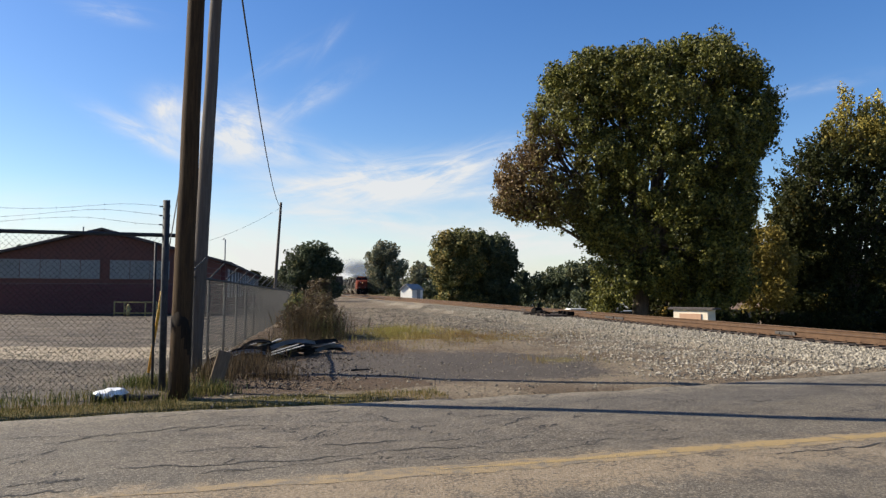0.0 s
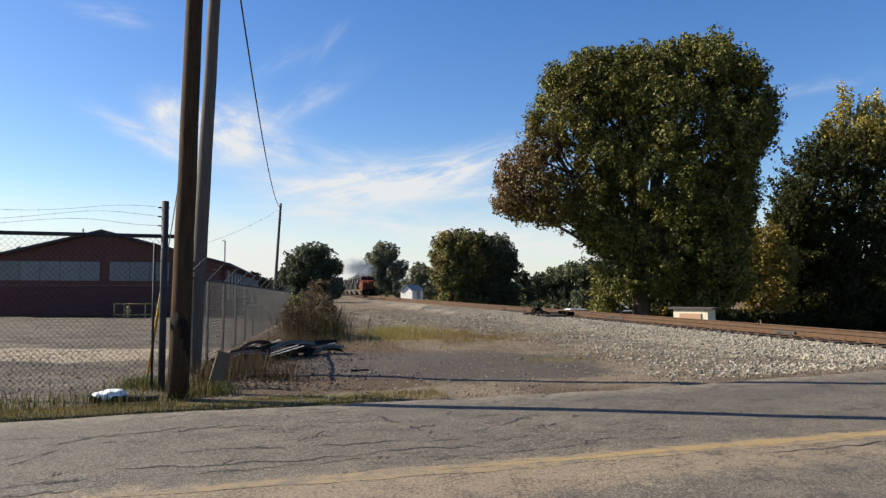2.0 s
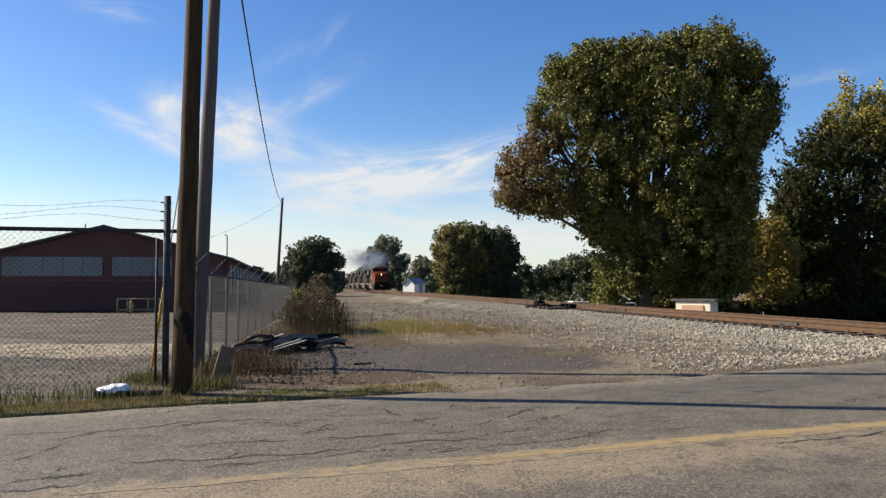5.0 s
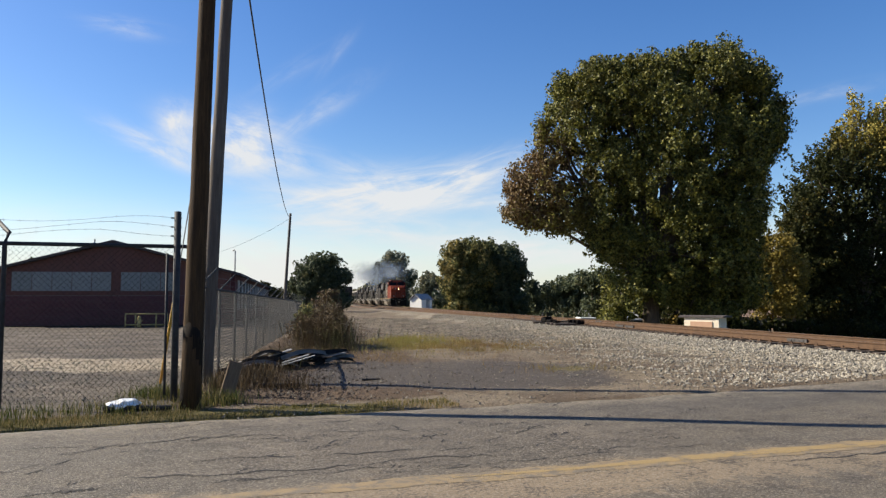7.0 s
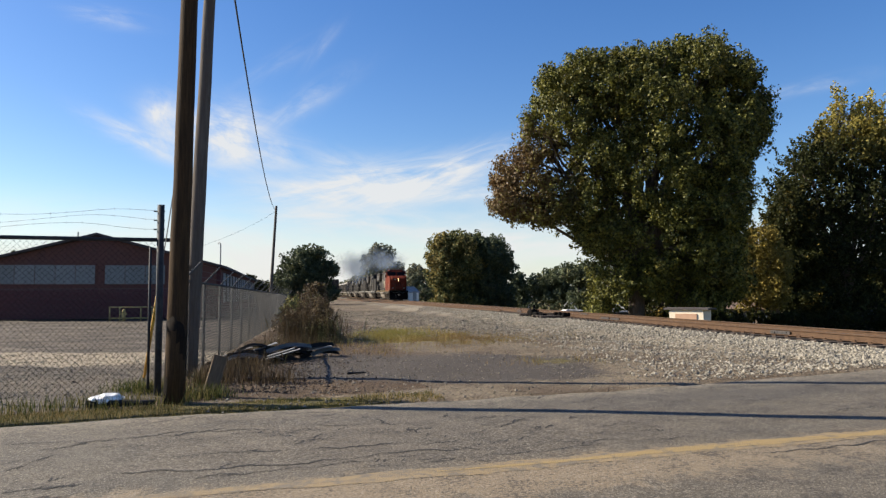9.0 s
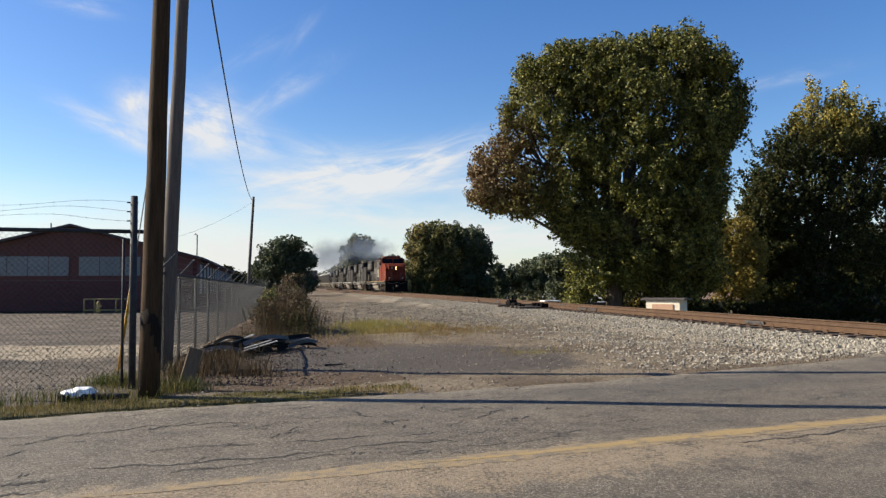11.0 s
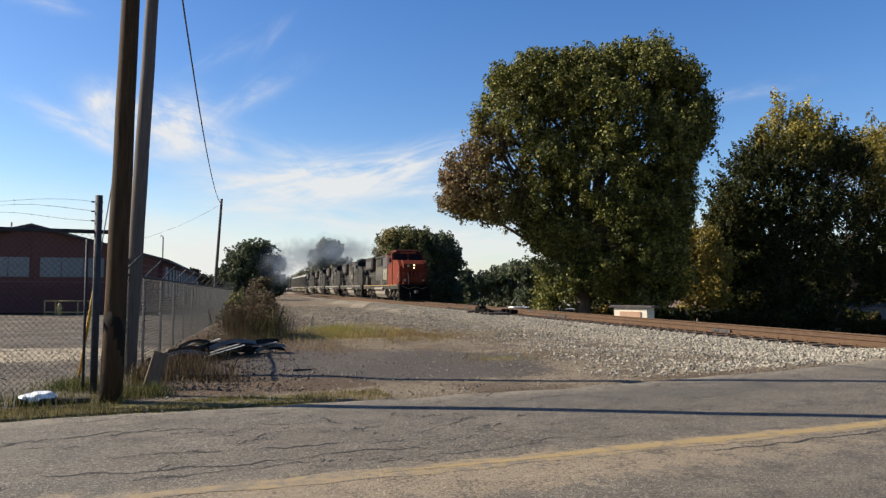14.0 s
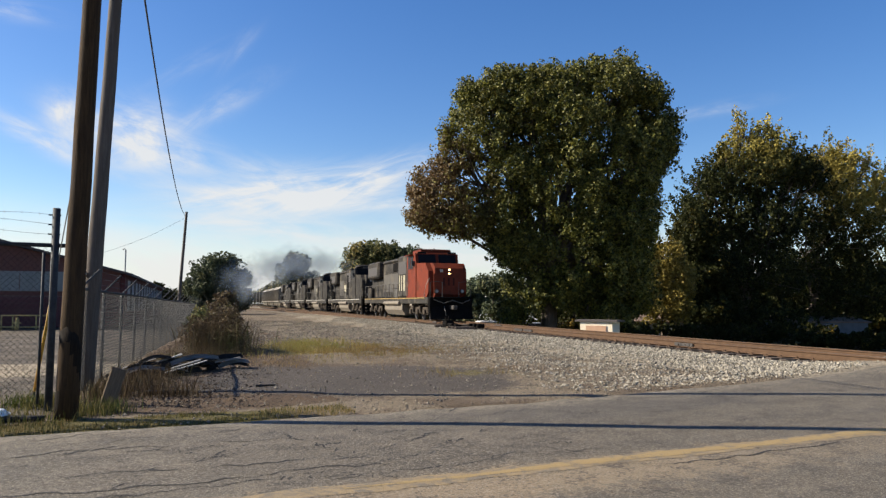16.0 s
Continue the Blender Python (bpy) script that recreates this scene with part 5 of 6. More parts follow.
blades("tall_weeds", np.concatenate((spot(G, 1500, -5.0, 23.6, 0.5, 0.8), spot(G, 900, -5.6, 26, 0.4, 1.2), spot(G, 700, -6.6, 31, 0.4, 1.5))), 1.15, 0.004, M_LEAF_DRY, 96, "tall dry brown stalks along the fence", "weeds", 0.25)


def bush(x, y, lobes, count, size, seed, mat, label):
    b = thing("bush", pose(x, y, at_ground(x, y)), label, "bush")
    bm = bmesh.new()
    rng = random.Random(seed)
    for i in range(26):
        l = lobes[i % len(lobes)]
        limb(bm, (rng.uniform(-0.4, 0.4), rng.uniform(-0.4, 0.4), -0.05), (l[0] + rng.uniform(-1, 1) * l[3], l[1] + rng.uniform(-1, 1) * l[4], l[2] + l[5] * rng.uniform(0, 1.15)), 0.014, 0.004, seed + i, 0.15, 4)
    part("stem", bm, M_BARK, b)
    v, f = leaf_cloud(lobes, count, size, seed, 0.2, 20, 0.2)
    v[:, 2] = np.maximum(v[:, 2], 0.02)
    tagged(raw("foliage", v.tolist(), f.tolist(), mat, b), kind="stuff")


bush(-5.1, 23.5, [(0.1, 0, 0.75, 0.9, 0.9, 0.7), (-0.6, 0.2, 0.6, 0.7, 0.7, 0.55), (0.2, 0.6, 1.1, 0.55, 0.5, 0.5), (-0.2, 1.5, 0.9, 0.7, 0.8, 0.7), (0.4, -0.4, 0.4, 0.7, 0.6, 0.4)], 12000, 0.055, 101, M_LEAF_DRY, "tall dry brown bush against the fence")
bush(-5.9, 24.8, [(0, 0, 0.8, 0.5, 0.6, 0.6), (-0.2, 0.8, 0.9, 0.5, 0.6, 0.6)], 4000, 0.09, 102, M_LEAF_GREEN, "green weeds climbing the fence")
bush(-7.1, 33, [(0, 0, 1.0, 0.9, 1.0, 0.9), (0.2, 0.4, 1.7, 0.5, 0.5, 0.45)], 5000, 0.1, 103, M_LEAF_DRY, "tall dry brown bush against the fence")


# ---- train ----
M_ORANGE = material("red_orange_loco_paint", (0.105, 0.020, 0.010), (0.155, 0.032, 0.015), 2, 0.65, 0.05, 30, spec=0.1, stain=(0.058, 0.020, 0.012), stain_scale=1.3, stain_low=0.47)
M_ROOF_RED = material("sooty_red_roof_paint", (0.030, 0.009, 0.007), (0.060, 0.018, 0.012), 2, 0.7, 0.05, spec=0.1)
M_CAB_GLASS = material("dark_cab_glass", (0.006, 0.006, 0.007), (0.012, 0.012, 0.013), 2, 0.35, 0.0, spec=0.08)
M_LOGO = material("dirty_cream_lettering", (0.21, 0.19, 0.13), (0.33, 0.30, 0.21), 3, 0.7, 0.05)
M_BLACK = material("black_loco_paint", (0.016, 0.015, 0.014), (0.058, 0.053, 0.047), 2.5, 0.75, 0.05, 30, spec=0.06, stain=(0.125, 0.105, 0.080), stain_scale=0.9, stain_low=0.5)
M_GREY_PAINT = material("grey_loco_paint", (0.052, 0.049, 0.044), (0.100, 0.093, 0.082), 2, 0.7, 0.05, 30, spec=0.1, stain=(0.105, 0.088, 0.066), stain_scale=0.9)
M_LOCO_WHITE = material("dirty_white_paint", (0.25, 0.235, 0.20), (0.37, 0.35, 0.31), 2, 0.6, 0.05)
M_DUST = material("dusty_tank_steel", (0.095, 0.078, 0.058), (0.190, 0.160, 0.120), 2, 0.75, 0.1, 30)
M_TRUCK = material("dusty_dark_cast_steel", (0.022, 0.018, 0.015), (0.085, 0.068, 0.052), 4, 0.85, 0.2, spec=0.1)
M_HOPPER = material("tan_hopper_paint", (0.13, 0.112, 0.084), (0.20, 0.175, 0.135), 1.5, 0.65, 0.05, 25, stain=(0.200, 0.144, 0.096), stain_scale=0.8, stain_low=0.55)
M_BOXCAR = material("brown_boxcar_paint", (0.13, 0.05, 0.03), (0.22, 0.09, 0.055), 1.5, 0.7, 0.05, 25)
M_PILOT = material("sooty_black_steel", (0.0035, 0.0032, 0.003), (0.010, 0.009, 0.008), 4, 0.85, 0.1, spec=0.04)
M_LAMP = glow_material("headlight_glow", (1.0, 0.58, 0.22), 3.2)


def pair(name, x0, x1, y0, y1, z0, z1, mat, parent, bevel=0.0):
    """Two like pieces, one on each side of a vehicle."""
    part(name, box(bmesh.new(), x0, x1, -y1, -y0, z0, z1, bevel), mat, parent)
    part(name, box(bmesh.new(), x0, x1, y0, y1, z0, z1, bevel), mat, parent)


def loco_truck(loco, x, mats=None):
    t = part("truck_frame", box(box(box(bmesh.new(), x - 2.2, x + 2.2, -1.22, -1.06, 0.42, 0.86, 0.05), x - 2.2, x + 2.2, 1.06, 1.22, 0.42, 0.86, 0.05), x - 0.4, x + 0.4, -1.1, 1.1, 0.5, 0.95), M_TRUCK, loco, "dusty cast steel truck")
    for dx in (-1.75, 0.0, 1.75):
        bm = tube(bmesh.new(), [(0, -0.95, 0), (0, 0.95, 0)], 0.09, 8)
        for y0, y1 in ((-0.85, -0.70), (0.70, 0.85)):
            tube(bm, [(0, y0, 0), (0, y1, 0)], 0.53, 20)
        axle = part("wheelset", bm, M_DARK_IRON, loco)
        axle.location = (x + dx, 0, 0.53)
        pair("journal_box", x + dx - 0.2, x + dx + 0.2, 1.2, 1.36, 0.36, 0.72, M_TRUCK, loco, 0.04)
    for dx in (-0.9, 0.9):
        for y in (-1.3, 1.3):
            part("spring", tube(bmesh.new(), [(x + dx, y, 0.5), (x + dx, y, 0.95)], 0.12, 8), M_TRUCK, loco)
    part("brake_cylinder", tube(bmesh.new(), [(x - 1.5, -1.34, 0.98), (x - 0.9, -1.34, 0.98)], 0.12, 8), M_DUST, loco)


def handrail(loco, x0, x1, y, z, posts, mat):
    bm = tube(bmesh.new(), [(x0, y, z + 1.05), (x1, y, z + 1.05)], 0.02, 6)
    for i in range(posts + 1):
        x = x0 + (x1 - x0) * i / posts
        tube(bm, [(x, y, z), (x, y, z + 1.06)], 0.022, 6)
    part("handrail", bm, mat, loco)


def locomotive(label, cab_mat, hood_mat, rail_mat, lead):
    """Six-axle diesel. x forward, z up from the rail head; 22.2 m over the couplers."""
    l = thing("locomotive", pose(0, 0, 0), label, "locomotive", "locomotives of the train")
    part("underframe", box(bmesh.new(), -10.6, 9.85, -1.48, 1.48, 1.08, 1.5, 0.03), hood_mat, l)
    pair("sill_stripe", -10.4, 9.2, 1.5, 1.512, 1.425, 1.48, M_SILL if lead else M_LOCO_WHITE, l)
    tank = bmesh.new()
    outline = ((-1.42, 0.62), (-1.15, 0.25), (1.15, 0.25), (1.42, 0.62), (1.42, 1.04), (-1.42, 1.04))
    a = [tank.verts.new((-2.6, u, v)) for u, v in outline]
    b = [tank.verts.new((3.0, u, v)) for u, v in outline]
    tank.faces.new(a), tank.faces.new(b[::-1])
    for i in range(6):
        tank.faces.new((a[i], b[i], b[(i + 1) % 6], a[(i + 1) % 6]))
    bmesh.ops.recalc_face_normals(tank, faces=tank.faces[:])
    part("fuel_tank", tank, M_DUST, l, "dusty grey fuel tank")
    for x in (-6.9, 6.7):
        loco_truck(l, x)
    # long hood with its bulges
    part("long_hood", box(bmesh.new(), -9.9, 4.6, -0.95, 0.95, 1.5, 4.32, 0.10), hood_mat, l)
    part("radiator", box(bmesh.new(), -9.6, -5.4, -1.42, 1.42, 3.15, 4.55, 0.14), hood_mat, l)
    pair("radiator_grille", -9.3, -5.7, 1.40, 1.44, 3.4, 4.1, M_DARK_IRON, l)
    part("fan_hood", box(bmesh.new(), -5.2, 1.0, -1.05, 1.05, 4.25, 4.52, 0.1), hood_mat, l)
    for x in (-8.6, -7.5, -6.4):
        part("roof_fan", tube(bmesh.new(), [(x, 0, 4.53), (x, 0, 4.66)], 0.55, 16), M_DARK_IRON, l)
    part("exhaust_stack", box(bmesh.new(), -1.4, -0.5, -0.35, 0.35, 4.5, 4.72, 0.04), M_DARK_IRON, l)
    part("blower_duct", box(bmesh.new(), 1.6, 4.6, -1.44, 1.44, 1.5, 4.52, 0.12), hood_mat, l)
    pair("intake_grille", 2.0, 4.2, 1.42, 1.46, 3.2, 4.1, M_DARK_IRON, l)
    for i in range(10):
        x = -5.0 + i * 0.65
        pair("hood_door", x, x + 0.6, 0.955, 0.975, 1.7, 3.7, hood_mat, l)
    if lead:
        for x0, x1, z0, z1 in ((3.45, 3.95, 2.0, 3.1), (2.85, 3.1, 2.0, 3.1), (2.2, 2.45, 2.0, 3.1)):
            part("logo_bar", slab(x0, x1, -1.468, -1.455, z0, z1), M_LOGO, l, "cream shape painted on the hood")
        part("roof_grille", slab(-1.6, 1.4, -1.03, -1.0, 3.55, 4.2), M_PILOT, l, "black intake grille")
        part("grey_panel", slab(-4.9, 1.5, -0.995, -0.978, 2.0, 3.4), M_GREY_PAINT, l, "dull grey hood side")
    else:
        part("logo_bar", slab(-2.4, -0.2, -0.99, -0.978, 2.3, 3.0), M_LOGO, l, "dirty cream painted band on the hood")
        part("end_door", slab(9.69, 9.72, -0.35, 0.35, 1.7, 3.0), M_GREY_PAINT, l)
        # Flat black slabs paint the shade of open doorways.
        for x in (-9.2, 2.2):
            part("opening_shade", slab(x, x + 0.9, -1.47, -1.445, 1.9, 3.9), M_PILOT, l, "black slab painting the shade of an open hood doorway")
        part("grey_panel", slab(-5.0, -2.6, -0.995, -0.978, 1.9, 3.5), M_GREY_PAINT, l, "dull grey hood side")
    for x in (-4.6, -3.3, -2.0, -0.7, 0.6):
        for z in (2.0, 2.25, 2.5):
            part("louvre", slab(x - 0.22, x + 0.22, -1.0, -0.976, z, z + 0.12), M_DARK_IRON, l)
    part("equipment_box", box(bmesh.new(), -9.9, -8.6, -1.35, -0.95, 1.5, 2.4, 0.04), hood_mat, l)
    part("walkway_box", box(bmesh.new(), 0.2, 1.4, -1.4, -0.98, 1.5, 2.15, 0.04), M_GREY_PAINT, l)
    part("air_reservoir", tube(bmesh.new(), [(-2.4, -1.5, 1.12), (2.6, -1.5, 1.12)], 0.14, 10), M_DUST, l)
    part("roof_antenna", tube(bmesh.new(), [(5.2, 0.3, 4.74), (5.2, 0.3, 4.95)], 0.05, 8), M_DARK_IRON, l)
    # cab
    cab = prism(bmesh.new(), ((4.6, 1.5), (7.0, 1.5), (7.0, 3.72), (6.82, 4.46), (6.5, 4.74), (4.6, 4.74)), -1.5, 1.5)
    bmesh.ops.bevel(cab, geom=[e for e in cab.edges if abs(e.verts[0].co.z - e.verts[1].co.z) < 0.01 and e.verts[0].co.z > 4.6 and abs(e.verts[0].co.y - e.verts[1].co.y) < 0.01], offset=0.42, segments=3, affect="EDGES")
    body = part("cab", cab, cab_mat, l, "red-orange cab" if lead else "black cab")
    part("cab_roof", prism(bmesh.new(), ((4.55, 4.735), (6.5, 4.735), (6.62, 4.66), (6.66, 4.70), (6.52, 4.79), (4.55, 4.79)), -1.05, 1.05), M_ROOF_RED if lead else M_BLACK, body, "sooty roof panel")
    for y0, y1 in ((-1.32, -0.10), (0.10, 1.32)):
        part("windscreen", prism(bmesh.new(), ((7.0, 3.80), (7.03, 3.80), (6.865, 4.40), (6.835, 4.40)), y0, y1), M_CAB_GLASS, body)
    part("windscreen_frame", prism(bmesh.new(), ((7.0, 3.74), (7.05, 3.74), (7.05, 3.80), (7.0, 3.80)), -1.4, 1.4), M_ROOF_RED if lead else M_BLACK, body)
    for y in (-1.52, 1.50):
        part("side_window", slab(5.0, 6.3, y, y + 0.02, 3.45, 4.3), M_CAB_GLASS, body)
        part("window_frame", box(box(slab(4.95, 6.35, y - 0.005, y + 0.022, 4.3, 4.35), 4.95, 6.35, y - 0.005, y + 0.022, 3.40, 3.45), 5.62, 5.68, y - 0.005, y + 0.022, 3.45, 4.3), cab_mat, body)
    part("sun_visor", slab(4.9, 6.4, -1.75, -1.5, 4.36, 4.40), cab_mat, body)
    part("cab_door", slab(4.72, 4.92, -1.515, -1.5, 1.6, 3.5), hood_mat, body)
    # nose, drawn in towards its front, with sloping shoulders
    nose = bmesh.new()
    shape = ((7.0, 1.5), (9.5, 1.5), (9.7, 1.68), (9.68, 3.36), (9.3, 3.70), (7.0, 3.80))
    prism(nose, shape, -1.45, 1.45)
    bmesh.ops.bevel(nose, geom=[e for e in nose.edges if abs(e.verts[0].co.y - e.verts[1].co.y) < 0.01 and min(e.verts[0].co.x, e.verts[1].co.x) > 7.05], offset=0.36, segments=2, affect="EDGES")
    for v in nose.verts:
        v.co.y *= 1 - 0.13 * max(0.0, min(1.0, (v.co.x - 7.0) / 2.7))
    nose_ob = part("nose", nose, cab_mat, l, "red-orange nose" if lead else "black nose")
    for z in (3.02, 3.26):
        if lead:
            part("headlight_rim", tube(bmesh.new(), [(9.5, 0, z), (9.715, 0, z)], 0.115, 12), M_DARK_IRON, nose_ob)
            part("headlight", tube(bmesh.new(), [(9.71, 0, z), (9.73, 0, z)], 0.062, 12), M_LAMP, nose_ob, "lit yellow headlight")
    for y in (-0.85, 0.85):
        part("ditch_light_rim", tube(bmesh.new(), [(9.62, y, 1.88), (9.80, y, 1.88)], 0.13, 12), M_DARK_IRON, nose_ob)
        part("ditch_light", tube(bmesh.new(), [(9.80, y, 1.88), (9.82, y, 1.88)], 0.095, 12), M_LOCO_WHITE, nose_ob)
    part("nose_door", slab(9.69, 9.715, -1.02, -0.42, 1.75, 3.0), cab_mat, nose_ob)
    for y in (-0.36, -0.03, 0.30):
        part("logo_bar", slab(9.69, 9.712, y - 0.06, y + 0.06, 2.25, 2.75), M_ROOF_RED if lead else M_LOCO_WHITE, nose_ob)
    part("number_plate", slab(9.69, 9.715, -0.62, -0.42, 3.1, 3.28), M_LOCO_WHITE, nose_ob, "small pale plate beside the lamps")
    for y in (-1.05, 1.05):
        part("number_board", slab(6.87, 6.9, y - 0.3, y + 0.3, 4.46, 4.58), M_CAB_GLASS, body)
    # pilot, plough, steps, coupler
    part("pilot", box(bmesh.new(), 9.85, 10.1, -1.44, 1.44, 0.35, 1.5, 0.06), M_PILOT, l)
    plough = prism(bmesh.new(), ((10.1, 0.12), (10.62, 0.12), (10.3, 0.95), (10.1, 0.95)), -1.4, 0.0)
    prism(plough, ((10.1, 0.12), (10.62, 0.12), (10.3, 0.95), (10.1, 0.95)), 0.0, 1.4)
    for v in plough.verts:
        if v.co.x > 10.15:
            v.co.x -= 0.28 * abs(v.co.y) / 1.4
    part("snow_plough", plough, M_PILOT, l, "black snow plough")
    for x in (10.2, -11.1):
        part("coupler", box(bmesh.new(), x, x + 0.8, -0.14, 0.14, 0.72, 0.98, 0.04), M_DARK_IRON, l)
    part("anticlimber", box(bmesh.new(), 9.85, 10.28, -1.2, 1.2, 1.40, 1.52, 0.04), M_PILOT, l)
    for sx, x in ((1, 9.55), (-1, -10.1)):
        for y in (-1.45, 1.25):
            bm = bmesh.new()
            for k in range(4):
                box(bm, x - 0.35, x + 0.35, y, y + 0.2, 0.4 + k * 0.3, 0.43 + k * 0.3)
            part("steps", bm, M_TRUCK, l)
    for y in (-1.46, 1.46):
        handrail(l, -10.3, 4.5, y, 1.5, 11, rail_mat)
    for y0, y1 in ((-1.35, -0.55), (0.55, 1.35)):
        bm = tube(bmesh.new(), [(10.0, y0, 1.5), (10.0, y0, 2.45), (9.98, (y0 + y1) / 2, 2.5), (10.0, y1, 2.45), (10.0, y1, 1.5)], 0.02, 6)
        part("nose_handrail", bm, M_GREY_PAINT, l)
    part("grab_rail", tube(bmesh.new(), [(9.0, -1.46, 1.5), (9.3, -1.46, 2.2), (9.95, -1.4, 2.7)], 0.022, 6), M_LOCO_WHITE if lead else rail_mat, l)
    part("air_hose", tube(bmesh.new(), [(10.3, -0.5, 0.9), (10.55, -0.5, 0.6), (10.5, -0.45, 0.35)], 0.03, 6), M_WIRE, l)
    part("mu_cable", tube(bmesh.new(), [(10.3, -1.2, 1.35), (10.45, -0.6, 1.12), (10.45, 0.0, 1.3), (10.45, 0.6, 1.12), (10.3, 1.2, 1.35)], 0.03, 6), M_GREY_PAINT, l)
    part("horn", tube(tube(bmesh.new(), [(5.6, -0.2, 4.72), (6.2, -0.2, 4.72)], 0.03, 8, 0.1), [(5.6, 0.05, 4.72), (6.1, 0.05, 4.72)], 0.03, 8, 0.09), M_DARK_IRON, l)
    part("mirror", slab(6.75, 6.8, -1.72, -1.52, 3.6, 3.95), M_DARK_IRON, l)
    return l


def car_truck(car, x):
    part("truck_frame", box(box(bmesh.new(), x - 1.2, x + 1.2, -1.12, -0.98, 0.38, 0.72, 0.05), x - 1.2, x + 1.2, 0.98, 1.12, 0.38, 0.72, 0.05), M_TRUCK, car)
    for dx in (-0.88, 0.88):
        bm = tube(bmesh.new(), [(x + dx, -0.95, 0.46), (x + dx, 0.95, 0.46)], 0.08, 8)
        for y0, y1 in ((-0.85, -0.70), (0.70, 0.85)):
            tube(bm, [(x + dx, y0, 0.46), (x + dx, y1, 0.46)], 0.46, 16)
        part("wheelset", bm, M_DARK_IRON, car)


def hopper_car(mat, label):
    c = thing("hopper_car", pose(0, 0, 0), label, "freight car", "cars of the train")
    shell = bmesh.new()
    outline = ((-1.5, 1.5), (-1.55, 3.9), (-0.9, 4.5), (0.9, 4.5), (1.55, 3.9), (1.5, 1.5))
    rings = []
    for x in (-8.2, 8.2):
        rings.append([shell.verts.new((x, u, v)) for u, v in outline])
    for i in range(5):
        shell.faces.new((rings[0][i], rings[0][i + 1], rings[1][i + 1], rings[1][i]))
    shell.faces.new(rings[0]), shell.faces.new(rings[1][::-1]), shell.faces.new((rings[0][0], rings[1][0], rings[1][5], rings[0][5]))
    bmesh.ops.recalc_face_normals(shell, faces=shell.faces[:])
    part("body", shell, mat, c)
    for x in (-5.4, 0, 5.4):
        part("hopper_bay", prism(bmesh.new(), ((x - 2.4, 1.5), (x + 2.4, 1.5), (x + 0.7, 0.45), (x - 0.7, 0.45)), -1.2, 1.2), mat, c)
    for i in range(13):
        x = -8.1 + i * 1.35
        pair("rib", x - 0.06, x + 0.06, 1.5, 1.64, 1.5, 3.9, mat, c)
    pair("side_sill", -8.8, 8.8, 1.4, 1.6, 1.25, 1.5, mat, c)
    for x in (8.2, -9.0):
        part("end_platform", slab(x, x + 0.8, -1.4, 1.4, 1.15, 1.3), M_TRUCK, c)
    part("hatch", box(bmesh.new(), -7.5, 7.5, -0.35, 0.35, 4.48, 4.62, 0.03), mat, c)
    for x in (8.9, -9.5):
        part("coupler", slab(x, x + 0.6, -0.12, 0.12, 0.72, 0.95), M_DARK_IRON, c)
    for x in (-6.6, 6.6):
        car_truck(c, x)
    return c


def box_car(mat, label, group):
    c = thing("box_car", pose(0, 0, 0), label, "freight car", group)
    part("body", box(bmesh.new(), -7.6, 7.6, -1.5, 1.5, 1.1, 4.3, 0.06), mat, c)
    for i in range(15):
        x = -7.4 + i * 1.05
        pair("rib", x - 0.05, x + 0.05, 1.5, 1.56, 1.2, 4.2, mat, c)
    pair("door", -1.5, 1.5, 1.5, 1.6, 1.2, 4.1, mat, c)
    for x in (7.6, -8.3):
        part("coupler", slab(x, x + 0.7, -0.12, 0.12, 0.72, 0.95), M_DARK_IRON, c)
    for x in (-5.6, 5.6):
        car_truck(c, x)
    return c


def tank_car(mat, label, group):
    c = thing("tank_car", pose(0, 0, 0), label, "freight car", group)
    part("tank", tube(bmesh.new(), [(-7.4, 0, 2.75), (-7.0, 0, 2.75), (7.0, 0, 2.75), (7.4, 0, 2.75)], 1.45, 24), mat, c, smooth=False)
    part("dome", tube(bmesh.new(), [(0, 0, 4.1), (0, 0, 4.5)], 0.5, 14), mat, c)
    part("underframe", slab(-7.9, 7.9, -0.5, 0.5, 1.0, 1.35), M_TRUCK, c)
    part("ladder", box(slab(-0.3, -0.25, -1.5, -1.42, 1.2, 4.2), 0.25, 0.3, -1.5, -1.42, 1.2, 4.2), M_TRUCK, c)
    for x in (-5.6, 5.6):
        car_truck(c, x)
    return c


lead_loco = locomotive("dusty diesel locomotive with red-orange cab and black hood", M_ORANGE, M_BLACK, M_GREY_PAINT, True)
second_loco = locomotive("dusty black diesel locomotive with pale bands", M_BLACK, M_BLACK, M_GREY_PAINT, False)
first_hopper = hopper_car(M_HOPPER, "tan ribbed covered hopper car")
TRAIN = [(lead_loco, 0.0), (second_loco, -22.3)]
for i in range(3):
    TRAIN.append((copy_thing(second_loco, pose(0, 0, 0)), -22.3 * (i + 2)))
back = -22.3 * 4 - 11.2
TRAIN.append((first_hopper, back - 9.6))
for i in range(2):
    TRAIN.append((copy_thing(first_hopper, pose(0, 0, 0)), back - 9.6 - 19.2 * (i + 1)))
first_box = box_car(M_BLACK, "dark dusty box car of the train", "cars of the train")
TRAIN.append((first_box, back - 66.4))
for i in range(3):
    TRAIN.append((copy_thing(first_box, pose(0, 0, 0)), back - 66.4 - 16.8 * (i + 1)))

# cars left standing on the siding
SIDING_WAY = Vector((math.cos(radians(TRACK_TURN + 3.6)), math.sin(radians(TRACK_TURN + 3.6)), 0))


def on_siding(ob, back_by):
    p = Vector((track_x(48), 48, 0)) - SIDING_WAY * back_by
    ob.matrix_world = pose(p.x, p.y, RAIL_TOP - 0.02, 0, 0, TRACK_TURN + 3.6)


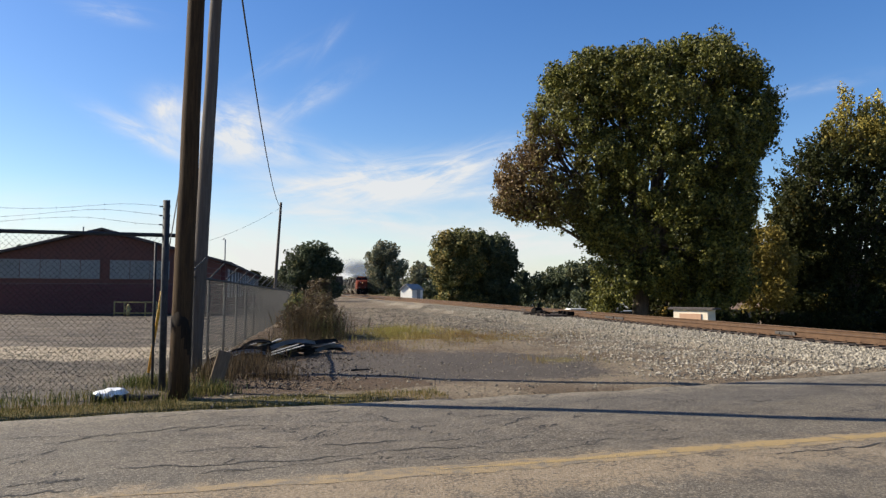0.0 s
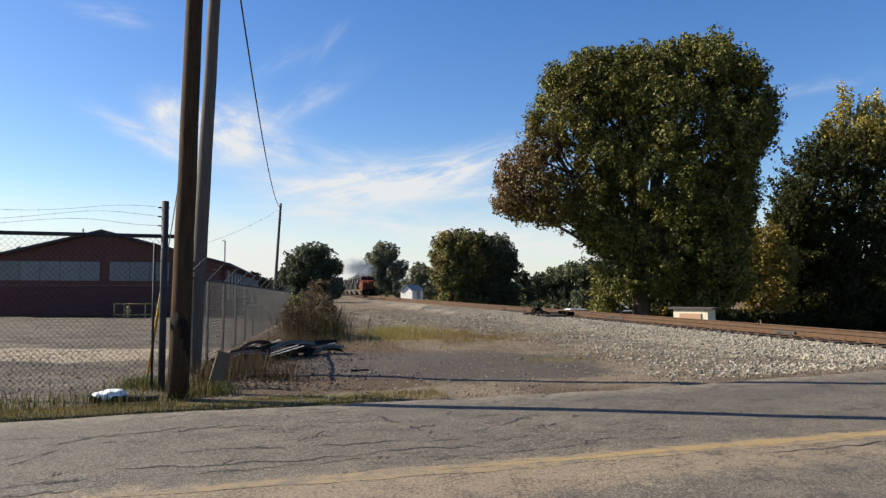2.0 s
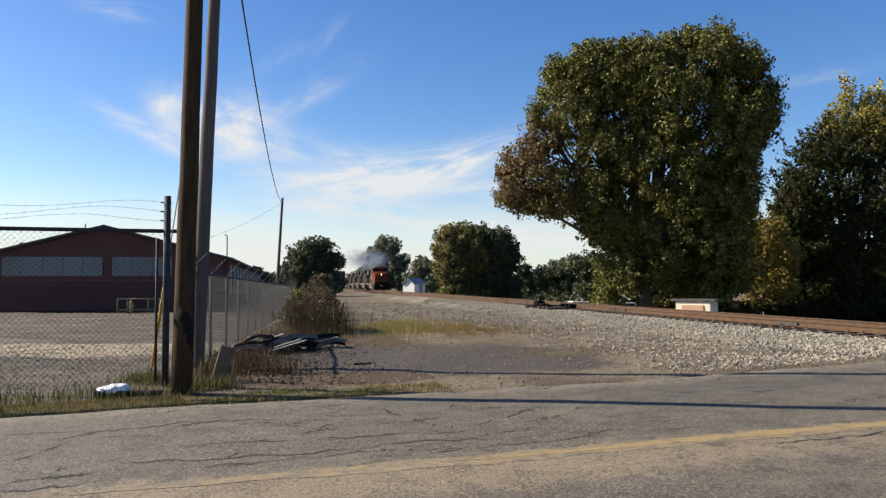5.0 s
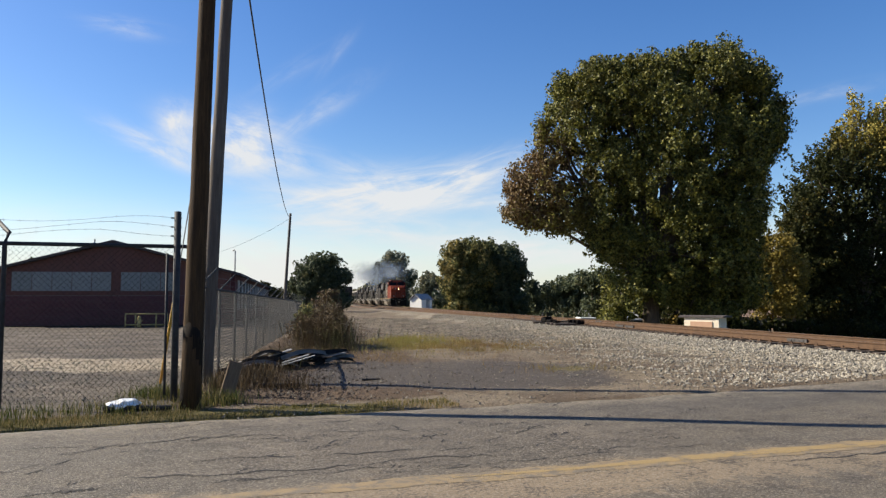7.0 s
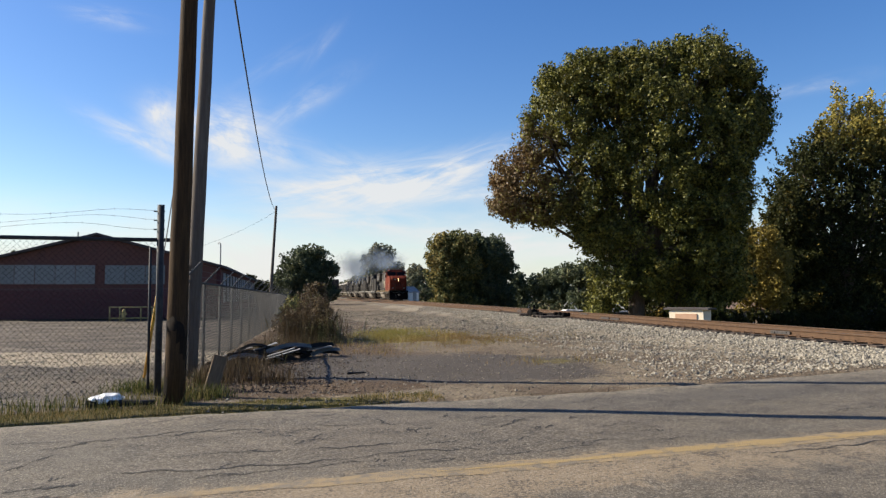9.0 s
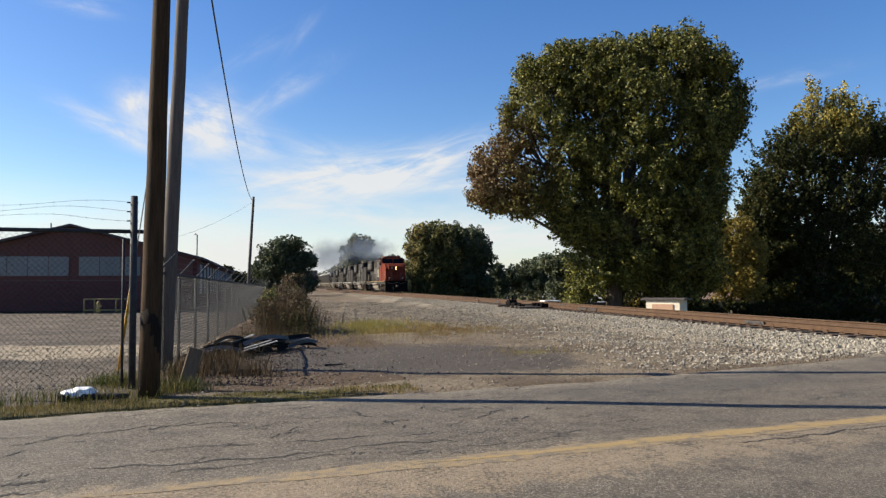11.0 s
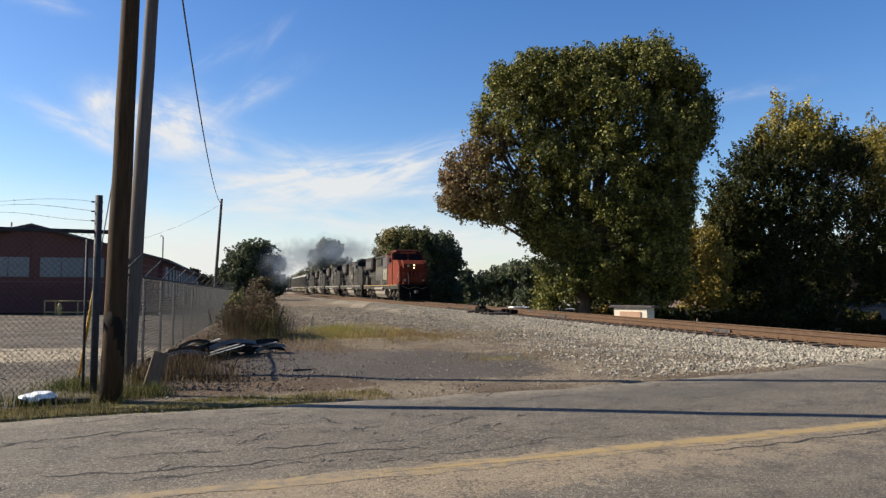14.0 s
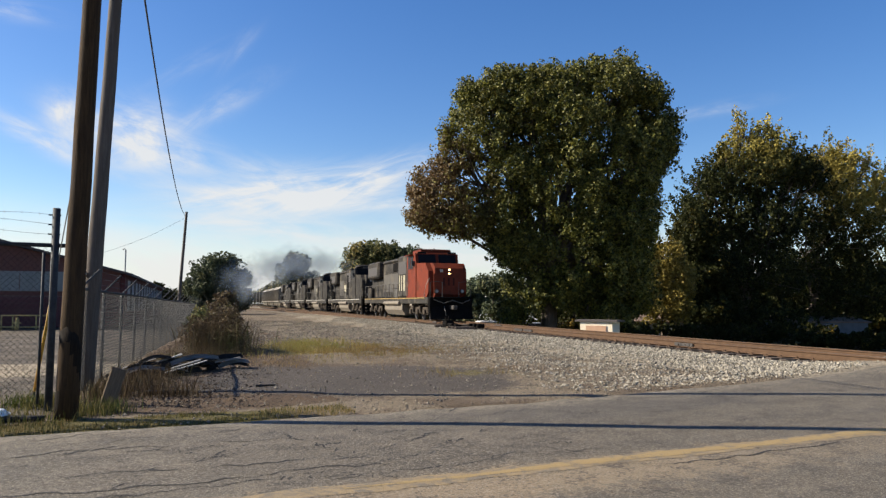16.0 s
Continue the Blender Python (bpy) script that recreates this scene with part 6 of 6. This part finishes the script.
standing = "cars standing on the siding"
on_siding(tank_car(M_WHITE, "white tank car standing on the siding", standing), 150)
on_siding(box_car(M_BOXCAR, "rust-brown box car standing on the siding", standing), 168)
dark_box = box_car(M_BLACK, "black box car standing on the siding", standing)
on_siding(dark_box, 132)
for i in range(3):
    o = box_car(M_BOXCAR, "rust-brown box car standing on the siding", standing) if i % 2 else tank_car(M_WHITE, "white tank car standing on the siding", standing)
    on_siding(o, 186 + i * 18)

# when the headlights pass each place along the line
HEAD = [(0.0, 194.0), (1.5, 180.5), (3.5, 163.0), (5.0, 149.6), (7.0, 131.6), (9.0, 113.6), (10.5, 99.8), (12.5, 81.3), (13.5, 71.9), (14.5, 62.2), (15.25, 54.9), (16.0, 47.4)]


def motions():
    for ob, offset in TRAIN:
        rows = []
        for t, y in HEAD:
            p = Vector((track_x(y), y, 0)) + TRACK_WAY * (offset - 9.7)
            rows.append((t, pose(p.x, p.y, RAIL_TOP, 0, 0, TRACK_TURN)))
        walk(ob, rows)
    for ob, rows in HAZE:
        walk(ob, rows)
    ts, ys = [r[0] for r in HEAD], [r[1] for r in HEAD]
    for ob, offset in TRAIN[:2]:
        for axle in [c for c in ob.children if c.name.startswith("wheelset")]:
            rows = []
            for i in range(0, 241):
                t = i / 15
                gone = (ys[0] - float(np.interp(t, ts, ys))) * 1.0257
                rows.append((t, Matrix.Translation(axle.location) @ Matrix.Rotation(gone / 0.53, 4, "Y")))
            walk(axle, rows)


# ---- small things in the foreground ----
def scrap_pile():
    p = thing("scrap_pile", pose(-4.5, 16.4, at_ground(-4.5, 16.4)), "pile of dark curved sheet scrap beside the fence", "scrap")
    rng = random.Random(8)
    sheets = [(-0.5 + 0.125 * j + rng.uniform(-0.08, 0.08), -0.8 + 0.16 * j + rng.uniform(-0.1, 0.1), 0.04 + 0.075 * (j % 4), rng.uniform(34, 60), rng.uniform(0.8, 1.2), rng.uniform(0.15, 0.25), rng.uniform(0.05, 0.14)) for j in range(14)]
    for i, (x, y, z, turn, l, w, arch) in enumerate(sheets):
        bm = bmesh.new()
        n = 9
        rows = []
        for j in range(n):
            f = j / (n - 1)
            zz = z + arch * math.sin(math.pi * min(1, f * 0.9 + 0.1)) + 0.01
            rows.append([bm.verts.new((l * (f - 0.5), s * w * 0.5, zz + (0.05 if s == 0 else 0) - (0.02 if abs(s) == 1 else 0))) for s in (-1, -0.5, 0, 0.5, 1)])
        for a, b in zip(rows, rows[1:]):
            for j in range(4):
                bm.faces.new((a[j], a[j + 1], b[j + 1], b[j]))
        bmesh.ops.solidify(bm, geom=bm.faces[:], thickness=0.025)
        s = part("curved_sheet", bm, M_SCRAP_PALE if i % 3 == 1 else M_SCRAP, p)
        s.matrix_local = pose(x, y, 0, rng.uniform(-12, 12), rng.uniform(-6, 6), turn)
    plank = part("pale_plank", slab(-0.6, 0.6, -0.05, 0.05, 0, 0.03), M_SCRAP_PALE, p, "pale weathered plank on the pile")
    plank.matrix_local = pose(0.75, 0.8, 0.2, 0, -8, 28)
    for x, y, z, turn, l in ((-0.72, -0.35, 0.2, 40, 0.62), (-0.55, -0.3, 0.27, 43, 0.7), (-0.1, -0.1, 0.33, 38, 0.8), (0.3, -0.25, 0.22, 35, 0.85), (0.42, -0.3, 0.2, 33, 0.9), (-0.1, 0.7, 0.34, 62, 0.4)):
        lath = part("pale_strip", slab(-l / 2, l / 2, -0.028, 0.028, 0, 0.016), M_SCRAP_PALE, p)
        lath.matrix_local = pose(x, y, z, 8, -14, turn)
    lump = bmesh.new()
    bmesh.ops.create_icosphere(lump, subdivisions=2, radius=0.3)
    for v in lump.verts:
        v.co = Vector((v.co.x * 2.0, v.co.y * 1.4, v.co.z * 0.7)) * (1 + 0.35 * noise.noise(v.co * 4))
    c = part("tarred_lump", lump, M_SCRAP, p)
    c.location = (0.1, 0.5, 0.0)


scrap_pile()


def ground_log(x, y, length, radius, turn, name, label, mat, cat):
    bm = bmesh.new()
    limb(bm, (-length / 2, 0, radius * 0.6), (length / 2, 0, radius * 0.8), radius, radius * 0.6, x * 3, 0.08)
    o = part(name, bm, mat)
    o.matrix_world = pose(x, y, at_ground(x, y), 0, 0, turn)
    return tagged(o, label, cat)


ground_log(-3.55, 12.9, 0.75, 0.05, 12, "burnt_log", "charred dark log on the dirt", M_SCRAP, "log")
ground_log(-2.05, 13.75, 0.35, 0.025, 20, "stick", "short dark stick on the gravel", M_SCRAP, "stick")
ground_log(-4.75, 9.95, 0.9, 0.06, 14, "rotten_log", "dark rotten log in the verge grass", M_SCRAP, "log")

board = part("leaning_slab", box(bmesh.new(), -0.11, 0.11, -0.03, 0.03, 0, 0.68, 0.012), M_PLANK)
board.matrix_world = pose(-4.02, 11.35, at_ground(-4.0, 11.3) - 0.1, -8, 16, 20)
tagged(board, "weathered brown slab leaning in the weeds", "slab")


def litter_bag():
    bm = bmesh.new()
    bmesh.ops.create_icosphere(bm, subdivisions=3, radius=0.2)
    for v in bm.verts:
        n1 = noise.noise(v.co * 9) * 0.5 + noise.noise(v.co * 22) * 0.25
        v.co = Vector((v.co.x * 1.15, v.co.y * 0.8, max(-0.02, v.co.z * 0.5 + 0.02))) * (1 + 0.6 * n1)
    o = part("plastic_bag", bm, M_BAG)
    o.matrix_world = pose(-4.98, 10.02, at_ground(-4.98, 10.02) + 0.05, 0, 0, 25)
    tagged(o, "crumpled white plastic bag in the grass", "bag")


litter_bag()


def switch_machine():
    s = thing("switch_machine", track_pose(41.2, at_ground(track_x(41.2) - 1.9, 41.2), -1.95), "black iron switch machine beside the track", "switch")
    part("base", box(bmesh.new(), -0.9, 0.9, -0.25, 0.25, 0.02, 0.12, 0.02), M_PILOT, s)
    part("motor_case", box(bmesh.new(), -0.75, 0.05, -0.24, 0.24, 0.12, 0.36, 0.05), M_PILOT, s)
    part("gear_case", box(bmesh.new(), 0.1, 0.8, -0.2, 0.2, 0.12, 0.28, 0.04), M_PILOT, s)
    part("lid", box(bmesh.new(), -0.6, -0.1, -0.2, 0.2, 0.36, 0.42, 0.02), M_PILOT, s)
    part("hand_lever", tube(bmesh.new(), [(0.1, -0.22, 0.3), (-0.15, -0.24, 0.58)], 0.03, 6), M_PILOT, s)
    part("lantern_post", tube(bmesh.new(), [(-0.5, 0.1, 0.4), (-0.5, 0.1, 0.66)], 0.06, 8), M_PILOT, s)
    part("throw_rod", tube(bmesh.new(), [(0.3, 0, 0.16), (0.3, 1.6, 0.18)], 0.03, 6), M_PILOT, s)
    part("connection_box", box(bmesh.new(), 1.1, 1.5, -0.15, 0.15, 0.0, 0.24, 0.02), M_PILOT, s)
    for x in (-1.3, 1.0, 1.8, 2.4):
        part("head_block", box(bmesh.new(), x - 0.12, x + 0.12, -0.5, 0.9, -0.02, 0.14, 0.02), M_TIE, s)
    for x in (1.4, 2.1, 2.7):
        part("rail_brace", box(bmesh.new(), x - 0.1, x + 0.1, 0.6, 1.0, 0.1, 0.3, 0.03), M_PILOT, s)


switch_machine()


def tie_stack():
    s = thing("tie_stack", pose(-13.2, 64, at_ground(-13.2, 64), 0, 0, 8), "low stack of old dark wooden ties", "ties")
    for r in range(3):
        for c in range(3):
            t = part("old_tie", box(bmesh.new(), -1.2, 1.2, -0.1, 0.1, 0, 0.15, 0.01), M_TIE, s)
            t.matrix_local = pose(0.05 * (r % 2) * (c + 1), c * 0.26, r * 0.17, 0, 0, 3 * (c - 1))


tie_stack()


# ---- houses and yards beyond the track ----
def house(name, x, y, turn, w, d, eave, peak, wall_mat, roof_mat, label, windows=(), doors=(), category="house", sink=0.05):
    """A plain gabled building; the ridge runs along local x, the side with openings faces local -y."""
    h = thing(name, pose(x, y, at_ground(x, y) - sink, 0, 0, turn), label, category)
    part("front_wall", slab(-w / 2, w / 2, -d / 2, -d / 2 + 0.15, 0, eave), wall_mat, h)
    part("rear_wall", slab(-w / 2, w / 2, d / 2 - 0.15, d / 2, 0, eave), wall_mat, h)
    for sx in (-1, 1):
        bm = bmesh.new()
        x0 = sx * w / 2 - (0.15 if sx > 0 else 0)
        pts = ((-d / 2 + 0.15, 0), (d / 2 - 0.15, 0), (d / 2 - 0.15, eave), (0, peak), (-d / 2 + 0.15, eave))
        a = [bm.verts.new((x0, u, v)) for u, v in pts]
        b = [bm.verts.new((x0 + 0.15, u, v)) for u, v in pts]
        bm.faces.new(a), bm.faces.new(b[::-1])
        for i in range(5):
            bm.faces.new((a[i], b[i], b[(i + 1) % 5], a[(i + 1) % 5]))
        bmesh.ops.recalc_face_normals(bm, faces=bm.faces[:])
        part("gable", bm, wall_mat, h)
    rise = (peak - eave) / (d / 2)
    for sy in (-1, 1):
        bm = bmesh.new()
        e = 0.1
        pts = ((sy * (d / 2 + e), eave - rise * e), (0, peak), (0, peak + 0.1), (sy * (d / 2 + e), eave - rise * e + 0.1))
        a = [bm.verts.new((-w / 2 - 0.3, u, v)) for u, v in pts]
        b = [bm.verts.new((w / 2 + 0.3, u, v)) for u, v in pts]
        bm.faces.new(a), bm.faces.new(b[::-1])
        for i in range(4):
            bm.faces.new((a[i], b[i], b[(i + 1) % 4], a[(i + 1) % 4]))
        bmesh.ops.recalc_face_normals(bm, faces=bm.faces[:])
        part("roof_slope", bm, roof_mat, h)
    for u, ww, z0, z1 in windows:
        f = part("window", slab(u - ww / 2 - 0.06, u + ww / 2 + 0.06, -d / 2 - 0.04, -d / 2, z0 - 0.06, z1 + 0.06), M_WHITE, h)
        part("pane", slab(u - ww / 2, u + ww / 2, -d / 2 - 0.055, -d / 2 - 0.042, z0, z1), M_GLASS, f)
    for u, ww, z1, mat in doors:
        part("door", slab(u - ww / 2, u + ww / 2, -d / 2 - 0.05, -d / 2 - 0.003, 0.02, z1), mat, h)
    return h


def bearing(px, dist):
    return (px - 784) * dist / 1320 + 0.08


house("garage", bearing(1169, 44), 44.0, -36, 2.0, 1.3, 1.85, 1.88, M_CREAM, M_ROOF, "small cream garage with a tan door", doors=((0.0, 1.25, 1.62, M_TAN_DOOR),), category="garage")
house("house", bearing(1275, 61), 66, -3, 6.5, 6, 2.5, 3.3, M_SHADED_WALL, M_SHINGLE, "low house with brown shingle roof behind the trees", ((-1.8, 1.0, 1.0, 1.9), (1.5, 1.0, 1.0, 1.9)), sink=0.85)
# Wall and door colours are lowered for the tree shade.
house("house", bearing(1500, 68), 70, -6, 15, 8, 1.9, 2.4, M_SHADED_WALL, M_SHINGLE, "long low white house shaded by trees", ((-5, 1.2, 0.7, 1.5), (-1, 1.2, 0.7, 1.5)), ((4.0, 0.95, 1.75, M_GREY_ROOF),), sink=0.3)
house("house", bearing(1003, 95), 97, 6, 6, 6, 2.2, 3.4, M_GREY_WALL, M_GREY_ROOF, "pale house with a grey roof", ((-2, 1.0, 1.0, 1.9), (1.5, 1.0, 1.0, 1.9)), sink=1.3)
house("house", bearing(852, 128), 132, 4, 7, 7, 2.4, 4.4, M_WHITE, M_GREY_ROOF, "small white house among the far trees", ((0, 1.2, 1.0, 2.0),))
house("shed", bearing(672, 128), 128, 60, 3.2, 2.4, 1.6, 2.5, M_WHITE, M_GREY_ROOF, "small white shed beside the railway", doors=((0.3, 1.0, 1.8, M_GREY_WALL),), category="shed")


def parked_car(x, y, turn, mat, label):
    c = thing("car", pose(x, y, at_ground(x, y), 0, 0, turn), label, "car")
    side = ((-2.2, 0.35), (2.2, 0.35), (2.25, 0.75), (1.25, 0.95), (0.55, 1.45), (-1.2, 1.48), (-1.95, 0.98), (-2.25, 0.9))
    bm = prism(bmesh.new(), side, -0.88, 0.88)
    bmesh.ops.bevel(bm, geom=bm.edges[:], offset=0.07, segments=2, affect="EDGES")
    body = part("body", bm, mat, c)
    for y0 in (-0.885, 0.865):
        part("side_window", prism(bmesh.new(), ((-1.6, 1.0), (1.0, 1.0), (0.45, 1.36), (-1.15, 1.38)), y0, y0 + 0.02), M_GLASS, body)
    for wx in (-1.4, 1.4):
        for wy in (-0.9, 0.72):
            w = part("wheel", tube(bmesh.new(), [(wx, wy, 0.32), (wx, wy + 0.18, 0.32)], 0.32, 16), M_WIRE, c)


parked_car(bearing(972, 72), 73, 8, M_WHITE, "white car parked beyond the track")
parked_car(bearing(1040, 66), 67, 175, M_GREY_WALL, "grey car parked under the great tree")
bush(bearing(978, 70), 70.5, [(0, 0, 0.6, 0.8, 0.7, 0.6), (0.7, 0.2, 0.5, 0.6, 0.6, 0.5)], 2500, 0.16, 111, M_LEAF_DARK, "clipped dark hedge by the white house")
for px, seed in ((700, 120), (780, 121), (870, 122), (960, 123), (1050, 124)):
    bush(bearing(px, 165), 165.0, [(0, 0, 2.6, 5.5, 2.0, 3.0), (6.0, 0.5, 2.2, 5.0, 2.0, 2.8), (-5.5, 0.5, 2.4, 5.0, 2.0, 2.6)], 6000, 0.5, seed, M_LEAF_DEEP, "thicket along the far side of the fields")
bush(bearing(940, 96), 97.0, [(0, 0, 0.9, 3.0, 1.0, 1.3), (4.6, 0.3, 0.9, 2.8, 0.9, 1.2), (-3.6, 0.5, 0.8, 2.2, 1, 1.1)], 8000, 0.25, 119, M_LEAF_DEEP, "green hedge under the low trees")
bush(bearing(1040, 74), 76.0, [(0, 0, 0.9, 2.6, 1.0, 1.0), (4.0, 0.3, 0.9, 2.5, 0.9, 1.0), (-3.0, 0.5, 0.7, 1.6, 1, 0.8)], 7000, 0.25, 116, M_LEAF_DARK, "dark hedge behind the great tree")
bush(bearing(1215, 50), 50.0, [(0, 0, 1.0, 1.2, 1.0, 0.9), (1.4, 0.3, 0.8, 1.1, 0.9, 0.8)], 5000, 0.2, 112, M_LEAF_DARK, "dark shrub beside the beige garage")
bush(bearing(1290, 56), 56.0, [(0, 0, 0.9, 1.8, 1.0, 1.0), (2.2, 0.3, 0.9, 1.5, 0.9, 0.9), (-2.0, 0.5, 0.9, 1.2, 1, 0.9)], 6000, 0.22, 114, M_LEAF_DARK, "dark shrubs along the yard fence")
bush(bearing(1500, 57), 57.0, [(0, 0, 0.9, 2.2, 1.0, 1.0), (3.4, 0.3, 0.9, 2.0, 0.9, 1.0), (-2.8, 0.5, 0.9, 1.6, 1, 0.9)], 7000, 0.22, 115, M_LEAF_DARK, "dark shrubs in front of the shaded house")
# Added low shrubs stand in for shaded lawn beyond the track.
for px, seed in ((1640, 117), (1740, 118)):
    bush(bearing(px, 50), 50.0, [(0, 0, 0.7, 2.2, 1.0, 0.8), (2.6, 0.3, 0.6, 2.0, 0.9, 0.7), (-2.5, 0.5, 0.6, 1.8, 1, 0.7)], 8000, 0.24, seed, M_LEAF_DARK, "dark shrubs standing in for shaded lawn under the maples")
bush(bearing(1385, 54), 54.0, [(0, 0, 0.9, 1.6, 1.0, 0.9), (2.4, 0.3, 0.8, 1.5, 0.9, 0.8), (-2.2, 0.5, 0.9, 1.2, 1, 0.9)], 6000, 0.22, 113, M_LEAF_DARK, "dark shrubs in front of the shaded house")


# ---- exhaust haze: thin curved veils that drift back from the train ----
def haze_material():
    m = bpy.data.materials.new("exhaust_haze")
    m.use_nodes = True
    n = Nodes(m.node_tree)
    coord = n.add("ShaderNodeTexCoord")
    sep = n.add("ShaderNodeSeparateXYZ")
    n.link(coord.outputs["Generated"], sep.inputs[0])
    u, v = n.math("SUBTRACT", sep.outputs[0], 0.5), n.math("SUBTRACT", sep.outputs[2], 0.5)
    away = n.math("MULTIPLY", n.math("SQRT", n.math("ADD", n.math("MULTIPLY", u, u), n.math("MULTIPLY", v, v))), 2.0)
    billow = n.noise(coord.outputs["Object"], 0.45, 5.0, 0.6, 0.6)
    body = n.ramp(n.math("ADD", away, n.math("MULTIPLY", n.math("SUBTRACT", billow, 0.5), 0.9)), 0.92, 0.05)
    thin = n.math("MULTIPLY", body, 0.46)
    smoke, clear, both = n.add("ShaderNodeBsdfDiffuse"), n.add("ShaderNodeBsdfTransparent"), n.add("ShaderNodeMixShader")
    veil, lit = n.add("ShaderNodeBsdfTranslucent"), n.add("ShaderNodeMixShader")
    smoke.inputs[0].default_value = veil.inputs[0].default_value = (0.235, 0.275, 0.325, 1)
    lit.inputs[0].default_value = 0.5
    n.link(smoke.outputs[0], lit.inputs[1]), n.link(veil.outputs[0], lit.inputs[2])
    n.link(thin, both.inputs[0]), n.link(clear.outputs[0], both.inputs[1]), n.link(lit.outputs[0], both.inputs[2])
    out = n.add("ShaderNodeOutputMaterial")
    n.link(both.outputs[0], out.inputs[0])
    return m


M_HAZE = haze_material()
HAZE = []


def haze(rows, radii, seed):
    """Two crossed, bulging veils of smoke, dense in the middle and thinning to nothing at the rim."""
    h = thing("exhaust_haze", pose(*rows[0][1:]), "thin blue-grey diesel exhaust haze above the train", "smoke", "exhaust haze")
    n = 24
    for i, (turn, back) in enumerate(((28, -0.4), (-24, 0.4))):
        verts, faces = [], []
        for a in range(n + 1):
            for b in range(n + 1):
                u, v = 2 * a / n - 1, 2 * b / n - 1
                r = min(1.0, math.hypot(u, v) * (1 + 0.35 * noise.noise(Vector((u * 2, v * 2, seed + i)))))
                verts.append((u * radii[0] * 1.35, back * radii[1] + radii[1] * 0.4 * (r * r + 0.5 * noise.noise(Vector((u, v, seed)))), v * radii[2] * 1.35))
        for a in range(n):
            for b in range(n):
                k = a * (n + 1) + b
                faces.append((k, k + n + 1, k + n + 2, k + 1))
        ob = raw("smoke_veil", verts, faces, M_HAZE, h, smooth=True)
        ob.rotation_euler = (0, 0, radians(turn))
    HAZE.append((h, [(t, pose(x, y, z)) for t, x, y, z in rows]))


haze([(0, -33, 215, 7.5), (7, -25, 165, 6.5), (12.5, -20.5, 112, 5.2), (16, -18.0, 92, 4.2)], (2.6, 4.0, 2.6), 1)
haze([(0, -36, 225, 8.0), (7, -23, 168, 8.5), (12.5, -16.0, 128, 8.0), (16, -14.5, 112, 7.6)], (3.4, 6.0, 2.4), 2)
haze([(0, -34, 205, 7.0), (7, -20, 150, 7.6), (12.5, -11.0, 108, 6.9), (16, -9.0, 96, 6.6)], (3.2, 6.0, 1.9), 3)
haze([(0, -40, 240, 8.5), (7, -33, 205, 9.0), (12.5, -27.0, 165, 9.0), (16, -24.0, 150, 8.5)], (5.0, 7.0, 3.4), 4)


motions()
